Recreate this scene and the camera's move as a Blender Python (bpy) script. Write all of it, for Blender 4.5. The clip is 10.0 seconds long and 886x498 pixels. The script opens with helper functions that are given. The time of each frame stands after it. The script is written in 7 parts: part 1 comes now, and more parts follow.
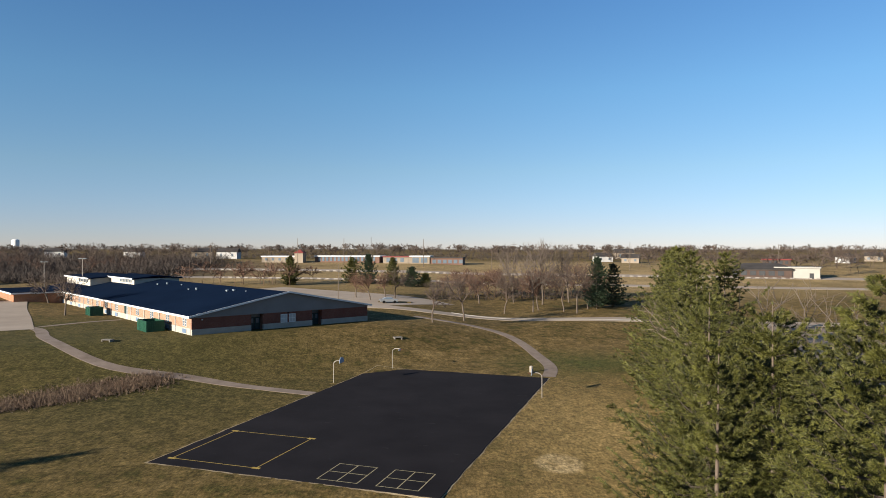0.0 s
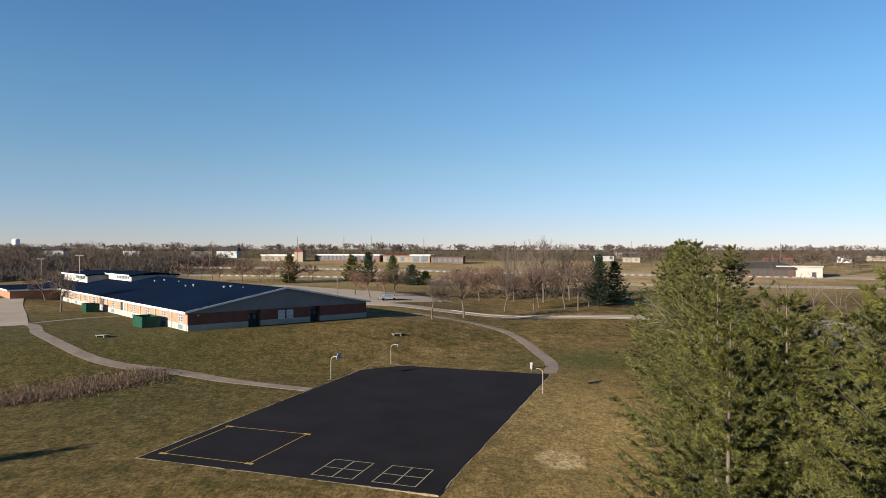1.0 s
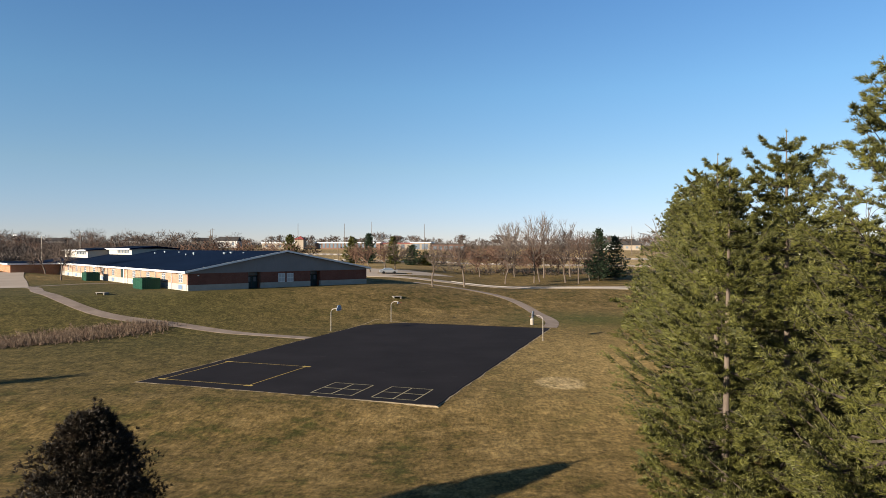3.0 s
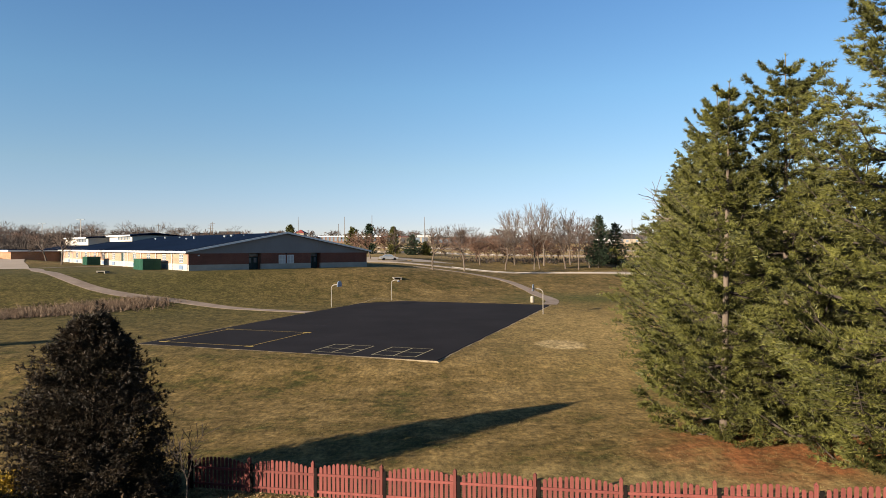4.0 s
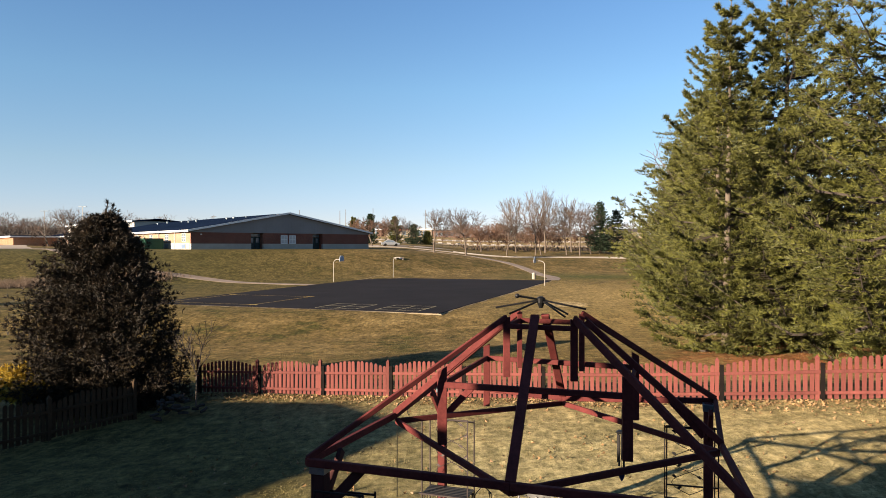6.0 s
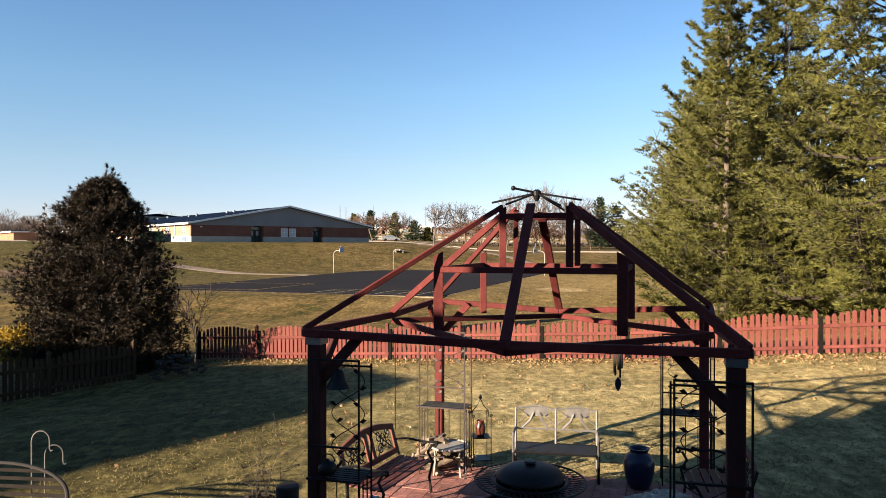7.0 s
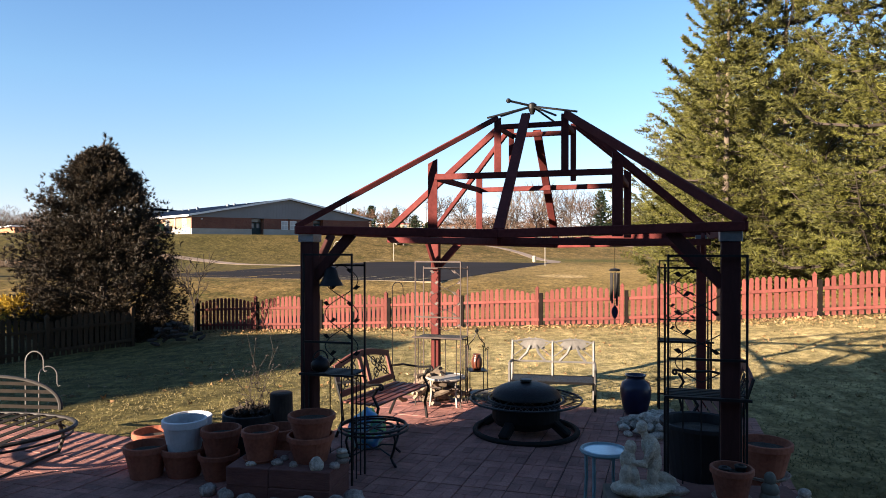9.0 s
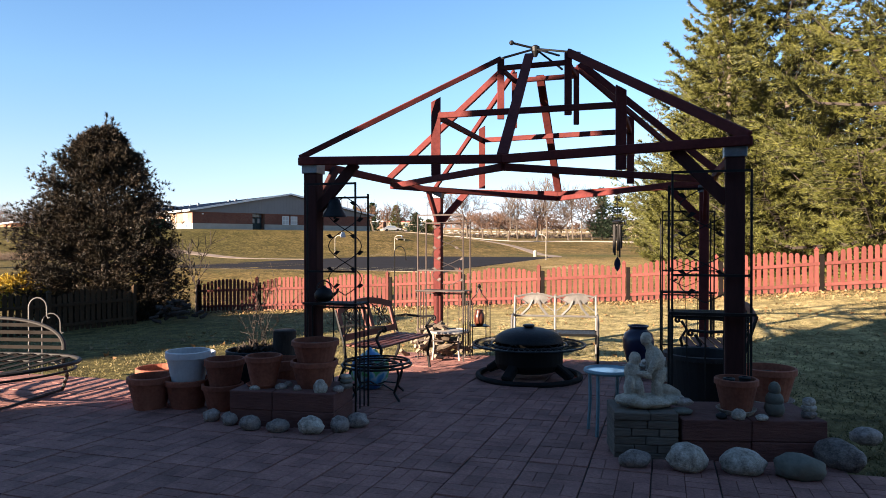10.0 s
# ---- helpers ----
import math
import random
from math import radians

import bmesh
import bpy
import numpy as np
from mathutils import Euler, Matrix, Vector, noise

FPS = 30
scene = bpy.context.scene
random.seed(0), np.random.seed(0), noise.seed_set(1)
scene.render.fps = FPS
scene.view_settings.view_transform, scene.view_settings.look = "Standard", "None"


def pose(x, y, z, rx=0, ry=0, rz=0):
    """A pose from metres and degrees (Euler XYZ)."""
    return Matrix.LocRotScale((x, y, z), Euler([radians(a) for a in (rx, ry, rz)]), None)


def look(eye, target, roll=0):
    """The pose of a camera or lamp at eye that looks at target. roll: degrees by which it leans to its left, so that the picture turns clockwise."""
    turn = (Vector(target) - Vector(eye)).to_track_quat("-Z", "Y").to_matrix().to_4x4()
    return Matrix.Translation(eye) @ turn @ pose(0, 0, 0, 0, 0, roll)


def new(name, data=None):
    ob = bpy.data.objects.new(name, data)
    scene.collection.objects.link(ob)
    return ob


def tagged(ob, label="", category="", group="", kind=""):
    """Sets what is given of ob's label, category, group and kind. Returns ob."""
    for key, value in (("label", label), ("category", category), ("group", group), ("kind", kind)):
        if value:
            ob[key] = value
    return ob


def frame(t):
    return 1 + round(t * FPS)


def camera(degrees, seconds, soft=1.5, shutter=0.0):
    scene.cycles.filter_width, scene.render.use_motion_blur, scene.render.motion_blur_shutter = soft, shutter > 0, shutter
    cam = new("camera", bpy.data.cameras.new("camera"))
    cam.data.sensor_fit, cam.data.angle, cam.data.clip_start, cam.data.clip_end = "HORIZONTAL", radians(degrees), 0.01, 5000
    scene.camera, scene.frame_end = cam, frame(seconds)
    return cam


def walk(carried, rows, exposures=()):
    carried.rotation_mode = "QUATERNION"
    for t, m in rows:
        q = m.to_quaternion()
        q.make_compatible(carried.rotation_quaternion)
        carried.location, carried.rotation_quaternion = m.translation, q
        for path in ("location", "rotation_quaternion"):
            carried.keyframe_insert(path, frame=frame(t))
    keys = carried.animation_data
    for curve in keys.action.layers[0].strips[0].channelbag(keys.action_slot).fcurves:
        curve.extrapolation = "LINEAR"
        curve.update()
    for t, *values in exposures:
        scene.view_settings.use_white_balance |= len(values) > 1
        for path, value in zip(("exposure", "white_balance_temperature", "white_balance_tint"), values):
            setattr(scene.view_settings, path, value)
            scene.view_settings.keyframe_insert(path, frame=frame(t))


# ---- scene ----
cam = camera(66.9, 10.0, soft=0.9)
METRES, EYE, TILT, LEAN, TURN = 17.6, 18.1, 0.0, 0.0, 0.0
ROWS = [
    (0.0, 0.0, 0.0, 0.0, 0.0, 0.0, -0.0),
    (0.5, 0.0057, 0.0599, -0.0059, 0.03, 0.01, -0.01),
    (1.0, 0.0107, 0.0855, -0.0501, 0.06, 0.04, -0.07),
    (1.5, 0.0136, 0.0911, -0.1329, 0.08, 0.06, -0.07),
    (2.0, 0.0151, 0.0898, -0.2269, 0.1, 0.04, -0.05),
    (2.5, 0.0167, 0.0916, -0.3199, 0.11, -0.01, -0.04),
    (4.0, 0.0166, 0.0845, -0.5851, 0.14, -0.15, 0.01),
    (4.5, 0.013, 0.0793, -0.6696, 0.15, -0.17, -0.02),
    (5.0, 0.0104, 0.074, -0.7036, 0.2, -0.21, -0.0),
    (5.5, 0.0086, 0.0715, -0.7125, 0.2, -0.22, -0.01),
    (6.0, 0.0073, 0.0675, -0.7721, 0.2, -0.23, -0.01),
    (7.5, 0.0124, 0.0642, -0.8665, 0.24, -0.27, 0.0),
    (8.0, 0.0144, 0.0628, -0.8953, 0.25, -0.35, -0.01),
    (8.5, 0.0143, 0.065, -0.8954, 0.27, -0.41, 0.02),
    (9.0, 0.0136, 0.0671, -0.8939, 0.3, -0.43, 0.04),
    (9.5, 0.0127, 0.0669, -0.9131, 0.33, -0.47, 0.01),
    (10.0, 0.0121, 0.0668, -0.9297, 0.36, -0.53, 0.03),
]
walk(cam, [(t, pose(0, 0, EYE, TILT, LEAN, TURN) @ pose(METRES * x, METRES * y, METRES * z, 90 + pitch, roll, yaw)) for t, x, y, z, yaw, pitch, roll in ROWS],
     exposures=[(0.0, 1.41, 6350, 9), (2.5, 1.51, 6500, 10), (4.5, 1.75, 7050, 12), (6.0, 1.92, 7250, 14), (7.6, 2.20, 7400, 16), (9.0, 2.40, 7250, 17), (10.0, 2.52, 7200, 17)])

# ---- light ----
SUN_DIR = Vector((-0.795, -0.607, 0.273)).normalized()      # towards the sun
world = bpy.data.worlds.new("world")
scene.world = world
world.use_nodes = True
wn = world.node_tree.nodes
sky = wn.new("ShaderNodeTexSky")
sky.sky_type, sky.sun_disc = "NISHITA", False
sky.sun_elevation, sky.sun_rotation = math.asin(SUN_DIR.z), math.atan2(SUN_DIR.x, SUN_DIR.y)
sky.air_density, sky.dust_density, sky.ozone_density = 0.80, 0.0, 3.3
wn["Background"].inputs[1].default_value = 0.050
# a clear winter sky: thin grey haze low down, deeper blue overhead
sky_way = wn.new("ShaderNodeTexCoord")
sky_part = wn.new("ShaderNodeSeparateXYZ")
sky_air = wn.new("ShaderNodeValToRGB")
sky_mix = wn.new("ShaderNodeMix")
sky_mix.data_type, sky_mix.blend_type = "RGBA", "MULTIPLY"
sky_mix.inputs[0].default_value = 1.0
for stop, tone in ((0.0, (0.82, 0.74, 0.90)), (0.04, (0.87, 0.79, 0.91)), (0.115, (0.99, 0.95, 0.90)), (0.225, (0.96, 1.11, 1.07)), (0.34, (0.86, 1.09, 1.16))):
    knot = sky_air.color_ramp.elements[0] if stop == 0.0 else sky_air.color_ramp.elements.new(stop)
    knot.position, knot.color = stop, (*tone, 1)
sky_air.color_ramp.elements.remove(sky_air.color_ramp.elements[-1])
world.node_tree.links.new(sky_way.outputs["Generated"], sky_part.inputs[0])
world.node_tree.links.new(sky_part.outputs["Z"], sky_air.inputs[0])
world.node_tree.links.new(sky.outputs[0], sky_mix.inputs[6])
world.node_tree.links.new(sky_air.outputs[0], sky_mix.inputs[7])
world.node_tree.links.new(sky_mix.outputs[2], wn["Background"].inputs[0])
sun = new("sun", bpy.data.lights.new("sun", "SUN"))
sun.data.energy, sun.data.angle, sun.data.color = 5.0, radians(0.53), (1.0, 0.895, 0.755)
sun.matrix_world = look(SUN_DIR * 300, (0, 0, 0))


# ---- materials ----
TONE = 0.79       # one darkening of every paint alike


class Nodes:
    """A small builder for one node material."""

    def __init__(self, name, rough=0.8, metal=0.0, spec=0.3):
        self.m = bpy.data.materials.new(name)
        self.m.use_nodes = True
        self.t = self.m.node_tree
        self.b = self.t.nodes["Principled BSDF"]
        self.b.inputs["Roughness"].default_value = rough
        self.b.inputs["Metallic"].default_value = metal
        self.b.inputs["Specular IOR Level"].default_value = spec
        self.co = self.node("ShaderNodeTexCoord")
        self.h = None

    def node(self, kind, **sets):
        n = self.t.nodes.new(kind)
        for k, v in sets.items():
            n.inputs[k.replace("_", " ")].default_value = v
        return n

    def link(self, a, b):
        self.t.links.new(a, b)

    def noise(self, scale, detail=4.0, rough=0.6, stretch=None, where="Object"):
        n = self.node("ShaderNodeTexNoise", Scale=scale, Detail=detail, Roughness=rough)
        src = self.co.outputs[where]
        if stretch:
            mp = self.node("ShaderNodeMapping", Scale=stretch)
            self.link(src, mp.inputs[0])
            src = mp.outputs[0]
        self.link(src, n.inputs["Vector"])
        return n.outputs[0]

    def ramp(self, fac, stops):
        n = self.node("ShaderNodeValToRGB")
        el = n.color_ramp.elements
        while len(el) < len(stops):
            el.new(0.5)
        for e, (p, c) in zip(el, stops):
            e.position, e.color = p, (*c, 1) if len(c) == 3 else c
        self.link(fac, n.inputs[0])
        return n.outputs[0]

    def mix(self, fac, a, b, how="MIX"):
        n = self.node("ShaderNodeMix")
        n.data_type, n.blend_type = "RGBA", how
        for v, i in ((fac, 0), (a, 6), (b, 7)):
            if isinstance(v, (int, float)):
                n.inputs[i].default_value = v
            elif isinstance(v, tuple):
                n.inputs[i].default_value = (*v, 1)
            else:
                self.link(v, n.inputs[i])
        return n.outputs[2]

    def maths(self, op, a, b=0.0):
        n = self.node("ShaderNodeMath")
        n.operation = op
        for v, i in ((a, 0), (b, 1)):
            if isinstance(v, (int, float)):
                n.inputs[i].default_value = v
            else:
                self.link(v, n.inputs[i])
        return n.outputs[0]

    def spot(self, x, y, z, rx, ry, rz):
        """1 inside an ellipsoid, falling to 0 at its rim."""
        mp = self.node("ShaderNodeMapping")
        mp.vector_type = "TEXTURE"
        mp.inputs["Location"].default_value, mp.inputs["Scale"].default_value = (x, y, z), (rx, ry, rz)
        self.link(self.co.outputs["Object"], mp.inputs[0])
        g = self.node("ShaderNodeTexGradient")
        g.gradient_type = "SPHERICAL"
        self.link(mp.outputs[0], g.inputs[0])
        return g.outputs[1]

    def done(self, colour, bump=None, strength=0.3, dist=0.01, rough=None):
        self.link(self.mix(1.0, colour, (TONE, TONE, TONE), "MULTIPLY"), self.b.inputs["Base Color"])
        if bump is not None:
            n = self.node("ShaderNodeBump", Strength=strength, Distance=dist)
            self.link(bump, n.inputs["Height"])
            self.link(n.outputs[0], self.b.inputs["Normal"])
        if rough is not None:
            self.link(rough, self.b.inputs["Roughness"])
        return self.m


def surface(name, a, b, scale=3.0, fine=40.0, rough=0.75, metal=0.0, spec=0.3, bump=0.25, dist=0.004, stretch=None, vary=0.0):
    """Two colours mottled at two sizes, with fine relief; vary: how much each object differs."""
    n = Nodes(name, rough, metal, spec)
    big, small = n.noise(scale, 3, 0.6, stretch), n.noise(fine, 5, 0.65, stretch)
    f = n.maths("ADD", n.maths("MULTIPLY", big, 0.6), n.maths("MULTIPLY", small, 0.4))
    c = n.ramp(f, [(0.35, a), (0.65, b)])
    if vary:
        oi = n.node("ShaderNodeObjectInfo")
        r = n.maths("ADD", n.maths("MULTIPLY", oi.outputs["Random"], 2 * vary), 1 - vary)
        c = n.mix(1.0, c, r, "MULTIPLY")
    return n.done(c, small, bump, dist)


def foliage(name, dark, light, tip, rough=0.6, clump=2.6):
    """Leaves that change from bough to bough and from clump to clump, with a few pale ones."""
    n = Nodes(name, rough, 0, 0.25)
    g = n.node("ShaderNodeNewGeometry")
    c = n.ramp(n.noise(0.6, 3), [(0.36, dark), (0.64, light)])
    c = n.mix(0.85, c, n.ramp(n.noise(clump, 3, 0.6), [(0.32, (0.45, 0.47, 0.45)), (0.5, (0.95, 0.95, 0.95)), (0.68, (1.6, 1.55, 1.45))]), "MULTIPLY")
    c = n.mix(n.maths("MULTIPLY", n.maths("POWER", g.outputs["Random Per Island"], 4.0), 0.5), c, tip)
    return n.done(c)


M = {}
M["red"] = surface("red_stain", (0.108, 0.031, 0.025), (0.19, 0.054, 0.044), 2.5, 30, 0.8, 0, 0.15, stretch=(1, 1, 0.25), vary=0.18)
M["gazebo"] = surface("gazebo_stain", (0.07, 0.014, 0.013), (0.145, 0.033, 0.029), 2.5, 30, 0.8, 0, 0.12, stretch=(1, 1, 1), vary=0.12)
M["galv"] = surface("galvanised", (0.16, 0.19, 0.21), (0.26, 0.29, 0.31), 8, 60, 0.45, 0.9)
M["iron"] = surface("black_iron", (0.008, 0.008, 0.009), (0.02, 0.019, 0.018), 8, 80, 0.5, 0.6, 0.4)
M["bark"] = surface("bark", (0.07, 0.05, 0.036), (0.16, 0.125, 0.095), 3, 25, 0.9, bump=0.6, dist=0.02, stretch=(1, 1, 0.2))
M["twig"] = surface("bare_twigs", (0.055, 0.038, 0.029), (0.11, 0.08, 0.062), 2, 20, 0.9)
M["twig_pale"] = surface("pale_twigs", (0.085, 0.064, 0.05), (0.16, 0.125, 0.1), 2, 20, 0.9)
M["birch_bark"] = surface("birch_bark", (0.3, 0.27, 0.23), (0.5, 0.46, 0.4), 2, 14, 0.8)
M["twig_rust"] = surface("rusty_twigs", (0.075, 0.04, 0.027), (0.145, 0.082, 0.052), 2, 20, 0.9)
M["pine"] = foliage("pine_needles", (0.032, 0.036, 0.008), (0.09, 0.092, 0.019), (0.245, 0.224, 0.053))
M["spruce"] = foliage("dark_needles", (0.012, 0.028, 0.014), (0.03, 0.05, 0.022), (0.06, 0.08, 0.035))
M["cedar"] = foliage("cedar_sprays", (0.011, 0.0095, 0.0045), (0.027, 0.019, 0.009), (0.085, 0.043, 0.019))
M["brush"] = foliage("far_brush", (0.036, 0.027, 0.022), (0.066, 0.048, 0.038), (0.11, 0.08, 0.06))
M["white_trim"] = surface("white_trim", (0.68, 0.68, 0.66), (0.8, 0.8, 0.78), 1, 20, 0.5)
M["concrete"] = surface("concrete", (0.24, 0.207, 0.165), (0.36, 0.312, 0.25), 0.4, 12, 0.9, bump=0.2)


def asphalt():
    n = Nodes("court_asphalt", 0.95, 0, 0.06)
    c = n.ramp(n.noise(0.16, 5, 0.6), [(0.3, (0.014, 0.0125, 0.014)), (0.75, (0.023, 0.0205, 0.0225))])
    streak = n.ramp(n.noise(0.35, 6, 0.75, (1.0, 3.2, 1.0)), [(0.63, (0, 0, 0)), (0.70, (1, 1, 1))])
    c = n.mix(n.maths("MULTIPLY", streak, 0.16), c, (0.13, 0.125, 0.125))
    return n.done(c, n.noise(60, 3), 0.3, 0.005)


M["asphalt"] = asphalt()


def lawn():
    n = Nodes("dormant_lawn", 0.95, 0, 0.08)
    tan, straw, green = (0.142, 0.095, 0.0345), (0.246, 0.169, 0.071), (0.062, 0.057, 0.0155)
    big = n.noise(0.035, 5, 0.6)
    mid = n.noise(0.28, 5, 0.65)
    f = n.maths("ADD", n.maths("MULTIPLY", big, 0.55), n.maths("MULTIPLY", mid, 0.45))
    f = n.maths("ADD", f, n.maths("MULTIPLY", n.maths("SUBTRACT", n.noise(0.8, 7, 0.8), 0.5), 0.9))
    c = n.ramp(f, [(0.34, green), (0.48, tan), (0.66, straw)])
    fine = n.noise(2.4, 10, 0.86)
    c = n.mix(n.maths("MULTIPLY", n.spot(-36, 84, 0, 44, 48, 60), 1.1), c, n.ramp(n.noise(0.6, 7, 0.8), [(0.38, (0.046, 0.043, 0.0125)), (0.62, (0.13, 0.1, 0.035))]))
    c = n.mix(n.maths("MULTIPLY", n.spot(2, 15, 0, 22, 12, 60), 0.9), c, n.ramp(n.noise(4.5, 10, 0.86), [(0.36, (0.19, 0.158, 0.068)), (0.64, (0.66, 0.54, 0.29))]))
    c = n.mix(n.maths("MULTIPLY", n.maths("MINIMUM", n.maths("MULTIPLY", n.spot(20, 320, 0, 420, 130, 300), 2.0), 1.0), 0.85), c, n.ramp(n.noise(0.06, 5, 0.65), [(0.35, (0.24, 0.17, 0.08)), (0.65, (0.44, 0.31, 0.155))]))
    c = n.mix(n.maths("MINIMUM", n.maths("MULTIPLY", n.spot(-210, 330, 0, 170, 110, 300), 2.0), 0.9), c, (0.065, 0.045, 0.032))
    c = n.mix(n.maths("MINIMUM", n.maths("MULTIPLY", n.spot(-60, 112, 0, 40, 34, 60), 1.5), 0.75), c, n.ramp(n.noise(0.5, 7, 0.8), [(0.36, (0.04, 0.042, 0.0125)), (0.64, (0.115, 0.096, 0.033))]))
    # the side yard: greener winter grass, also darkened to deepen the shade there
    c = n.mix(n.maths("MINIMUM", n.maths("MULTIPLY", n.spot(-10.5, 13.5, 0, 12, 11, 60), 2.4), 0.9), c, n.ramp(n.noise(3.0, 8, 0.8), [(0.36, (0.035, 0.031, 0.011)), (0.64, (0.17, 0.14, 0.05))]))
    # greener swale, straw slope, fallen needles and a worn patch
    c = n.mix(n.maths("MULTIPLY", n.spot(26, 108, 0, 22, 17, 60), 0.8), c, (0.088, 0.094, 0.026))
    c = n.mix(n.maths("MULTIPLY", n.spot(19, 64, 0, 20, 40, 60), 1.2), c, n.ramp(n.noise(0.9, 8, 0.8), [(0.35, (0.22, 0.15, 0.06)), (0.65, (0.39, 0.275, 0.115))]))
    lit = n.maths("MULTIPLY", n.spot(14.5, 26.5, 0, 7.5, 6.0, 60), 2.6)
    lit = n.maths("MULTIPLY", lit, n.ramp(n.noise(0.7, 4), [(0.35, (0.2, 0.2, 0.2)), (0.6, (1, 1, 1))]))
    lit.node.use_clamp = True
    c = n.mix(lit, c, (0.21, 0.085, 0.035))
    worn = n.maths("MULTIPLY", n.spot(10.0, 57.7, 0, 2.3, 3.0, 60), 3.5)
    worn.node.use_clamp = True
    c = n.mix(n.maths("MULTIPLY", worn, n.ramp(n.noise(0.9, 4), [(0.35, (0.3, 0.3, 0.3)), (0.6, (1, 1, 1))])), c, (0.5, 0.37, 0.2))
    # tussocks and thin spots at three sizes: dark thatch between pale blades
    c = n.mix(0.9, c, n.ramp(fine, [(0.36, (0.34, 0.35, 0.32)), (0.64, (1.62, 1.6, 1.54))]), "MULTIPLY")
    c = n.mix(0.5, c, n.ramp(n.noise(1.1, 4, 0.6, (1.0, 0.6, 1.0)), [(0.33, (0.52, 0.55, 0.5)), (0.5, (1.0, 1.0, 1.0)), (0.67, (1.42, 1.38, 1.34))]), "MULTIPLY")
    c = n.mix(0.6, c, n.ramp(n.noise(5.0, 3, 0.6, (1.0, 0.35, 1.0)), [(0.34, (0.45, 0.47, 0.44)), (0.66, (1.5, 1.48, 1.44))]), "MULTIPLY")
    return n.done(c, fine, 0.9, 0.06)


M["lawn"] = lawn()
M["straw"] = surface("dead_straw", (0.2, 0.145, 0.08), (0.42, 0.33, 0.2), 1.5, 9, 0.95)


# ---- mesh helpers ----
def put(name, bm, material, parent=None, label="", smooth=False):
    me = bpy.data.meshes.new(name)
    bm.to_mesh(me)
    bm.free()
    if material:
        me.materials.append(material)
    if smooth:
        me.polygons.foreach_set("use_smooth", [True] * len(me.polygons))
    ob = new(name, me)
    if parent:
        ob.parent = parent
    if label:
        tagged(ob, label)
    return ob


part = put


def arrays(name, v, f, material, parent=None, smooth=False, k=None):
    """A mesh from an array of places and an array of faces with equal corners."""
    v, f = np.asarray(v, dtype=np.float32), np.asarray(f, dtype=np.int32)
    me = bpy.data.meshes.new(name)
    n, c = f.shape
    me.vertices.add(len(v))
    me.vertices.foreach_set("co", v.ravel())
    me.loops.add(n * c)
    me.loops.foreach_set("vertex_index", f.ravel())
    me.polygons.add(n)
    me.polygons.foreach_set("loop_start", np.arange(0, n * c, c, dtype=np.int32))
    me.update(calc_edges=True)
    me.materials.append(material)
    me.polygons.foreach_set("use_smooth", np.full(n, smooth, dtype=bool))
    me.validate()
    ob = new(name, me)
    if parent:
        ob.parent = parent
    return ob


def empty(name, m, label="", category="", group="", kind=""):
    ob = new(name)
    ob.empty_display_size = 0.1
    ob.matrix_world = m
    return tagged(ob, label, category, group, kind)


def box(bm, x0, y0, z0, x1, y1, z1, m=None, bevel=0.0):
    r = bmesh.ops.create_cube(bm, size=1.0, matrix=Matrix.Translation(((x0 + x1) / 2, (y0 + y1) / 2, (z0 + z1) / 2)) @ Matrix.Diagonal((abs(x1 - x0), abs(y1 - y0), abs(z1 - z0), 1)))
    vs = r["verts"]
    if bevel:
        es = list({e for w in vs for e in w.link_edges})
        out = bmesh.ops.bevel(bm, geom=es, offset=bevel, segments=1, affect="EDGES")
        vs = list({w for fc in out["faces"] for w in fc.verts} | {w for w in vs if w.is_valid})
    if m is not None:
        bmesh.ops.transform(bm, matrix=m, verts=vs)
    return vs


def stick(bm, a, b, w, h, bevel=0.006, up=(0, 0, 1)):
    """A squared timber from a to b, w across and h deep."""
    a, b = Vector(a), Vector(b)
    y = (b - a)
    n = y.length
    y.normalize()
    x = y.cross(Vector(up))
    x = x.normalized() if x.length > 1e-4 else Vector((1, 0, 0))
    z = x.cross(y)
    m = Matrix((x, y, z)).transposed().to_4x4()
    m.translation = a
    return box(bm, -w / 2, 0, -h / 2, w / 2, n, h / 2, m, bevel)


def tube(bm, pts, r, sides=8, close=False, taper=None, caps=True):
    """A round bar through the points; r may be a list."""
    pts = [Vector(p) for p in pts]
    n = len(pts)
    rings, ref = [], None
    for i, p in enumerate(pts):
        d = (pts[(i + 1) % n] - pts[i - 1]) if close else (pts[min(i + 1, n - 1)] - pts[max(i - 1, 0)])
        d.normalize()
        if ref is None:
            ref = d.orthogonal().normalized()
        ref = (ref - d * ref.dot(d))
        ref = ref.normalized() if ref.length > 1e-5 else d.orthogonal().normalized()
        s = d.cross(ref)
        rr = float(r[i] if isinstance(r, (list, tuple)) else r)
        rings.append([bm.verts.new(p + rr * (math.cos(2 * math.pi * k / sides) * ref + math.sin(2 * math.pi * k / sides) * s)) for k in range(sides)])
    for i in range(n if close else n - 1):
        a, b = rings[i], rings[(i + 1) % n]
        for k in range(sides):
            bm.faces.new((a[k], a[(k + 1) % sides], b[(k + 1) % sides], b[k]))
    if caps and not close:
        bm.faces.new(rings[0][::-1])
        bm.faces.new(rings[-1])


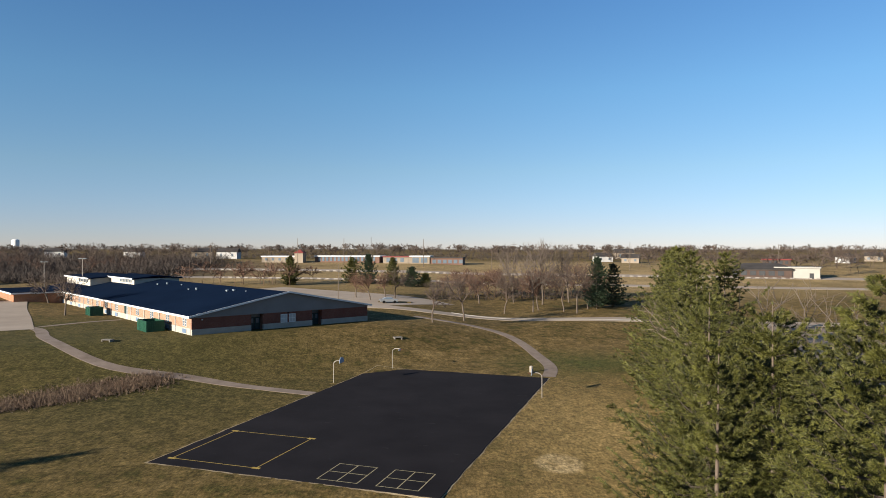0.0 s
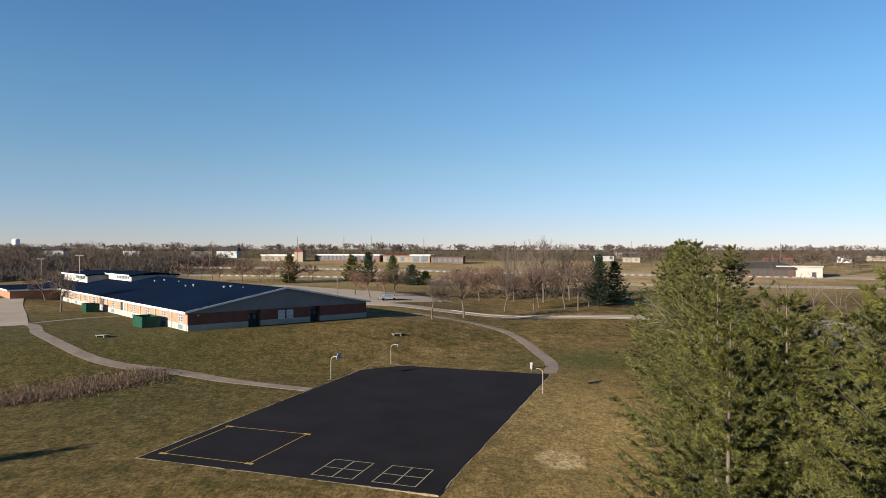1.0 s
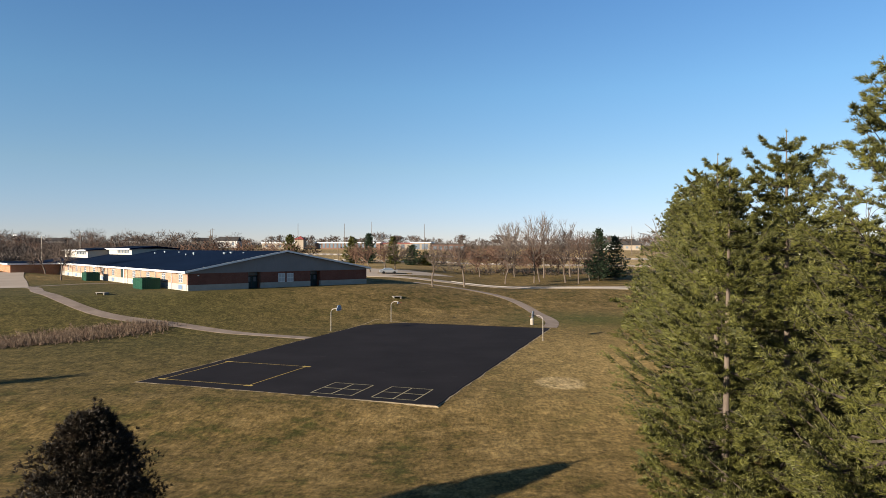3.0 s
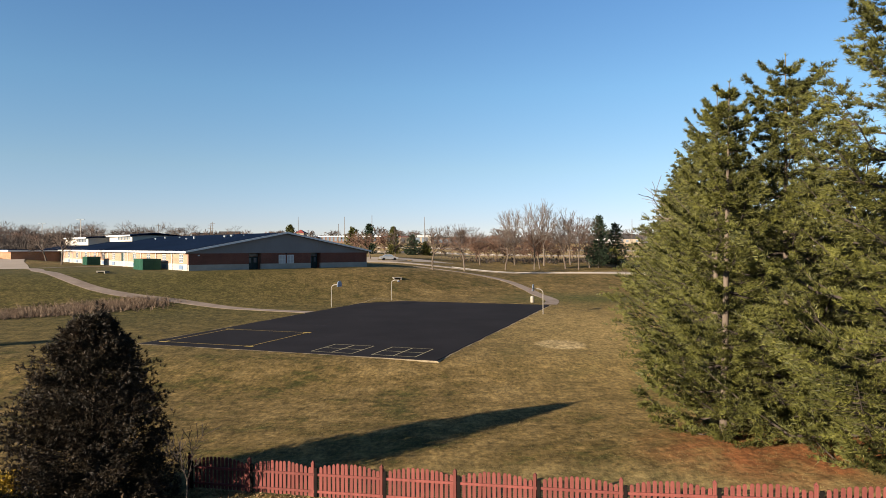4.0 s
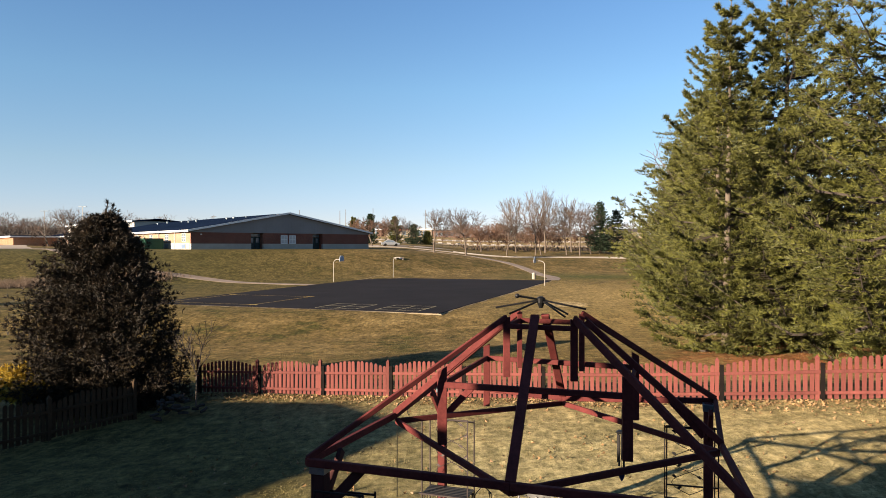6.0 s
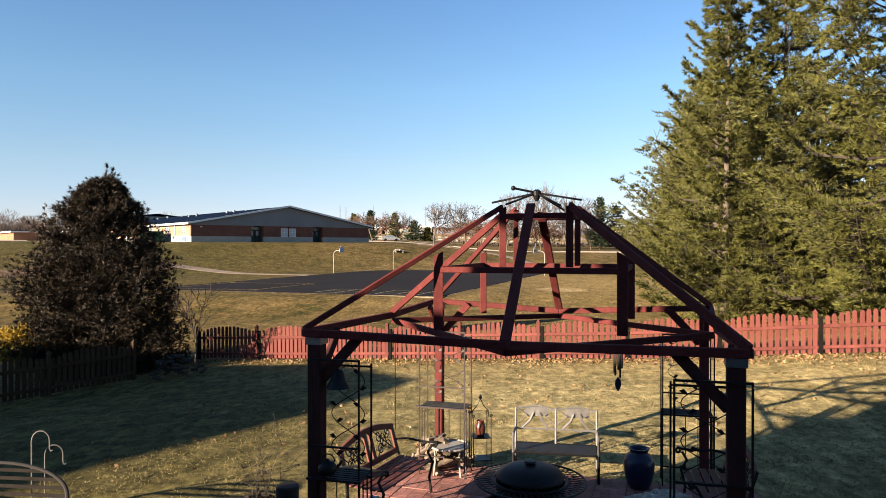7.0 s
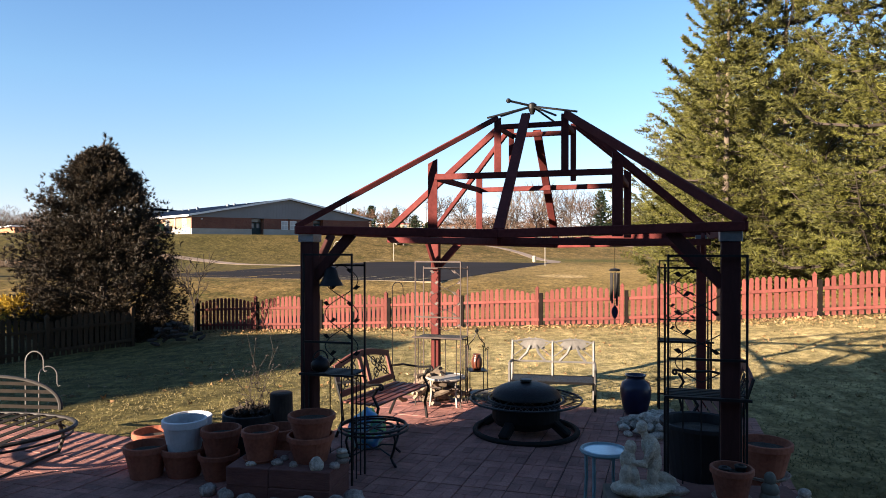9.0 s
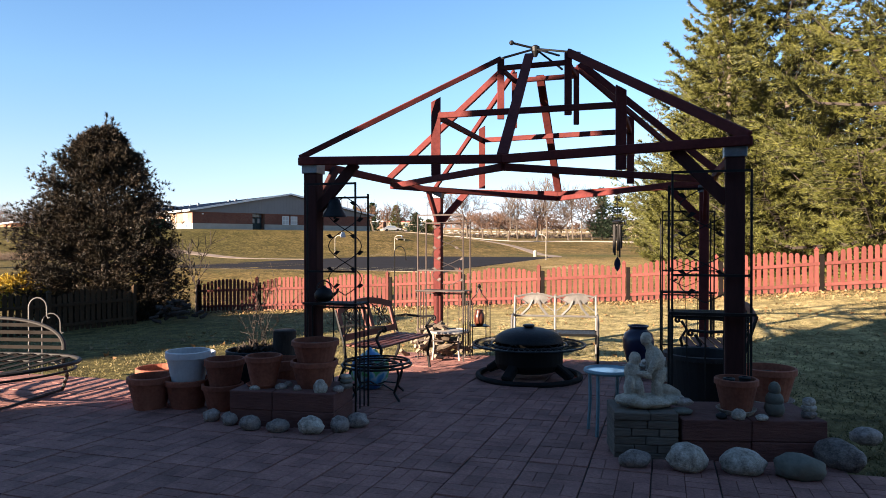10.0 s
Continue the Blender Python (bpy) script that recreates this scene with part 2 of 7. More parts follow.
def lathe(bm, prof, sides=24, m=None, cap0=True, cap1=False):
    """A turned shape from (radius, height) pairs."""
    rings = []
    for r, z in prof:
        rings.append([bm.verts.new((r * math.cos(2 * math.pi * k / sides), r * math.sin(2 * math.pi * k / sides), z)) for k in range(sides)])
    for a, b in zip(rings, rings[1:]):
        for k in range(sides):
            bm.faces.new((a[k], a[(k + 1) % sides], b[(k + 1) % sides], b[k]))
    if cap0:
        bm.faces.new(rings[0][::-1])
    if cap1:
        bm.faces.new(rings[-1])
    if m is not None:
        bmesh.ops.transform(bm, matrix=m, verts=[w for r in rings for w in r])


def quad_sheet(bm, pts):
    bm.faces.new([bm.verts.new(p) for p in pts])


# ---- the lie of the land ----
def ss(t):
    t = np.clip(t, 0.0, 1.0)
    return t * t * (3 - 2 * t)


AX, AY = np.array((0.949, -0.316)), np.array((0.316, 0.949))    # the axes of fence and court
B0 = np.array((-40.9, 109.2))                                     # the school's near corner
BU, BV = np.array((0.749, 0.663)), np.array((-0.663, 0.749))      # along its gable wall, along its long wall
PATIO_Z = 0.12


def land(x, y):
    x, y = np.asarray(x, dtype=float), np.asarray(y, dtype=float)
    # the yard, tilted to the left, falls to a swale and rises to the court
    yard = 0.02 + (0.05 * np.clip(x - 1.5, -14, 14) + 0.03 * np.clip(x - 6, 0, 8)) * ss((y - 9) / 10) - 0.022 * np.clip(y - 12, 0, 12)
    low = -0.95 + 0.035 * np.clip(x, -10, 25) * (1 - ss((y - 40) / 15))
    z = yard + (low - yard) * ss((y - 24) / 18)
    z = z + (-0.34 - z) * ss((y - 43) / 9)
    # the bank on which the school stands, and the long rise beyond
    s = -0.5 * (x + 16) + 0.866 * (y - 95)
    hill = 4.15 * ss(s / 27) * (1 - 0.55 * ss((x + 14) / 32)) * (1 - 0.7 * ss((y - 150) / 150))
    far = 10.0 * ss((y - 110) / 330) * (y > 110) + 6.0 * ss((y - 420) / 900)
    left = 0.25 * ss((-x - 30) / 30) * ss((y - 55) / 30)
    z = z + hill + far + left
    u, v = (x - B0[0]) * BU[0] + (y - B0[1]) * BU[1], (x - B0[0]) * BV[0] + (y - B0[1]) * BV[1]
    du, dv = np.maximum(np.maximum(-u, u - 35), 0), np.maximum(np.maximum(-v, v - 130), 0)
    pad = 1 - ss(np.hypot(du, dv) / 9)
    z = z + (4.0 - z) * pad
    return z


def zl(x, y):
    return float(land(x, y))


def ticks(*runs):
    out = []
    for a, b, step in runs:
        out += list(np.arange(a, b, step))
    return np.array(out + [runs[-1][1]])


xs = ticks((-2600, -600, 250), (-600, -200, 40), (-200, -60, 4), (-60, -16, 1.6), (-16, 22, 0.6), (22, 60, 1.6), (60, 200, 4), (200, 600, 40), (600, 2600, 250))
ys = ticks((-400, -40, 60), (-40, 0, 5), (0, 30, 0.6), (30, 150, 1.5), (150, 260, 4), (260, 560, 12), (560, 1000, 60), (1000, 3000, 250))
gx, gy = np.meshgrid(xs, ys)
rough = np.random.RandomState(3).normal(0, 1, gx.shape) * 0.012 * (gy < 60)
gv = np.stack([gx, gy, land(gx, gy) + rough], -1).reshape(-1, 3)
i, j = np.meshgrid(np.arange(len(xs) - 1), np.arange(len(ys) - 1))
a = (j * len(xs) + i).ravel()
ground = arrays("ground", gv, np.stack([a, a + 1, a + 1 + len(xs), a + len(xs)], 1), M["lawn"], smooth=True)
tagged(ground, "dormant tan and green lawn over rolling ground", "ground", kind="structure")


def strip(name, mid, width, material, lift=0.03, step=2.0, edge=None):
    """A band laid over the land along a smooth line."""
    p = [np.array(q, dtype=float) for q in mid]
    line = []
    for k in range(len(p) - 1):
        p0, p1, p2, p3 = p[max(k - 1, 0)], p[k], p[k + 1], p[min(k + 2, len(p) - 1)]
        n = max(2, int(np.linalg.norm(p2 - p1) / step))
        for q in np.arange(n) / n:
            line.append(0.5 * (2 * p1 + (p2 - p0) * q + (2 * p0 - 5 * p1 + 4 * p2 - p3) * q * q + (3 * p1 - p0 - 3 * p2 + p3) * q ** 3))
    line.append(p[-1])
    line = np.array(line)
    d = np.gradient(line, axis=0)
    d /= np.linalg.norm(d, axis=1)[:, None]
    nrm = np.stack([-d[:, 1], d[:, 0]], 1)
    m = max(2, int(width / 2.0) + 1)
    offs = np.linspace(-width / 2, width / 2, m)
    grid = line[:, None, :] + nrm[:, None, :] * offs[None, :, None]
    z = land(grid[..., 0], grid[..., 1]) + lift
    v = np.concatenate([grid, z[..., None]], -1)
    skirt0, skirt1 = v[:, :1].copy(), v[:, -1:].copy()
    skirt0[..., 2] -= 0.25
    skirt1[..., 2] -= 0.25
    v = np.concatenate([skirt0, v, skirt1], 1)
    m += 2
    i, j = np.meshgrid(np.arange(m - 1), np.arange(len(line) - 1))
    a = (j * m + i).ravel()
    return arrays(name, v.reshape(-1, 3), np.stack([a, a + m, a + m + 1, a + 1], 1), material)


# ---- court, path, roads ----
COURT = np.array((-5.2, 76.8))
CU, CV = 24.35, 13.3


def court_xy(v, u):
    p = COURT + v * AX + u * AY
    return float(p[0]), float(p[1])


def build_court():
    z = -0.30
    n = 49
    bm = bmesh.new()
    rnd = random.Random(5)
    # a slab with a slightly ragged rim
    rim = []
    for k in range(n):
        rim.append((-CV + rnd.uniform(-0.06, 0.06), -CU + 2 * CU * k / n))
    for k in range(n):
        rim.append((-CV + 2 * CV * k / n, CU + rnd.uniform(-0.06, 0.06)))
    for k in range(n):
        rim.append((CV + rnd.uniform(-0.06, 0.06), CU - 2 * CU * k / n))
    for k in range(n):
        rim.append((CV - 2 * CV * k / n, -CU + rnd.uniform(-0.06, 0.06)))
    top = [bm.verts.new((*court_xy(v, u), z)) for v, u in rim]
    low = [bm.verts.new((*court_xy(v * 1.006, u * 1.004), z - 0.4)) for v, u in rim]
    bm.faces.new(top[::-1])
    m = len(rim)
    for k in range(m):
        bm.faces.new((top[k], top[(k + 1) % m], low[(k + 1) % m], low[k]))
    court = put("court", bm, M["asphalt"])
    bmesh_normals(court)
    tagged(court, "black asphalt play court with worn white scuffs", "court", kind="structure")
    bm = bmesh.new()
    inner = [court_xy(v * 0.999, u * 0.999) for v, u in rim]
    outer = [court_xy(v * 1.012 + rnd.uniform(-0.1, 0.1), u * 1.006 + rnd.uniform(-0.1, 0.1)) for v, u in rim]
    a = [bm.verts.new((x, y, max(zl(x, y) + 0.012, z - 0.03))) for x, y in inner]
    b = [bm.verts.new((x, y, zl(x, y) + 0.012)) for x, y in outer]
    for k in range(m):
        bm.faces.new((a[k], a[(k + 1) % m], b[(k + 1) % m], b[k]))
    bmesh.ops.recalc_face_normals(bm, faces=bm.faces)
    part("straw_edge", bm, M["straw"], court, "pale dead grass along the court's edge")
    paint = surface("yellow_paint", (0.34, 0.22, 0.04), (0.48, 0.34, 0.085), 1.5, 12, 0.8)
    pale = surface("worn_cream_paint", (0.26, 0.22, 0.12), (0.4, 0.34, 0.2), 1.5, 12, 0.8)

    def line(name, pts, w, mat, close=True):
        bm = bmesh.new()
        k = len(pts)
        for a in range(k if close else k - 1):
            p, q = np.array(court_xy(*pts[a])), np.array(court_xy(*pts[(a + 1) % k]))
            d = (q - p) / np.linalg.norm(q - p)
            nn = np.array((-d[1], d[0])) * w / 2
            p, q = p - d * w / 2, q + d * w / 2
            quad_sheet(bm, [(*(p - nn), z + 0.006 + a * 0.0006), (*(q - nn), z + 0.006 + a * 0.0006), (*(q + nn), z + 0.006 + a * 0.0006), (*(p + nn), z + 0.006 + a * 0.0006)])
        return part(name, bm, mat, court)

    dia = [(-12.1, -22.75), (-12.15, -13.5), (-3.45, -13.5), (-3.5, -22.75)]
    line("painted_diamond", dia, 0.09, paint)
    for v, u in dia:
        line("painted_base", [(v - 0.19, u), (v + 0.19, u)], 0.38, paint, False)
    for v0 in (2.65, 7.8):
        line("painted_four_square", [(v0, -23.45), (v0, -19.45), (v0 + 3.5, -19.45), (v0 + 3.5, -23.45)], 0.09, pale)
        line("painted_four_square_line", [(v0, -21.45), (v0 + 3.5, -21.45)], 0.1, pale, False)
        line("painted_four_square_line", [(v0 + 1.75, -23.45), (v0 + 1.75, -19.45)], 0.1, pale, False)


def bmesh_normals(ob):
    bm = bmesh.new()
    bm.from_mesh(ob.data)
    bmesh.ops.recalc_face_normals(bm, faces=bm.faces)
    bm.to_mesh(ob.data)
    bm.free()


build_court()
M["path"] = surface("path_asphalt", (0.17, 0.125, 0.092), (0.28, 0.215, 0.165), 0.5, 15, 0.9)
M["road"] = surface("pale_road", (0.29, 0.225, 0.165), (0.39, 0.315, 0.24), 0.12, 10, 0.9)
M["kerb"] = surface("kerb", (0.26, 0.235, 0.2), (0.35, 0.32, 0.28), 0.5, 10, 0.9)
tagged(strip("path", [(-16.6, 85.4), (-20.9, 87.3), (-27.8, 90.4), (-35.3, 92.4), (-40.6, 92.4), (-45.5, 92.8), (-50.5, 94.8), (-57, 99.5), (-64, 107.5), (-68, 113.6), (-71.5, 117.8), (-76, 121)], 1.9, M["path"]), "narrow grey asphalt footpath across the lawn", "path", kind="structure")
tagged(strip("path", [(15.2, 96.6), (16.6, 103), (16.7, 110.3), (15.2, 123.5), (11.9, 132), (6.5, 136.5), (1.5, 139.5), (-6, 143)], 2.0, M["path"]), "narrow grey asphalt footpath curving from the court", "path", kind="structure")
tagged(strip("path", [(-72.5, 120.5), (-69, 126.3), (-63.9, 133.6)], 1.3, M["path"]), "short pale path to a school door", "path", kind="structure")
tagged(strip("road", [(-30, 165), (-12, 158), (2, 153.6), (20, 153.2), (45, 154.8), (90, 158), (150, 162)], 5.6, M["road"], 0.05), "pale concrete driveway beyond the lawn", "road", kind="structure")
tagged(strip("parking_lot", [(-62, 212), (-40, 196), (-22, 181), (-8, 166)], 30.0, M["road"], 0.045), "pale concrete car park behind the school", "car park", kind="structure")
tagged(strip("forecourt", [(-80.2, 111.4), (-91.5, 129), (-103.5, 147), (-117, 169)], 21.0, M["road"], 0.05), "pale concrete drive beside the school", "drive", kind="structure")
tagged(strip("highway", [(-400, 352), (-200, 335), (-90, 322), (0, 310), (90, 296), (200, 275), (400, 240)], 13.0, M["road"], 0.06, 8), "distant pale highway on its embankment", "road", kind="structure")
tagged(strip("highway", [(-400, 300), (-200, 288), (-90, 276), (0, 262), (90, 246), (200, 226), (400, 190)], 9.0, M["road"], 0.06, 8), "distant pale slip road below the highway", "road", kind="structure")

# ---- fence ----
F0 = np.array((-4.08, 23.83))
SPAN = 2.483


def picket_mesh(h):
    bm = bmesh.new()
    w, t = 0.054, 0.009
    prof = [(-w, 0.0), (w, 0.0), (w, h - 0.05), (w * 0.5, h), (-w * 0.5, h), (-w, h - 0.05)]
    f = [bm.verts.new((x, -t, z)) for x, z in prof]
    b = [bm.verts.new((x, t, z)) for x, z in prof]
    bm.faces.new(f)
    bm.faces.new(b[::-1])
    for k in range(6):
        bm.faces.new((f[k], b[k], b[(k + 1) % 6], f[(k + 1) % 6]))
    bmesh.ops.recalc_face_normals(bm, faces=bm.faces)
    me = bpy.data.meshes.new("picket")
    bm.to_mesh(me)
    bm.free()
    me.materials.append(M["red"])
    return me


def post_mesh():
    bm = bmesh.new()
    box(bm, -0.05, -0.05, -0.05, 0.05, 0.05, 1.12, None, 0.006)
    box(bm, -0.058, -0.058, 1.115, 0.058, 0.058, 1.145, None, 0.006)
    w = 0.045
    base = [bm.verts.new((sx * w, sy * w, 1.145)) for sx, sy in ((-1, -1), (1, -1), (1, 1), (-1, 1))]
    tip = bm.verts.new((0, 0, 1.22))
    for k in range(4):
        bm.faces.new((base[k], base[(k + 1) % 4], tip))
    me = bpy.data.meshes.new("post")
    bm.to_mesh(me)
    bm.free()
    me.materials.append(M["red"])
    return me


PICKETS = [picket_mesh(0.945 + 0.025 * k) for k in range(8)]
POST = post_mesh()


# added upright strip; its near-black colour stands for a shaded side
def shade_strip_mesh():
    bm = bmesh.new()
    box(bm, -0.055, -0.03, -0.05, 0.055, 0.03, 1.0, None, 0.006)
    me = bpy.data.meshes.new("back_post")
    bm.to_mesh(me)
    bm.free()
    me.materials.append(M["shade_strip"])
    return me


M["shade_strip"] = surface("blackened_post", (0.005, 0.0035, 0.003), (0.013, 0.009, 0.008), 3, 30, 0.9, 0, 0.08)
SHADE_STRIP = shade_strip_mesh()


DARK = {}


def dark_copy(me, stain):
    """The same mesh in another stain, made once."""
    if me.name not in DARK:
        DARK[me.name] = me.copy()
        DARK[me.name].materials[0] = M[stain]
    return DARK[me.name]


M["brown_stain"] = surface("old_brown_boards", (0.034, 0.021, 0.012), (0.075, 0.048, 0.028), 2.5, 30, 0.9, 0, 0.1, stretch=(1, 1, 0.25), vary=0.2)


def build_fence(name, start, d, first, last, label, pickets=14, rail_off=-0.068, stain="red"):
    z0 = zl(*start)
    root = empty(name, Matrix.Translation((start[0], start[1], z0)), label, "fence")
    rnd = random.Random(11)
    ang = math.atan2(d[1], d[0])

    def hang(nm, me, s, lift=0.0, off=0.0, tilt=0.0):
        x, y = d * s + np.array((-d[1], d[0])) * off
        if stain != "red":
            me = dark_copy(me, stain)
        ob = new(nm, me)
        ob.parent = root
        ob.location = (x, y, zl(start[0] + x, start[1] + y) - z0 + lift)
        ob.rotation_euler = (tilt, rnd.gauss(0, 0.008), ang)

    for k in range(first, last + 1):
        hang("post", POST, k * SPAN, 0, -0.035, rnd.gauss(0, 0.012))
        # dark strip right of each post, shade put into its colour
        hang("back_post", SHADE_STRIP, k * SPAN + 0.125, 0, -0.075, rnd.gauss(0, 0.01))
    for k in range(first, last):
        for q in range(pickets):
            f = (q + 1.85) / (pickets + 1.65)
            arch = math.sin(math.pi * f)
            hang("picket", PICKETS[min(7, int(arch * 7.9))], k * SPAN + f * SPAN, 0.03 + rnd.gauss(0, 0.006), -0.04)
        a, b = d * (k * SPAN), d * ((k + 1) * SPAN)
        za, zb = (zl(start[0] + p[0], start[1] + p[1]) - z0 for p in (a, b))
        side = np.array((-d[1], d[0])) * rail_off
        for h in (0.20, 0.76):
            bm = bmesh.new()
            stick(bm, (a[0] + side[0], a[1] + side[1], za + h), (b[0] + side[0], b[1] + side[1], zb + h), 0.035, 0.085, 0.004)
            part("rail", bm, M[stain], root)


build_fence("picket_fence", F0, AX, -2, 8, "red-stained wooden picket fence with scalloped tops at the lawn's end")
SIDE = np.array((-0.55, -0.835))
build_fence("picket_fence", np.array((-9.25, 21.4)), SIDE, 0, 4, "weathered dark brown picket fence along the yard's side", rail_off=-0.01, stain="brown_stain")

# ---- gazebo ----
G0 = Matrix.Translation((1.24, 8.64, 0.13)) @ Matrix.Rotation(radians(-18), 4, "Z")
GB = 2.37
# gazebo stain darkened: the front posts' shade is put into this colour
M["shaded_post"] = surface("blackened_post_stain", (0.034, 0.0135, 0.0125), (0.078, 0.029, 0.026), 2.5, 30, 0.85, 0, 0.12, stretch=(1, 1, 0.2), vary=0.12)


def build_gazebo():
    """A square frame under a bare pyramid: rim, diamond ring, hips, middle rafters, struts and two upper rings."""
    g = empty("gazebo", G0, "weathered red wooden gazebo frame with its roof stripped bare", "gazebo")

    def beam(name, a, b, w, h, mat=None, parent=g):
        bm = bmesh.new()
        stick(bm, a, b, w, h)
        return part(name, bm, mat or M["gazebo"], parent)

    corner = {"fl": (-1.82, -1.80), "fr": (1.83, -1.85), "br": (1.80, 1.86), "bl": (-1.82, 1.86)}
    for k, (x, y) in corner.items():
        half = 0.068 if k[0] == "f" else 0.058
        # front posts and braces take the shade-darkened stain
        old = M["shaded_post"] if k[0] == "f" else M["gazebo"]
        bm = bmesh.new()
        box(bm, x - half, y - half, 0.0, x + half, y + half, GB - 0.02, None, 0.01)
        post = part("post", bm, old, g)
        bm = bmesh.new()
        box(bm, x - half - 0.012, y - half - 0.012, GB - 0.115, x + half + 0.012, y + half + 0.012, GB - 0.022, None, 0.004)
        part("bracket", bm, M["galv"], post, "galvanised metal bracket")
        sx, sy = -math.copysign(1, x), -math.copysign(1, y)
        beam("brace", (x + sx * 0.05, y, GB - 0.45), (x + sx * 0.44, y, GB - 0.03), 0.045, 0.095, old)
        beam("brace", (x, y + sy * 0.05, GB - 0.45), (x, y + sy * 0.44, GB - 0.03), 0.045, 0.095, old)
    # the sagging rim, each side in two lengths
    mid = {"f": (0.0, -1.80), "r": (1.82, 0.02), "b": (-0.08, 1.90), "l": (-1.82, 0.03)}
    sag = {"f": -0.045, "r": -0.05, "b": -0.09, "l": -0.02}
    rim = {k: Vector((x * 1.05, y * 1.05, GB)) for k, (x, y) in corner.items()}
    P = {k: Vector((x, y, GB + sag[k])) for k, (x, y) in mid.items()}
    for a, k, b in (("fl", "f", "fr"), ("fr", "r", "br"), ("bl", "b", "br"), ("fl", "l", "bl")):
        beam("rim_beam", rim[a], P[k], 0.05, 0.075)
        beam("rim_beam", P[k], rim[b], 0.05, 0.075)
    # a diamond joining the middles, just inside the rim
    drop = Vector((0, 0, -0.03))
    for a, b in (("l", "f"), ("f", "r"), ("r", "b"), ("b", "l")):
        beam("ring_beam", P[a] * 0.985 + drop, P[b] * 0.985 + drop, 0.04, 0.065)
    # hips and middle rafters
    T = {"fl": (-0.38, -0.26), "fr": (0.35, -0.27), "br": (0.36, 0.34), "bl": (-0.36, 0.34)}
    top = 3.595
    for k, (w, h) in (("fl", (0.036, 0.055)), ("fr", (0.04, 0.082)), ("br", (0.036, 0.07)), ("bl", (0.036, 0.07))):
        beam("hip_rafter", rim[k] + Vector((0, 0, 0.03)), (*T[k], top + 0.02), w, h)
    for k, e in (("f", (-0.07, -0.24, top + 0.04)), ("b", (-0.08, 0.46, top - 0.02)), ("l", (-0.44, 0.02, top - 0.05)), ("r", (0.44, 0.02, top - 0.03))):
        bm = bmesh.new()
        stick(bm, P[k] + Vector((0, 0, 0.03)), e, 0.095 if k in "fb" else 0.05, 0.04 if k in "fb" else 0.07)
        part("rafter", bm, M["gazebo"], g)
    # short posts under the roof's middle and its head, each with a slanted top
    Q = {"fl": (-0.95, -0.78), "fr": (0.92, -0.74), "br": (0.93, 0.88), "bl": (-0.93, 1.00)}
    low, high = 2.915, 3.51

    def strut(x, y, z0, z1, w, t, turn, slant):
        bm = bmesh.new()
        vs = box(bm, -w / 2, -t / 2, z0, w / 2, t / 2, z1)
        for v in vs:
            if v.co.z > (z0 + z1) / 2:
                v.co.z += slant * v.co.x
        bmesh.ops.bevel(bm, geom=bm.edges[:], offset=0.004, segments=1, affect="EDGES")
        bmesh.ops.transform(bm, matrix=Matrix.Translation((x, y, 0)) @ Matrix.Rotation(turn, 4, "Z"), verts=bm.verts)
        part("strut", bm, M["gazebo"], g)

    for k, (x, y) in Q.items():
        strut(x, y, GB - 0.06, low + 0.185, 0.10 if k[0] == "f" else 0.08, 0.045, radians(18) if k != "fr" else 0.2, 0.55 if x < 0 else -0.55)
    for a, b in (("fl", "fr"), ("fr", "br"), ("bl", "br"), ("fl", "bl")):
        beam("middle_ring_beam", (*Q[a], low + 0.02), (*Q[b], low + 0.02), 0.038, 0.062)
    for k, (x, y) in T.items():
        strut(x, y, low + 0.04, high + 0.09, 0.075 if k[0] == "f" else 0.06, 0.04, radians(18), 0.4 if x < 0 else -0.4)
    for a, b in (("fl", "fr"), ("fr", "br"), ("bl", "br"), ("fl", "bl")):
        beam("top_ring_beam", (*T[a], high), (*T[b], high), 0.035, 0.055)
    # the iron spider left on the head, one arm ending in a ball
    hub = Vector((-0.06, 0.06, high + 0.27))
    for x, y, z in ((-0.52, 0.0, -0.10), (0.50, 0.0, -0.09), (-0.30, -0.26, -0.14), (0.26, 0.30, -0.18), (0.30, -0.22, -0.16)):
        bm = bmesh.new()
        tube(bm, [hub, hub + Vector((x, y, z))], 0.012, 6)
        part("spider_arm", bm, M["iron"], g)
    bm = bmesh.new()
    tube(bm, [hub + Vector((-0.24, -0.14, 0.05)), hub + Vector((0.06, 0.03, -0.01))], 0.013, 6)
    bmesh.ops.create_uvsphere(bm, u_segments=10, v_segments=6, radius=0.028, matrix=Matrix.Translation(hub + Vector((-0.24, -0.14, 0.05))))
    part("finial", bm, M["iron"], g, "black iron finial knocked sideways")
    bm = bmesh.new()
    lathe(bm, [(0.02, -0.09), (0.045, -0.03), (0.05, 0.02), (0.02, 0.04)], 12, Matrix.Translation(hub), True, True)
    part("hub", bm, M["iron"], g)


build_gazebo()


# ---- trees ----
M["twig_dark"] = surface("dark_twigs", (0.03, 0.022, 0.017), (0.06, 0.045, 0.035), 2, 20, 0.9)


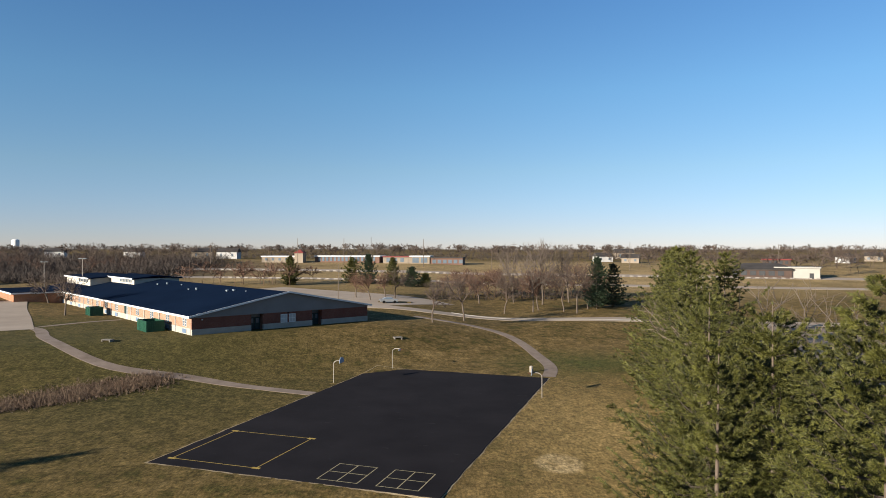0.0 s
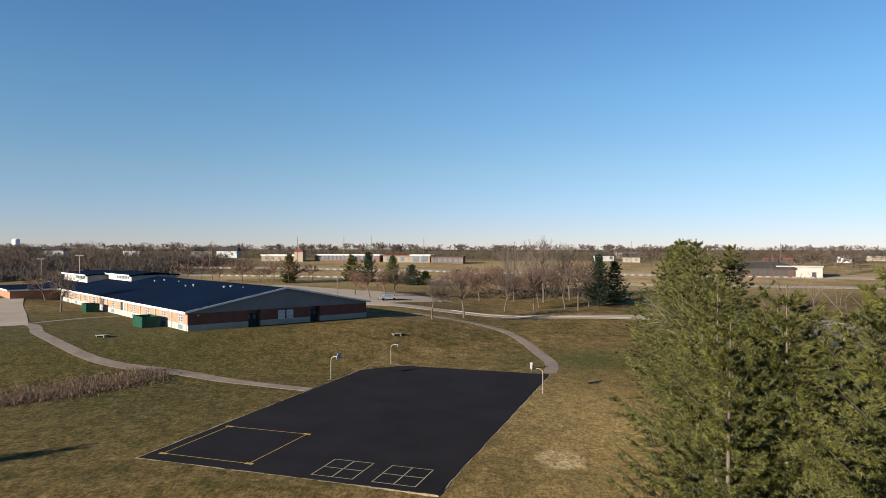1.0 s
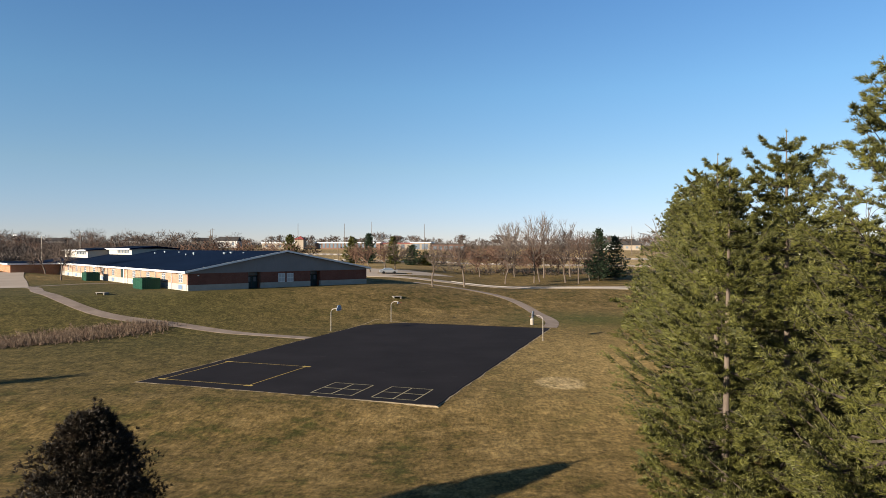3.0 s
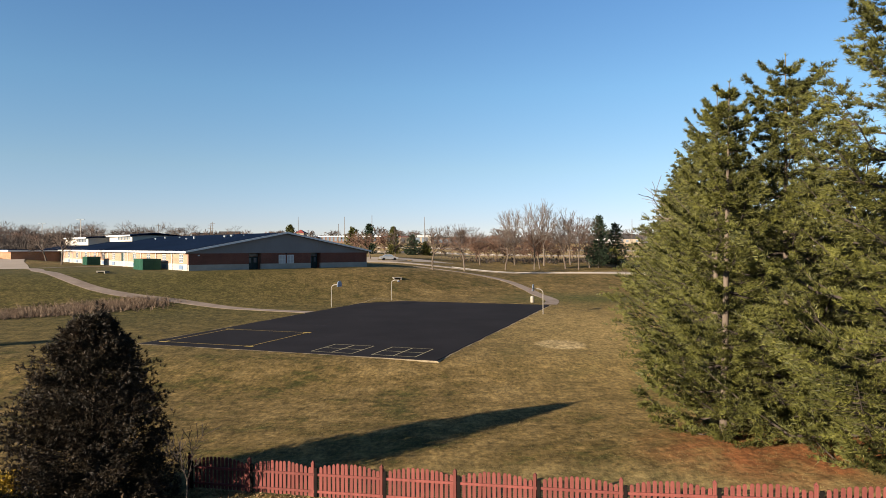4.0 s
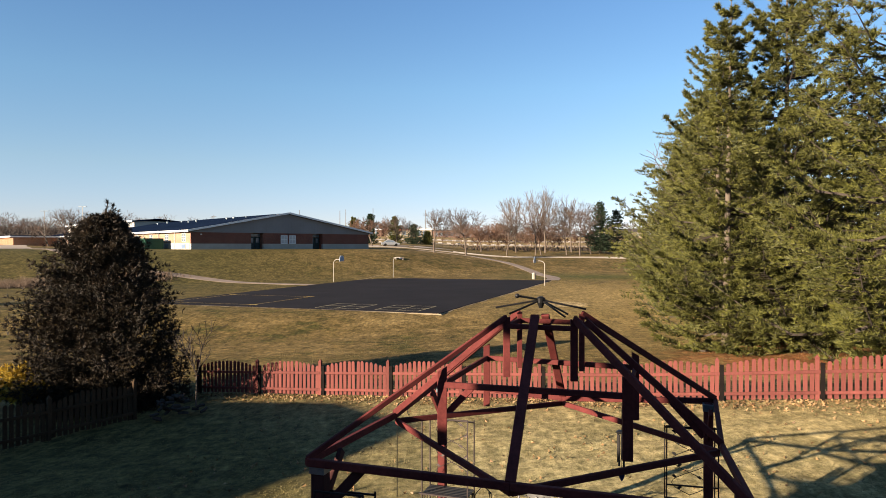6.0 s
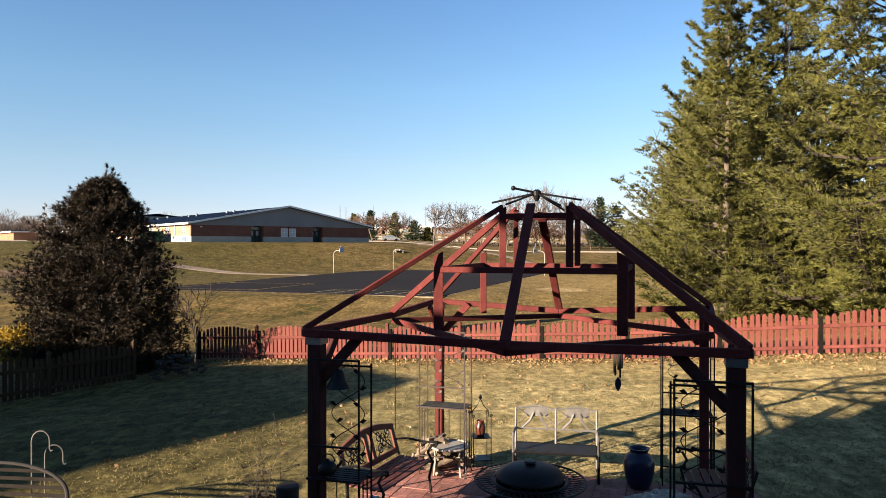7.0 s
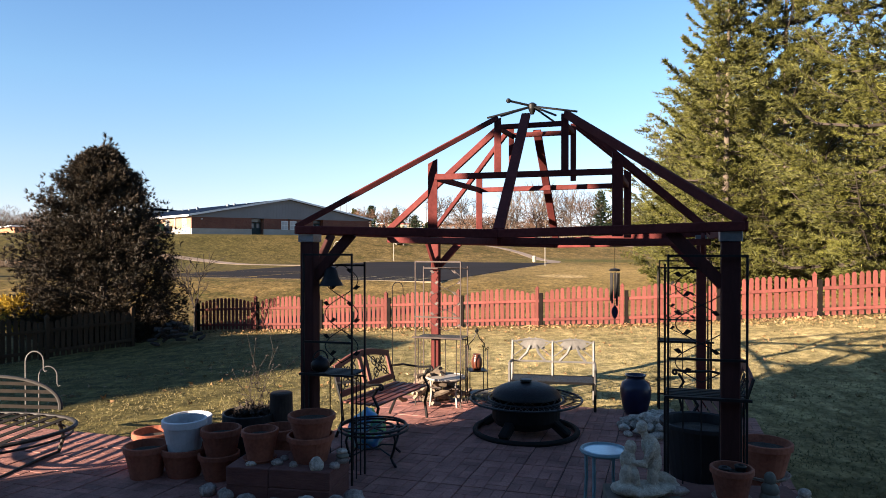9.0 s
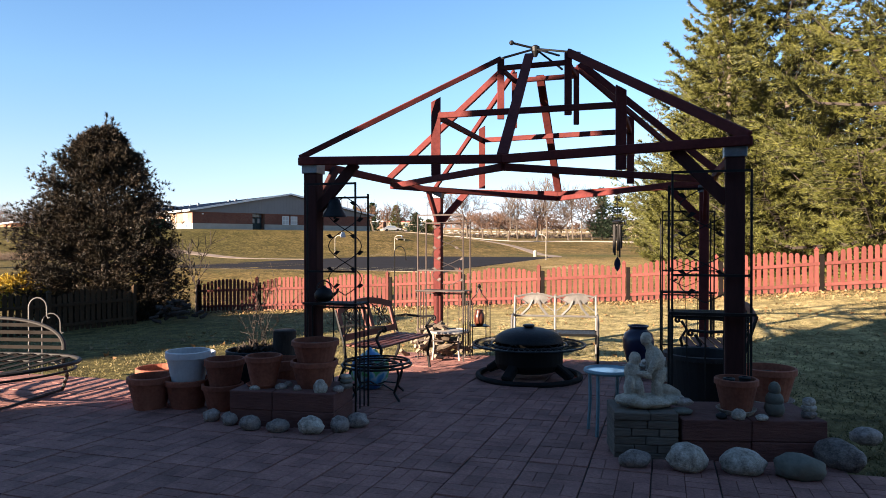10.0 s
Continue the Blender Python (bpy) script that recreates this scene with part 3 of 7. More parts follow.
def tufts(rs, c, d, n, length, width, spread):
    """n needles on each of the places c, fanned round the ways d: places and triangles."""
    k = len(c)
    d = d / np.maximum(np.linalg.norm(d, axis=1, keepdims=True), 1e-6)
    dirs = d[:, None, :] + rs.normal(0, spread, (k, n, 3))
    dirs /= np.linalg.norm(dirs, axis=2, keepdims=True)
    ln = length * rs.uniform(0.6, 1.2, (k, n, 1))
    side = np.cross(dirs, rs.normal(0, 1, (k, n, 3)))
    side /= np.maximum(np.linalg.norm(side, axis=2, keepdims=True), 1e-6)
    b = c[:, None, :] + dirs * ln * 0.05
    v = np.stack([b - side * width, b + side * width, b + dirs * ln], 2).reshape(-1, 3)
    f = np.arange(len(v)).reshape(-1, 3)
    return v, f


def bars(a, b, ra, rb, sides=4):
    """Thin tapered bars from a to b: places and faces."""
    a, b = np.asarray(a, float), np.asarray(b, float)
    d = b - a
    d /= np.maximum(np.linalg.norm(d, axis=1, keepdims=True), 1e-6)
    ref = np.where(np.abs(d[:, 2:3]) > 0.9, np.array([[1.0, 0, 0]]), np.array([[0, 0, 1.0]]))
    u = np.cross(d, ref)
    u /= np.linalg.norm(u, axis=1, keepdims=True)
    w = np.cross(d, u)
    ang = np.arange(sides) * 2 * np.pi / sides
    off = np.cos(ang)[None, :, None] * u[:, None] + np.sin(ang)[None, :, None] * w[:, None]
    va = a[:, None] + off * np.asarray(ra)[:, None, None]
    vb = b[:, None] + off * np.asarray(rb)[:, None, None]
    v = np.concatenate([va, vb], 1).reshape(-1, 3)
    base = (np.arange(len(a)) * 2 * sides)[:, None]
    k = np.arange(sides)
    f = np.stack([base + k, base + (k + 1) % sides, base + sides + (k + 1) % sides, base + sides + k], -1).reshape(-1, 4)
    return v, f


def pine(name, x, y, h, r, seed, needle, label, dense=1.0, skirt=0.06, thin_top=0.0, length=0.195, width=0.014, n=13, power=0.75, group="", base=None):
    """A pine: tapered trunk, whorls of limbs turned up at the ends, needle tufts along their twigs."""
    rs = np.random.RandomState(seed)
    root = empty(name, Matrix.Translation((x, y, (zl(x, y) if base is None else base) - 0.05)), label, "tree", group)
    lean = rs.normal(0, 0.008, 2)
    tz = np.linspace(0, h, 14)
    bm = bmesh.new()
    tube(bm, [(lean[0] * q, lean[1] * q, q) for q in tz], [max(0.015, 0.011 * h * (1 - q / h) ** 0.85 + 0.012) for q in tz], 9)
    part("trunk", bm, M["bark"], root, smooth=True)
    A, B, RA, RB, C, D = [], [], [], [], [], []
    z = h * skirt
    while z < h * 0.985:
        f = (z / h - skirt) / (1 - skirt)
        reach = r * (1 - f) ** power * (0.35 + 0.65 * min(1, f * 6 + 0.55))
        k = rs.randint(5, 8) if f < 0.9 else 4
        a0 = rs.uniform(0, 6.28)
        for q in range(k):
            az = a0 + q * 2 * math.pi / k + rs.normal(0, 0.25)
            L = reach * (rs.uniform(0.45, 1.2) if rs.uniform() < 0.8 else rs.uniform(1.0, 1.4)) * (1 - thin_top * f * rs.uniform(0, 1)) + 0.15
            rise = rs.uniform(-0.12, 0.12) + 0.55 * f
            out = np.array((math.cos(az), math.sin(az), 0.0))
            side = np.array((-out[1], out[0], 0.0))
            p0 = np.array((lean[0] * z, lean[1] * z, z + rs.uniform(-0.1, 0.1)))
            m = 4
            prev = p0
            for s in range(1, m + 1):
                t = s / m
                cur = p0 + out * L * t + np.array((0, 0, L * (rise * t - 0.16 * math.sin(math.pi * t) + 0.20 * t * t))) + side * L * 0.05 * rs.normal()
                A.append(prev); B.append(cur)
                th = max(0.008, 0.014 * L * (1 - t) + 0.005)
                RA.append(max(0.008, 0.014 * L * (1 - t + 1 / m) + 0.005)); RB.append(th)
                cnt = max(2, int(dense * (2.2 + 2.3 * L) * (0.25 + 1.1 * t)))
                for _ in range(cnt):
                    e = prev + (cur - prev) * rs.uniform()
                    tw = L * 0.34 * (1.15 - 0.55 * t) * rs.uniform(0.15, 1.0) * rs.choice((-1, 1))
                    way = side * tw + out * abs(tw) * 0.55 + np.array((0, 0, abs(tw) * rs.uniform(0.0, 0.28)))
                    tip = e + way
                    A.append(e); B.append(tip); RA.append(0.006); RB.append(0.003)
                    for w in (1.0, 0.8, 0.55, 0.3):
                        if w < 0.5 and t < 0.35:
                            continue
                        C.append(e + way * w + rs.normal(0, 0.02, 3))
                        D.append(way / (np.linalg.norm(way) + 1e-6) + np.array((0, 0, 0.55)) + out * 0.4)
                prev = cur
            C.append(prev); D.append(out + np.array((0, 0, 0.6)))
        z += max(0.5, 0.95 - 0.28 * f) * (0.62 if f < 0.22 else 1.0) * (h / 15.0) ** 0.5 * rs.uniform(0.8, 1.2)
    C.append(np.array((lean[0] * h, lean[1] * h, h))); D.append(np.array((0, 0, 1.0)))
    v, f = bars(A, B, RA, RB, 3)
    arrays("branchwork", v, f, M["twig_dark"], root)
    v, f = tufts(rs, np.array(C), np.array(D), n, length, width, 0.5)
    arrays("crown", v, f, needle, root)
    return root


PINE = "tall white pine with soft yellow-green needles beside the lawn"
pine("pine_tree", 11.4, 28.2, 14.1, 3.7, 1, M["pine"], PINE, 1.35, skirt=0.015, thin_top=0.35, power=0.72, group="pines along the lawn")
pine("pine_tree", 14.4, 29.2, 15.3, 4.9, 2, M["pine"], PINE, 1.2, skirt=0.015, thin_top=0.1, power=0.64, group="pines along the lawn")
pine("pine_tree", 14.6, 22.2, 16.6, 5.0, 3, M["pine"], PINE, 1.3, skirt=0.03, thin_top=0.05, power=0.66, group="pines along the lawn")
pine("pine_tree", 19.5, 24.5, 15.5, 4.8, 4, M["pine"], PINE, 0.75, group="pines along the lawn")
for q, (px, py, ph) in enumerate(((14.4, 36.5, 16.0), (17.3, 44.0, 15.6), (20.0, 53.0, 16.8), (23.2, 63.0, 18.5), (26.5, 73.5, 18.6), (29.6, 84.0, 18.8), (33.0, 95.5, 18.6), (36.5, 107.0, 18.4), (40.5, 120.0, 18.2))):
    pine("pine_tree", px, py, ph, 5.4 + 0.14 * q, 20 + q, M["pine"], PINE, (0.85, 0.7, 0.6)[q] if q < 3 else 0.34, n=10 if q < 3 else 7, length=0.2 + 0.025 * q, width=0.013 + 0.0042 * q, group="pines along the lawn", power=0.78)
for px, py, ph, pr in ((33.2, 79.0, 18.0, 6.2), (24.0, 52.0, 13.0, 5.0), (19.4, 42.0, 13.6, 5.0), (21.6, 39.5, 12.0, 4.8), (18.4, 34.0, 12.6, 4.6)):
    pine("pine_tree", px, py, ph, pr, int(px * 9), M["pine"], PINE, 0.55 if py < 45 else 0.42, n=8, length=0.2 + 0.0022 * (py - 30), width=0.019 + 0.0005 * (py - 30), group="pines along the lawn", power=0.72)
pine("pine_tree", 20.5, 33.5, 12.6, 4.4, 15, M["pine"], PINE, 0.6, n=8, length=0.22, width=0.02, group="pines along the lawn")
pine("pine_tree", 25.5, 38.5, 12.4, 4.6, 16, M["pine"], PINE, 0.36, n=7, length=0.24, width=0.026, group="pines along the lawn")
for px, py, ph in ((27.5, 47.0, 13.2), (33.0, 46.0, 12.6), (36.0, 56.0, 13.0), (29.0, 34.0, 12.0)):
    pine("pine_tree", px, py, ph, 4.8, int(px * 7), M["pine"], PINE, 0.28, n=6, length=0.26, width=0.034, group="pines along the lawn")
pine("pine_tree", 22.5, 29.0, 12.8, 4.6, 17, M["pine"], PINE, 0.45, n=7, length=0.22, width=0.022, group="pines along the lawn")


def cedar():
    """A dark red cedar: a broad egg of dense upright sprays with a ragged head."""
    x, y, h = -11.3, 23.6, 6.55
    rs = np.random.RandomState(8)
    root = empty("cedar_tree", Matrix.Translation((x, y, zl(x, y) - 0.05)), "dark bushy red cedar with bronze winter foliage", "tree")
    bm = bmesh.new()
    tube(bm, [(0, 0, 0), (0.03, 0, 2), (0, 0.03, 4), (0, 0, h * 0.95)], [0.16, 0.12, 0.07, 0.02], 8)
    part("trunk", bm, M["bark"], root, smooth=True)
    A, B, C, D = [], [], [], []
    for q in range(760):
        f = 0.02 + 0.96 * rs.uniform() ** 1.1
        z = h * f
        az = rs.uniform(0, 6.28)
        lump = 1 + 0.11 * math.sin(3 * az + 5 * f) + 0.09 * math.sin(7 * az - 13 * f) + 0.05 * math.sin(15 * f + 2 * az)
        full = float(np.interp(f, (0.0, 0.15, 0.36, 0.62, 0.8, 0.92, 1.0), (2.2, 2.5, 2.5, 2.08, 1.42, 0.74, 0.2)))
        reach = full * lump * (rs.uniform(0.68, 1.0) if rs.uniform() < 0.85 else rs.uniform(1.0, 1.13))
        out = np.array((math.cos(az), math.sin(az), 0.0))
        p0 = np.array((0, 0, max(0.1, z - reach * 0.4)))
        p1 = np.array((0, 0, z)) + out * reach
        A.append(p0); B.append(p1)
        for _ in range(26):
            t = 1 - 0.55 * rs.uniform() ** 1.7
            C.append(p0 + (p1 - p0) * t + rs.normal(0, 0.12, 3) * (0.5 + reach * 0.3))
            D.append(out * 0.7 + np.array((0, 0, rs.uniform(-0.2, 1.1))) + rs.normal(0, 0.25, 3))
    # thin leaders standing above the crown
    for q in range(22):
        az, rr = rs.uniform(0, 6.28), 0.75 * rs.uniform(0, 1) ** 0.7
        base = np.array((0.12 + rr * math.cos(az), rr * math.sin(az), h * (0.96 - 0.22 * rr)))
        tall = rs.uniform(0.35, 0.85)
        lean = rs.normal(0, 0.18, 2)
        A.append(base - np.array((0, 0, 0.5))); B.append(base + np.array((lean[0] * tall, lean[1] * tall, tall)))
        for _ in range(16):
            t = rs.uniform(-0.4, 1)
            C.append(base + np.array((lean[0] * tall * t + rs.normal(0, 0.06 * (1.15 - t)), lean[1] * tall * t + rs.normal(0, 0.06 * (1.15 - t)), tall * t)))
            D.append(np.array((rs.normal(0, 0.35), rs.normal(0, 0.35), 1.0)))
    v, f = bars(A, B, [0.02] * len(A), [0.006] * len(A), 4)
    arrays("branchwork", v, f, M["twig_dark"], root)
    v, f = tufts(rs, np.array(C), np.array(D), 12, 0.15, 0.0125, 0.55)
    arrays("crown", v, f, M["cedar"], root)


cedar()


def bare_mesh(seed, h=9.0, spread=0.75, levels=5, clear=0.2, r0=0.19, up=0.15, forks=3, m=3):
    """Limbs of a leafless tree: bars level by level. Trunk, crown."""
    rs = np.random.RandomState(seed)
    trunk, crown = [], []

    def grow(p, d, ln, r, lv):
        for s in range(m):
            d = d + rs.normal(0, 0.10, 3) + np.array((0, 0, up * 0.12))
            d /= np.linalg.norm(d)
            q = p + d * ln / m
            (trunk if lv == 0 else crown).append((p, q, r * (1 - 0.25 * s / m), r * (1 - 0.25 * (s + 1) / m)))
            p = q
            if lv > 0 and lv < levels and s < m - 1:
                side = np.cross(d, rs.normal(0, 1, 3))
                side /= np.linalg.norm(side)
                grow(p, d * 0.6 + side * spread, ln * 0.55, r * 0.5, lv + 1)
        if lv < levels:
            k = forks + (1 if rs.uniform() < 0.4 else 0)
            a0 = rs.uniform(0, 6.28)
            e1 = np.cross(d, (0.3, 0.9, 0.2)); e1 /= np.linalg.norm(e1)
            e2 = np.cross(d, e1)
            for q in range(k):
                a = a0 + q * 6.283 / k + rs.normal(0, 0.3)
                nd = d + (e1 * math.cos(a) + e2 * math.sin(a)) * spread * rs.uniform(0.6, 1.3)
                nd[2] += up
                nd /= np.linalg.norm(nd)
                grow(p, nd, ln * rs.uniform(0.62, 0.85), r * 0.62, lv + 1)

    grow(np.zeros(3), np.array((0, 0, 1.0)), h * clear, r0, 0)
    top = max(q[1][2] for q in crown)
    out = []
    for bits in (trunk, crown):
        A, B, RA, RB = (np.array(c, dtype=float) for c in zip(*bits))
        out.append((A * h / top, B * h / top, np.maximum(RA, 0.012), np.maximum(RB, 0.009)))
    return out


def bare_tree(name, x, y, h, seed, mat, label, group="", bark=None, fat=1.0, **kw):
    (a, b, ra, rb), (c, d, rc, rd) = bare_mesh(seed, h, **kw)
    root = empty(name, Matrix.Translation((x, y, zl(x, y) - 0.05)), label, "tree", group)
    v, f = bars(a, b, ra, rb, 7)
    arrays("trunk", v, f, bark or M["bark"], root)
    v, f = bars(c, d, np.maximum(rc, 0.016 * fat), np.maximum(rd, 0.012 * fat), 3)
    arrays("crown", v, f, mat, root)
    return root


# ---- school ----
def brick_wall(name, a, b, mortar, scale=1.0):
    n = Nodes(name, 0.9, 0, 0.2)
    t = n.node("ShaderNodeTexBrick", Color1=(*a, 1), Color2=(*b, 1), Mortar=(*mortar, 1), Scale=1.0)
    t.inputs["Brick Width"].default_value, t.inputs["Row Height"].default_value, t.inputs["Mortar Size"].default_value = 0.21 * scale, 0.075 * scale, 0.008
    mp = n.node("ShaderNodeMapping")
    mp.inputs["Rotation"].default_value = (radians(90), 0, 0)
    n.link(n.co.outputs["Object"], mp.inputs[0])
    n.link(mp.outputs[0], t.inputs["Vector"])
    c = n.mix(0.5, t.outputs[0], n.ramp(n.noise(0.5, 4), [(0.3, (0.6, 0.6, 0.6)), (0.7, (1.15, 1.15, 1.15))]), "MULTIPLY")
    return n.done(c, t.outputs[1], 0.3, 0.005)


M["brick"] = brick_wall("orange_brick", (0.31, 0.125, 0.06), (0.39, 0.17, 0.085), (0.35, 0.27, 0.2))
M["brick_dark"] = brick_wall("red_brick", (0.16, 0.052, 0.036), (0.21, 0.07, 0.045), (0.2, 0.13, 0.1))
M["block"] = surface("split_face_block", (0.33, 0.30, 0.25), (0.43, 0.39, 0.33), 0.6, 10, 0.9)
M["cream"] = surface("cream_panel", (0.44, 0.4, 0.34), (0.54, 0.5, 0.43), 0.3, 10, 0.7)
M["siding"] = surface("grey_metal_siding", (0.17, 0.165, 0.165), (0.215, 0.21, 0.21), 0.3, 20, 0.5, spec=0.4)
M["roof"] = surface("blue_black_roof", (0.0025, 0.0075, 0.021), (0.005, 0.0125, 0.032), 0.08, 6, 0.95, spec=0.02)
M["glass"] = surface("window_glass", (0.10, 0.13, 0.16), (0.16, 0.19, 0.22), 0.4, 3, 0.12, spec=0.6)
M["blind"] = surface("window_blind", (0.42, 0.42, 0.40), (0.55, 0.54, 0.52), 0.6, 8, 0.6)
M["door"] = surface("dark_green_door", (0.012, 0.03, 0.03), (0.02, 0.045, 0.045), 1, 10, 0.5)
M["green_metal"] = surface("green_enclosure", (0.008, 0.06, 0.034), (0.014, 0.085, 0.048), 0.6, 12, 0.6, vary=0.1)
M["louvre"] = surface("grey_louvre", (0.11, 0.16, 0.24), (0.17, 0.23, 0.32), 1, 20, 0.6)

SB, SE, SA, SW, SL = 4.0, 7.05, 10.2, 34.7, 112.0
SM = Matrix(((BU[0], BV[0], 0, B0[0]), (BU[1], BV[1], 0, B0[1]), (0, 0, 1, 0), (0, 0, 0, 1)))


def build_school():
    s = empty("school_building", SM @ Matrix.Translation((0, 0, SB)), "long single-storey brick school with a blue-black gabled roof", "building")
    E_, A_ = SE - SB, SA - SB

    def b(name, x0, y0, z0, x1, y1, z1, mat, parent=s, bevel=0.0, label=""):
        bm = bmesh.new()
        box(bm, x0, y0, z0, x1, y1, z1, None, bevel)
        return part(name, bm, mat, parent, label)

    # gable wall: brick between recessed doors, on a pale base
    doors = ((10.3, 12.6), (22.3, 24.4))
    edges = [0.0, 10.3, 12.6, 22.3, 24.4, SW]
    for k in (0, 2, 4):
        b("base_wall", edges[k], -0.06, -0.6, edges[k + 1], 0.4, 0.95, M["block"])
        b("brick_wall", edges[k], 0.0, 0.95, edges[k + 1], 0.4, E_ - 0.25, M["brick_dark"])
    for d0, d1 in doors:
        b("door_recess", d0 - 0.2, 1.2, -0.3, d1 + 0.2, 1.3, E_, M["brick_dark"])
        b("door_cheek", d0 - 0.12, 0.4, -0.3, d0, 1.2, E_ - 0.25, M["brick_dark"])
        b("door_cheek", d1, 0.4, -0.3, d1 + 0.12, 1.2, E_ - 0.25, M["brick_dark"])
        mid = (d0 + d1) / 2
        for x0, x1 in ((d0 + 0.1, mid - 0.02), (mid + 0.02, d1 - 0.1)):
            dr = b("door", x0, 1.1, -0.02, x1, 1.16, 2.15, M["door"], s, 0.01)
            b("door_glass", x0 + 0.25, 1.08, 1.15, x1 - 0.25, 1.097, 1.95, M["glass"], dr)
        b("transom", d0 + 0.1, 1.1, 2.2, d1 - 0.1, 1.16, 2.7, M["glass"])
    # siding in the gable, with its ribs
    bm = bmesh.new()
    front = [(0, -0.05, E_ - 0.25), (SW, -0.05, E_ - 0.25), (SW, -0.05, E_), (SW / 2, -0.05, A_), (0, -0.05, E_)]
    f = [bm.verts.new(p) for p in front]
    k = [bm.verts.new((p[0], 0.4, p[2])) for p in front]
    bm.faces.new(f)
    bm.faces.new(k[::-1])
    for q in range(5):
        bm.faces.new((f[q], k[q], k[(q + 1) % 5], f[(q + 1) % 5]))
    for q in range(1, 58):
        x = q * SW / 58
        top = E_ + (A_ - E_) * (1 - abs(x - SW / 2) / (SW / 2)) - 0.05
        box(bm, x - 0.02, -0.065, E_ - 0.25, x + 0.02, -0.05, top)
    bmesh.ops.recalc_face_normals(bm, faces=bm.faces)
    part("gable_siding", bm, M["siding"], s, "grey ribbed metal siding")
    for w0 in (15.9, 17.55):
        w = b("window", w0, -0.05, 0.95, w0 + 1.3, -0.003, 2.45, M["white_trim"])
        for c in range(2):
            for r in range(2):
                b("pane", w0 + 0.07 + c * 0.6, -0.062, 1.03 + r * 0.7, w0 + 0.61 + c * 0.6, -0.053, 1.66 + r * 0.7, M["blind"], w)
    b("wall_lamp", 1.5, -0.25, 2.4, 1.75, 0.0, 2.55, M["white_trim"], s, 0.02)
    b("wall_lamp", 17.2, -0.2, 2.62, 17.5, 0.0, 2.75, M["iron"], s, 0.02)
    # long wall
    b("base_wall", -0.06, 0.4, -0.6, 0.4, SL, 1.05, M["block"])
    b("brick_wall", 0.0, 0.4, 1.05, 0.4, SL, E_, M["brick"])
    b("back_wall", 0.0, SL, -0.6, SW, SL + 0.4, E_, M["brick"])
    b("far_wall", SW - 0.4, 0.4, -0.6, SW, SL, E_, M["brick"])
    for q, v in enumerate((3.0, 11.0, 19.2, 27.3, 40.9, 48.4, 55.3, 63.0, 71.0, 79.0, 87.0)):
        for o in (-0.75, 0.2):
            w = b("window", -0.03, v + o, 1.3, 0.02, v + o + 0.78, 2.6, M["white_trim"])
            for r in range(3):
                b("pane", -0.04, v + o + 0.05, 1.34 + r * 0.42, -0.033, v + o + 0.73, 1.72 + r * 0.42, M["glass"], w)
        l = b("louvre", -0.12, v - 0.8, 0.15, -0.063, v + 0.95, 0.85, M["louvre"])
        for r in range(4):
            b("slat", -0.135, v - 0.76, 0.22 + r * 0.16, -0.123, v + 0.91, 0.29 + r * 0.16, M["louvre"], l)
        b("downpipe", -0.16, v + 4.0, -0.3, -0.065, v + 4.12, E_ - 0.1, M["white_trim"])
    b("side_door", -0.05, 33.9, 0.0, -0.062 + 0.1, 35.7, 2.7, M["door"], s, 0.01)
    b("door_surround", -0.1, 33.5, 0.0, -0.063, 33.9, 2.95, M["white_trim"])
    # roof: two slopes with thickness, white fascia
    def slope(name, u0, u1, z0, z1, v0, v1, mat, over=0.5, t=0.22):
        bm = bmesh.new()
        pts = [(u0, v0, z0), (u1, v0, z1), (u1, v1, z1), (u0, v1, z0)]
        a = [bm.verts.new(p) for p in pts]
        c = [bm.verts.new((p[0], p[1], p[2] - t)) for p in pts]
        bm.faces.new(a)
        bm.faces.new(c[::-1])
        for q in range(4):
            bm.faces.new((a[q], c[q], c[(q + 1) % 4], a[(q + 1) % 4]))
        bmesh.ops.recalc_face_normals(bm, faces=bm.faces)
        return part(name, bm, mat, s)
    slope("roof", -0.6, SW / 2, E_ + 0.08, A_ + 0.24, -0.5, SL + 0.5, M["roof"])
    slope("roof", SW + 0.6, SW / 2, E_ + 0.08, A_ + 0.24, -0.5, SL + 0.5, M["roof"])
    b("fascia", -0.72, -0.5, E_ - 0.2, -0.603, SL + 0.5, E_ + 0.12, M["white_trim"])
    for sg, x0 in ((1, -0.7), (-1, SW + 0.7)):
        bm = bmesh.new()
        stick(bm, (x0, -0.56, E_ + 0.0), (SW / 2, -0.56, A_ + 0.2), 0.1, 0.3, 0.0)
        part("rake_trim", bm, M["white_trim"], s)
    # raised roof over the hall
    for (u0, u1, v0, v1, h0, h1) in ((11.0, 22.0, 66.0, 86.0, 5.0, 6.75), (6.0, 22.0, 86.0, 111.0, 4.2, 6.35)):
        b("clerestory", u0, v0, h0 - 2.0, u1, v1, h1, M["cream"])
        b("clerestory_fascia", u0 - 0.75, v0 - 0.6, h1 - 0.2, u0 - 0.605, v1 + 0.6, h1 + 0.12, M["white_trim"])
        slope("clerestory_roof", u0 - 0.6, (u0 + u1) / 2, h1 + 0.1, h1 + 0.7, v0 - 0.6, v1 + 0.6, M["roof"], t=0.3)
        slope("clerestory_roof", u1 + 0.6, (u0 + u1) / 2, h1 + 0.1, h1 + 0.7, v0 - 0.6, v1 + 0.6, M["roof"], t=0.3)
    for q in range(8):
        b("clerestory_window", 10.94, 68.0 + q * 1.25, 5.7, 10.99, 68.8 + q * 1.25, 6.4, M["glass"])
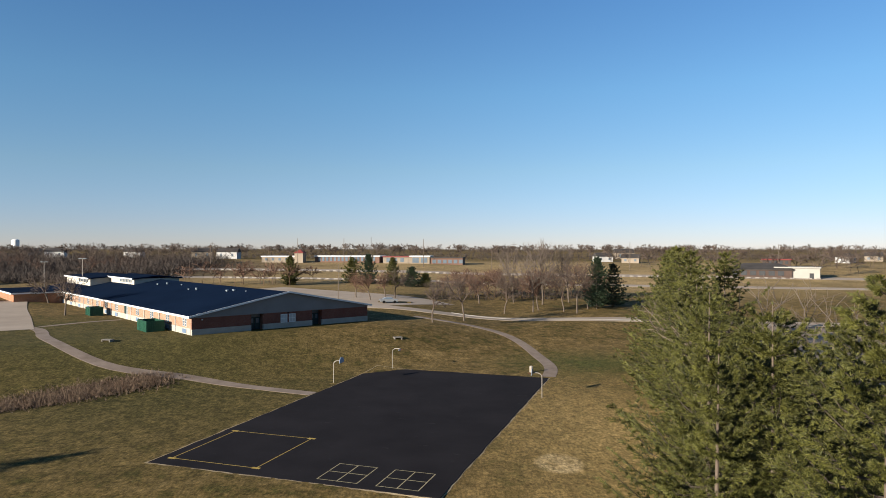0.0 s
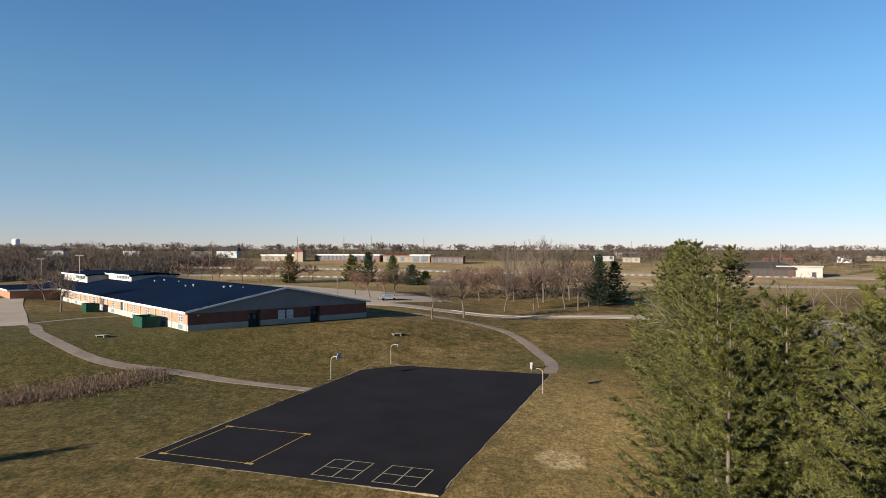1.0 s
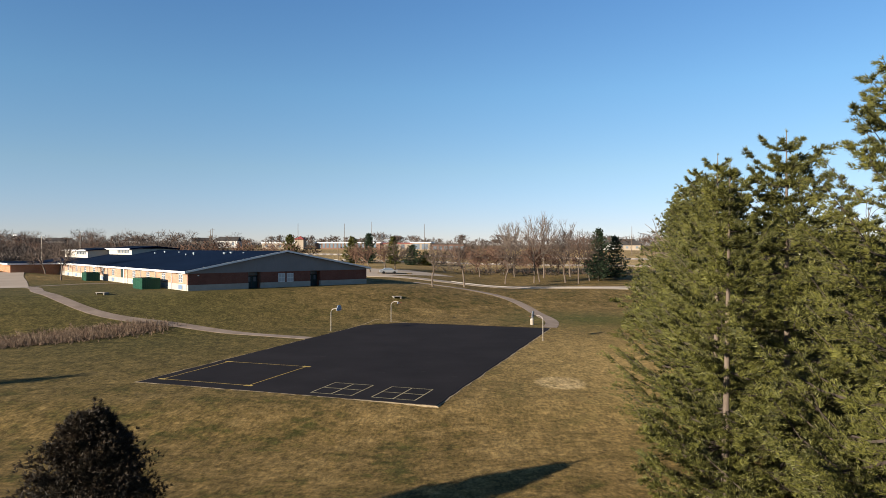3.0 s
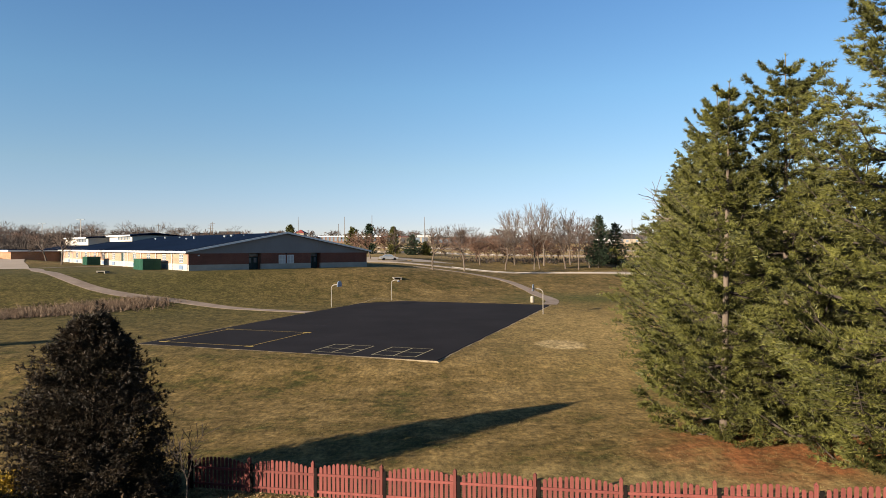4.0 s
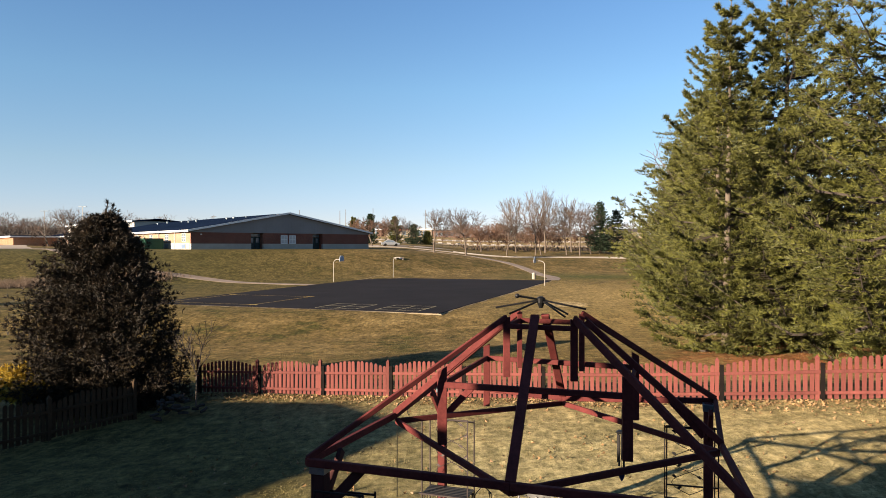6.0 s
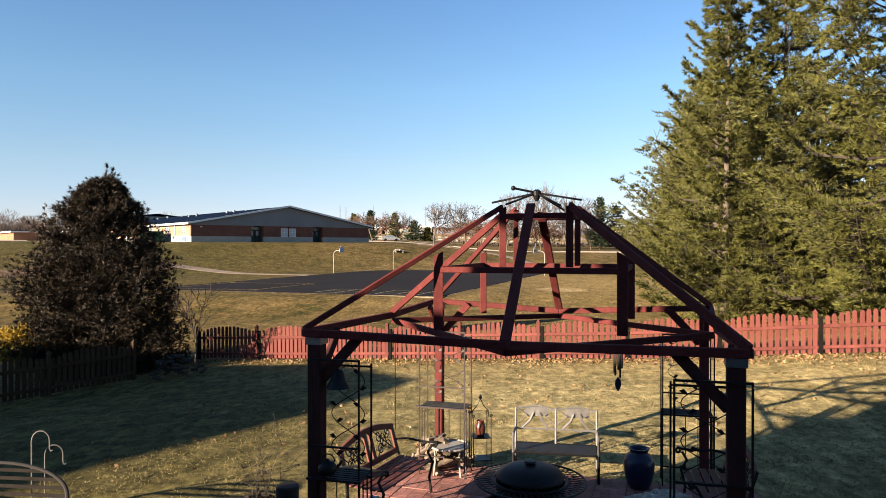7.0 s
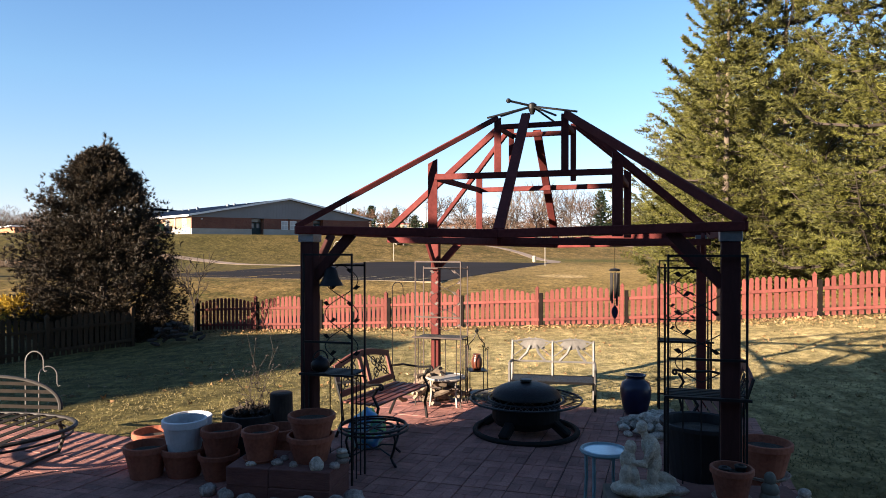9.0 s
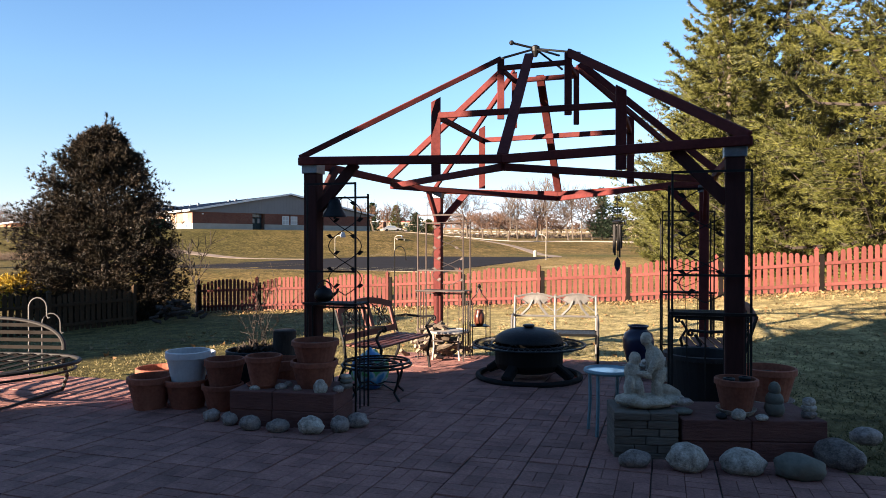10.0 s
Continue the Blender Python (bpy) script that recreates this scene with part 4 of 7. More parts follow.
    for q in range(6):
        b("clerestory_window", 5.94, 88.0 + q * 1.6, 5.2, 5.99, 89.1 + q * 1.6, 6.0, M["glass"])
    # low wing at the far end
    b("wing_wall", -11.0, 88.0, -0.6, -0.1, 112.0, 2.9, M["brick"])
    b("wing_roof", -11.6, 87.4, 2.9, 0.2, 112.6, 3.25, M["roof"])
    b("wing_fascia", -11.75, 87.25, 2.75, -11.603, 112.6, 3.1, M["white_trim"])
    b("wing_fascia", -11.6, 87.25, 2.75, -0.75, 87.397, 3.1, M["white_trim"])
    # vents on the roof
    for (u, v, h, r) in ((12.5, 30.0, 0.7, 0.25), (12.0, 33.0, 0.5, 0.2), (14.2, 52.0, 0.6, 0.25), (13.0, 55.0, 0.5, 0.25), (14.6, 44.0, 0.4, 0.2), (14.6, 16.5, 0.5, 0.32), (13.9, 18.0, 0.5, 0.32), (15.0, 12.0, 0.35, 0.15)):
        z = E_ + (A_ - E_) * u / (SW / 2)
        bm = bmesh.new()
        lathe(bm, [(r * 0.8, z - 0.2), (r * 0.8, z + h * 0.6), (r * 1.15, z + h * 0.62), (r * 1.1, z + h), (0.05, z + h + 0.08)], 12, Matrix.Translation((u, v, 0)), True, True)
        part("roof_vent", bm, M["galv"], s)


build_school()


def enclosure(u, v, lu, lv, h):
    """A green slatted screen round outdoor machinery."""
    e = empty("equipment_enclosure", SM @ Matrix.Translation((u, v, SB - 0.05)), "green metal equipment enclosure beside the school wall", "enclosure", "enclosures along the school")
    for x0, y0, x1, y1 in ((0, 0, lu, 0.08), (0, lv - 0.08, lu, lv), (0, 0.08, 0.08, lv - 0.08), (lu - 0.08, 0.08, lu, lv - 0.08)):
        bm = bmesh.new()
        box(bm, x0, y0, 0, x1, y1, h)
        screen = part("screen", bm, M["green_metal"], e)
        n = int(max(x1 - x0, y1 - y0) / 0.3)
        for q in range(n):
            bm = bmesh.new()
            if x1 - x0 > y1 - y0:
                box(bm, x0 + (q + 0.4) * 0.3, y0 - 0.03, 0.05, x0 + (q + 0.6) * 0.3, y0, h - 0.05)
            else:
                box(bm, x0 - 0.03, y0 + (q + 0.4) * 0.3, 0.05, x0, y0 + (q + 0.6) * 0.3, h - 0.05)
            part("rib", bm, M["green_metal"], screen)


enclosure(-4.2, 9.2, 3.0, 4.8, 1.9)
enclosure(-4.2, 44.6, 2.6, 3.6, 1.9)
enclosure(-20.0, 92.0, 3.4, 5.0, 2.3)


# ---- hoops and small things on the school grounds ----
def hoop(v, u, way, label, fan=True):
    """A bent steel pole carrying a backboard and ring; way: the ground direction it faces."""
    x, y = court_xy(v, u)
    h = empty("basketball_hoop", Matrix.Translation((x, y, zl(x, y) - 0.03)) @ Matrix.Rotation(math.atan2(way[1], way[0]), 4, "Z"), label, "basketball hoop", "hoops round the court")
    pts = [(0, 0, 0), (0, 0, 2.6)] + [(0.6 - 0.6 * math.cos(a), 0, 2.6 + 0.5 * math.sin(a)) for a in (0.4, 0.8, 1.2, 1.57)] + [(1.2, 0, 3.1)]
    bm = bmesh.new()
    tube(bm, pts, 0.045, 8)
    part("pole", bm, M["pole"], h)
    bm = bmesh.new()
    prof = [(-0.66, 0.0), (0.66, 0.0), (0.66, 0.35), (0.5, 0.62), (0.25, 0.78), (-0.25, 0.78), (-0.5, 0.62), (-0.66, 0.35)] if fan else [(-0.4, 0.0), (0.4, 0.0), (0.4, 0.2), (-0.4, 0.2)]
    f = [bm.verts.new((1.2, p, 2.85 + q)) for p, q in prof]
    k = [bm.verts.new((1.24, p, 2.85 + q)) for p, q in prof]
    bm.faces.new(f[::-1])
    bm.faces.new(k)
    for q in range(len(prof)):
        bm.faces.new((f[q], f[(q + 1) % len(prof)], k[(q + 1) % len(prof)], k[q]))
    part("backboard", bm, M["board"], h, "pale blue-white metal backboard")
    bm = bmesh.new()
    tube(bm, [(1.5 + 0.23 * math.cos(a), 0.23 * math.sin(a), 2.98) for a in np.linspace(0, 6.283, 17)[:-1]], 0.012, 6, True)
    part("ring", bm, M["red"], h)


M["pole"] = surface("pole_paint", (0.28, 0.25, 0.21), (0.4, 0.36, 0.31), 2, 20, 0.6, 0.2)
M["board"] = surface("board_paint", (0.3, 0.36, 0.45), (0.42, 0.48, 0.56), 2, 20, 0.4)
hoop(-14.3, 11.7, AX, "bent steel pole with a pale fan-shaped backboard beside the court")
hoop(14.6, 11.4, -AX, "bent steel pole with a fan-shaped backboard at the court's edge")
hoop(-10.7, 24.0, AX, "thin steel pole with a narrow worn board at the court's end", False)


M["drain"] = surface("old_concrete", (0.17, 0.15, 0.125), (0.26, 0.23, 0.19), 1, 12, 0.9)


def drain(x, y, rz):
    z = zl(x, y)
    d = empty("drain_inlet", pose(x, y, z - 0.05, 0, 0, rz), "raised concrete drain inlet box in the grass", "drain", "drains in the lawn")
    for x0, y0, x1, y1 in ((-0.7, -0.5, -0.55, 0.5), (0.55, -0.5, 0.7, 0.5), (-0.55, 0.35, 0.55, 0.5)):
        bm = bmesh.new()
        box(bm, x0, y0, -0.1, x1, y1, 0.27, None, 0.01)
        part("wall", bm, M["drain"], d)
    bm = bmesh.new()
    box(bm, -0.78, -0.58, 0.27, 0.78, 0.58, 0.36, None, 0.02)
    part("lid", bm, M["drain"], d)


drain(-8.0, 118.5, 20)
drain(-51.5, 103.0, -10)


def bin_post(x, y):
    z = zl(x, y)
    b = empty("waste_bin", pose(x, y, z - 0.03), "small pale waste bin beside the footpath", "bin")
    bm = bmesh.new()
    lathe(bm, [(0.24, 0), (0.27, 0.1), (0.28, 0.75), (0.26, 0.8)], 14)
    part("body", bm, M["concrete"], b)
    bm = bmesh.new()
    lathe(bm, [(0.29, 0.8), (0.27, 0.9), (0.12, 1.0), (0.02, 1.02)], 14)
    part("lid", bm, M["pole"], b)


bin_post(13.2, 100.3)


def reeds():
    """Dry brush in the ditch beside the path."""
    rs = np.random.RandomState(14)
    n = 5200
    t = rs.uniform(0, 1, n)
    x = -56 + 17.5 * t + rs.normal(0, 1.5, n)
    y = 71.5 + 19.0 * t + rs.normal(0, 1.3, n)
    c = np.stack([x, y, land(x, y)], 1)
    d = np.stack([rs.normal(0, 0.3, n), rs.normal(0, 0.3, n), np.ones(n)], 1)
    v, f = tufts(rs, c, d, 7, 0.55, 0.022, 0.5)
    ob = arrays("dry_reeds", v, f, M["reed"])
    tagged(ob, "brown dry reeds and brush along a ditch", "reeds", kind="stuff")


M["reed"] = foliage("dry_reeds", (0.12, 0.075, 0.048), (0.2, 0.135, 0.085), (0.28, 0.2, 0.13))
reeds()

# ---- trees round the school ----
BARE = "leafless tree with fine grey-brown twigs on the grass"
for q, (x, y, h, mat, kw) in enumerate((
        (-2.1, 135.6, 9.0, "twig", dict(clear=0.22)), (4.5, 144.0, 10.2, "twig", dict(clear=0.2, r0=0.2)),
        (15.0, 163.8, 10.5, "twig", dict(clear=0.10)), (22.5, 167.7, 15.0, "twig_pale", dict(clear=0.18)), (30.5, 169.2, 12.5, "twig", dict(clear=0.14)),
        (33.0, 165.2, 13.5, "twig", dict(clear=0.16)), (27.6, 186.0, 18.8, "twig_pale", dict(clear=0.14, r0=0.26, up=0.4, spread=0.55)), (36.0, 192.0, 16.8, "twig_pale", dict(clear=0.14, r0=0.24, up=0.4, spread=0.55)), (20.0, 190.0, 16.0, "twig_pale", dict(clear=0.2, r0=0.2, up=0.45, spread=0.5)),
        (-24.0, 185.2, 7.5, "twig_rust", dict(clear=0.18)), (-19.0, 176.0, 7.8, "twig_rust", dict(clear=0.2)), (-15.9, 185.2, 8.0, "twig_rust", dict(clear=0.2)),
        (-13.1, 183.0, 8.4, "twig", dict(clear=0.22)), (-78.8, 139.7, 8.6, "twig", dict(clear=0.22)), (-100.0, 170.0, 8.0, "twig", dict(clear=0.2)),
        (24.5, 172.0, 11.5, "twig_rust", dict(clear=0.12)), (38.0, 176.0, 13.0, "twig_rust", dict(clear=0.12)), (10.0, 186.0, 9.0, "twig_rust", dict(clear=0.1)))):
    bare_tree("bare_tree", x, y, h, 40 + q, M[mat], BARE if mat != "twig_rust" else "leafless tree with rusty brown twigs beyond the lawn", "bare trees round the school", fat=1.9, levels=4, **kw)
for q, (x, y, h) in enumerate(((29.4, 50.0, 15.6), (27.0, 60.0, 16.4), (44.0, 80.0, 15.0))):
    bare_tree("birch_tree", x, y, h, 80 + q, M["twig_pale"], "pale leafless birch behind the pines", "birches behind the pines", bark=M["birch_bark"], fat=0.4, levels=4, clear=0.42, up=0.22, spread=0.75, forks=2)
# sparse pine added out of view to shade the left lawn
pine("pine_tree", -62.0, 38.0, 11.5, 3.8, 95, M["pine"], "unseen pine added to cast shade on the left of the lawn", 0.2, n=5, width=0.04, length=0.35)
bare_tree("sapling", -8.0, 23.0, 2.9, 96, M["twig_dark"], "thin leafless sapling beside the cedar", fat=0.3, levels=3, clear=0.1, r0=0.03, up=0.5)
DARK = "dark green spruce on the grass beyond the drive"
for q, (x, y, h, r) in enumerate(((40.2, 175.4, 13.8, 4.0), (45.7, 180.0, 11.8, 4.6), (43.0, 186.0, 12.5, 4.0))):
    pine("spruce_tree", x, y, h, r * 0.95, 60 + q, M["spruce"], DARK, 0.26, n=8, length=0.38, width=0.055, group="spruces beyond the drive", skirt=0.08)
GREEN = "green juniper-like evergreen beside the car park"
for q, (x, y, h, r) in enumerate(((-33.5, 247.0, 9.6, 4.4), (-27.0, 244.0, 10.8, 3.8), (-17.8, 237.4, 9.6, 3.2), (-10.6, 229.7, 6.6, 3.6), (-53.7, 236.0, 10.0, 3.6), (-6.0, 231.0, 4.6, 2.6))):
    pine("evergreen_tree", x, y, h, r, 70 + q, M["spruce"] if q in (1, 3) else M["pine"], GREEN, 0.16, n=7, length=0.46, width=0.075, group="evergreens by the car park", skirt=0.05)


def woods(name, spots, seeds, mat, label, fat=0.07, lv=3):
    """A far wood of leafless trees, one sheet of twigs."""
    kinds = []
    for s in seeds:
        (a, b, ra, rb), (c, d, rc, rd) = bare_mesh(s, 1.0, levels=lv, clear=0.12, r0=0.02, forks=3, m=2)
        v0, f0 = bars(np.concatenate([a, c]), np.concatenate([b, d]), np.ones(len(a) + len(c)), np.ones(len(a) + len(c)), 3)
        mid = np.repeat(np.concatenate([a, c]), 6, 0).reshape(-1, 6, 3)
        mid[:, 3:] = np.concatenate([b, d])[:, None]
        kinds.append((mid.reshape(-1, 3), v0 - mid.reshape(-1, 3), f0))
    rs = np.random.RandomState(seeds[0])
    V, F, n = [], [], 0
    for x, y, h in spots:
        axis, off, f = kinds[rs.randint(len(kinds))]
        a = rs.uniform(0, 6.283)
        R = np.array(((math.cos(a), -math.sin(a), 0), (math.sin(a), math.cos(a), 0), (0, 0, 1)))
        w = rs.uniform(0.8, 1.2)
        v = (axis * np.array((h * w * 1.25, h * w * 1.25, h)) + off * fat) @ R.T + np.array((x, y, zl(x, y) - 0.2))
        V.append(v)
        F.append(f + n)
        n += len(v)
    ob = arrays(name, np.concatenate(V), np.concatenate(F), mat)
    return tagged(ob, label, "woods", kind="stuff")


def scatter(seed, n, x0, y0, x1, y1, deep, h0, h1):
    rs = np.random.RandomState(seed)
    t = rs.uniform(0, 1, n)
    return [(x0 + (x1 - x0) * a + rs.normal(0, 4), y0 + (y1 - y0) * a + rs.uniform(0, deep), rs.uniform(h0, h1)) for a in t]


woods("far_woods", scatter(1, 75, -330, 265, -115, 262, 120, 8, 13), (101, 102, 103), M["twig"], "brown leafless woods behind the school", 0.05)
woods("far_woods", scatter(2, 40, -300, 255, -112, 245, 60, 6, 11), (104, 105), M["twig_rust"], "rusty brown leafless woods behind the school", 0.05)
woods("far_woods", scatter(3, 115, -420, 470, 420, 440, 160, 7, 12), (106, 107, 108), M["twig"], "distant leafless trees along the skyline", 0.13)
woods("far_woods", scatter(4, 300, -1000, 800, 1000, 800, 200, 7, 12), (109, 110), M["twig"], "hazy leafless trees on the horizon", 0.3, 2)
woods("scrub", scatter(5, 60, 6, 196, 46, 196, 26, 4, 9), (111, 112), M["twig_rust"], "rusty leafless scrub along a creek", 0.05)
woods("scrub", scatter(6, 26, -95, 232, -45, 224, 22, 5, 9), (113, 114), M["twig_rust"], "rusty leafless scrub beyond the car park", 0.07)
woods("far_woods", scatter(7, 60, 90, 300, 330, 250, 90, 7, 12), (115, 116), M["twig"], "brown leafless trees across the highway", 0.1)


def brush(seed, n, x0, y0, x1, y1, deep, h, mat, label):
    """Fine upright twigs filling a far wood's lower storey."""
    rs = np.random.RandomState(seed)
    t = rs.uniform(0, 1, n)
    x = x0 + (x1 - x0) * t + rs.normal(0, 3, n)
    y = y0 + (y1 - y0) * t + rs.uniform(0, deep, n)
    up = h * 0.5 * rs.uniform(0, 1, n) ** 1.5
    c = np.stack([x, y, land(x, y) + up], 1)
    d = np.stack([rs.normal(0, 0.3, n), rs.normal(0, 0.3, n), np.ones(n)], 1)
    v, f = tufts(rs, c, d, 9, h * 0.48, 0.07, 0.75)
    ob = arrays("underwood", v, f, mat)
    return tagged(ob, label, "woods", kind="stuff")


brush(1, 8000, -330, 268, -118, 262, 120, 7.0, M["brush"], "dense grey-brown underwood behind the school")
brush(2, 2200, -220, 240, -112, 240, 40, 4.5, M["brush"], "grey-brown underwood behind the school")
brush(3, 4000, -430, 480, 430, 440, 120, 6.5, M["brush"], "dense brown trees along the skyline")
brush(4, 420, 5, 196, 48, 196, 26, 1.8, M["brush"], "brown underwood along a creek")
brush(5, 6000, -1100, 800, 1100, 800, 240, 10.0, M["brush"], "hazy trees on the horizon")

# ---- buildings along the highway ----
def shop(x, y, w, d, h, rz, wall, roof, label, windows=(), tower=None, hip=0.0):
    z = zl(x, y) - 0.3
    s = empty("shop_building", pose(x, y, z, 0, 0, rz), label, "building", "buildings along the highway")
    bm = bmesh.new()
    box(bm, -w / 2, 0, 0, w / 2, d, h)
    part("wall", bm, M[wall], s)
    bm = bmesh.new()
    box(bm, -w / 2 - 0.4, -0.4, h, w / 2 + 0.4, d + 0.4, h + 0.5)
    if hip:
        a = [bm.verts.new((sx * (w / 2 + 0.8), d / 2 + sy * (d / 2 + 0.8), h + 0.5)) for sx, sy in ((-1, -1), (1, -1), (1, 1), (-1, 1))]
        r = [bm.verts.new((sx * (w / 2 - d * 0.4), d / 2, h + 0.5 + hip)) for sx in (-1, 1)]
        for f in ((a[0], a[1], r[1], r[0]), (a[1], a[2], r[1]), (a[2], a[3], r[0], r[1]), (a[3], a[0], r[0]), (a[3], a[2], a[1], a[0])):
            bm.faces.new(f)
    part("roof", bm, M[roof], s)
    for (x0, x1, z0, z1, mat) in windows:
        bm = bmesh.new()
        box(bm, x0, -0.12, z0 + 0.3, x1, -0.004, z1 + 0.3)
        part("window", bm, M[mat], s)
    if tower:
        tx, tw, th, rm = tower
        bm = bmesh.new()
        box(bm, tx - tw / 2, -1.2, 0, tx + tw / 2, tw - 1.2, th)
        part("tower", bm, M[wall], s)
        bm = bmesh.new()
        c = [bm.verts.new((tx + sx * (tw / 2 + 0.6), tw / 2 - 1.2 + sy * (tw / 2 + 0.6), th)) for sx, sy in ((-1, -1), (1, -1), (1, 1), (-1, 1))]
        t = bm.verts.new((tx, tw / 2 - 1.2, th + 2.0))
        bm.faces.new(c[::-1])
        for q in range(4):
            bm.faces.new((c[q], c[(q + 1) % 4], t))
        part("tower_roof", bm, M[rm], s)


M["tan_wall"] = surface("tan_stucco", (0.22, 0.18, 0.135), (0.3, 0.245, 0.185), 0.1, 5, 0.9)
M["brown_wall"] = surface("brown_wall", (0.13, 0.075, 0.055), (0.19, 0.11, 0.08), 0.1, 5, 0.9)
M["red_roof"] = surface("red_roof", (0.17, 0.035, 0.03), (0.24, 0.055, 0.045), 0.1, 5, 0.7)
M["dull_red_roof"] = surface("dull_red_roof", (0.13, 0.022, 0.02), (0.19, 0.035, 0.03), 0.1, 5, 0.8)
M["pale_siding"] = surface("pale_siding", (0.42, 0.41, 0.39), (0.56, 0.545, 0.52), 0.2, 6, 0.8)
M["dark_roof"] = surface("dark_shingles", (0.03, 0.026, 0.024), (0.06, 0.052, 0.047), 0.2, 8, 0.9)
row = [(-17 + q * 2.3, -15.6 + q * 2.3, 0.8, 3.4, "glass") for q in range(15)]
shop(-94.0, 383.0, 20, 14, 3.6, -8, "tan_wall", "white_trim", "tan stucco shop with a red-capped corner tower", [(-8.0 + q * 4, -6.6 + q * 4, 1.2, 2.6, "glass") for q in range(4)], (12.5, 5.0, 5.8, "red_roof"))
shop(-55.0, 384.0, 38, 16, 3.7, -8, "brown_wall", "white_trim", "long low shop row with a dark glazed front", row)
shop(-26.0, 378.0, 16, 14, 3.8, -8, "tan_wall", "red_roof", "tan shop with a reddish parapet", [(-6 + q * 4, -4 + q * 4, 0.8, 3.0, "glass") for q in range(3)])
shop(-13.0, 376.0, 11, 12, 4.2, -8, "tan_wall", "white_trim", "pale stucco shop with dark openings", [(-4.2, -0.6, 0.5, 3.4, "glass"), (0.6, 4.2, 0.5, 3.4, "glass")])
shop(2.0, 374.0, 18, 12, 3.8, -8, "brown_wall", "dark_roof", "low brown shop with a glazed front", [(-8 + q * 3, -6 + q * 3, 0.6, 2.6, "glass") for q in range(6)])
M["umber_wall"] = surface("umber_wall", (0.05, 0.032, 0.025), (0.085, 0.055, 0.042), 0.1, 5, 0.9)
M["dark_pane"] = surface("unlit_shop_glass", (0.012, 0.013, 0.015), (0.025, 0.027, 0.03), 0.3, 5, 0.5)
M["pale_block"] = surface("pale_block_wall", (0.3, 0.285, 0.25), (0.38, 0.36, 0.32), 0.15, 5, 0.9)
shop(137.0, 290.0, 25, 14, 3.4, -28, "umber_wall", "dark_roof", "dark brown shop with a low hipped roof across the road", [(-11 + q * 3.6, -8.6 + q * 3.6, 0.8, 2.8, "dark_pane") for q in range(6)], hip=2.4)
shop(155.0, 312.0, 12, 10, 6.4, -28, "umber_wall", "dull_red_roof", "dark red upper storey of a shop", [(-5.4 + q * 2.3, -4.2 + q * 2.3, 4.3, 5.7, "dark_pane") for q in range(5)])
shop(150.0, 284.0, 17, 12, 4.6, -28, "pale_block", "pale_block", "plain pale block building across the road", [(4.6, 6.2, 0.0, 2.2, "dark_pane")])


def cottage(x, y, w, d, h, rz, wall, label):
    """A small house with a gabled roof."""
    z = zl(x, y) - 0.3
    s = empty("house", pose(x, y, z, 0, 0, rz), label, "house", "distant houses")
    bm = bmesh.new()
    box(bm, -w / 2, -d / 2, 0, w / 2, d / 2, h)
    part("wall", bm, M[wall], s)
    bm = bmesh.new()
    p = [(-w / 2 - 0.3, -d / 2 - 0.4, h), (w / 2 + 0.3, -d / 2 - 0.4, h), (w / 2 + 0.3, d / 2 + 0.4, h), (-w / 2 - 0.3, d / 2 + 0.4, h), (-w / 2 - 0.3, 0, h + d * 0.3), (w / 2 + 0.3, 0, h + d * 0.3)]
    v = [bm.verts.new(q) for q in p]
    for f in ((0, 1, 5, 4), (2, 3, 4, 5), (0, 4, 3), (1, 2, 5), (3, 2, 1, 0)):
        bm.faces.new([v[k] for k in f])
    part("roof", bm, M["dark_roof"], s)
    for q in (-0.28, 0.28):
        bm = bmesh.new()
        box(bm, w * q - 0.7, -d / 2 - 0.08, h * 0.4, w * q + 0.7, -d / 2 - 0.004, h * 0.8)
        part("window", bm, M["glass"], s)


for q, (x, y, w, d, h, rz, wall) in enumerate(((-150, 205, 16, 10, 3.6, 30, "pale_siding"), (-172, 226, 14, 10, 4.0, 60, "pale_siding"), (-300, 520, 14, 9, 5, 10, "pale_siding"), (-330, 540, 12, 9, 5, 40, "tan_wall"), (-230, 500, 12, 9, 5, 0, "pale_siding"), (-150, 470, 14, 10, 5, 0, "pale_siding"), (-180, 500, 14, 9, 5, 20, "tan_wall"), (100, 420, 10, 8, 3.6, 10, "pale_siding"), (112, 400, 10, 8, 3.2, -20, "tan_wall"), (240, 400, 10, 8, 3.8, 40, "pale_siding"), (276, 430, 10, 8, 3.6, -30, "tan_wall"), (140, 520, 14, 10, 5, 0, "tan_wall"))):
    cottage(x, y, w, d, h, rz, wall, "small pale house with a dark roof in the distance" if wall == "pale_siding" else "small tan house with a dark roof in the distance")


def water_tower():
    x, y = -765.0, 1200.0
    z = zl(x, y)
    t = empty("water_tower", pose(x, y, z - 1), "white cylindrical water tower on the horizon", "water tower")
    bm = bmesh.new()
    lathe(bm, [(5.5, 0), (6.0, 6), (6.2, 17.5), (5.8, 18.4), (3.5, 19.4), (0.3, 19.9)], 24, None, True, True)
    part("tank", bm, M["white_trim"], t, smooth=True)


water_tower()


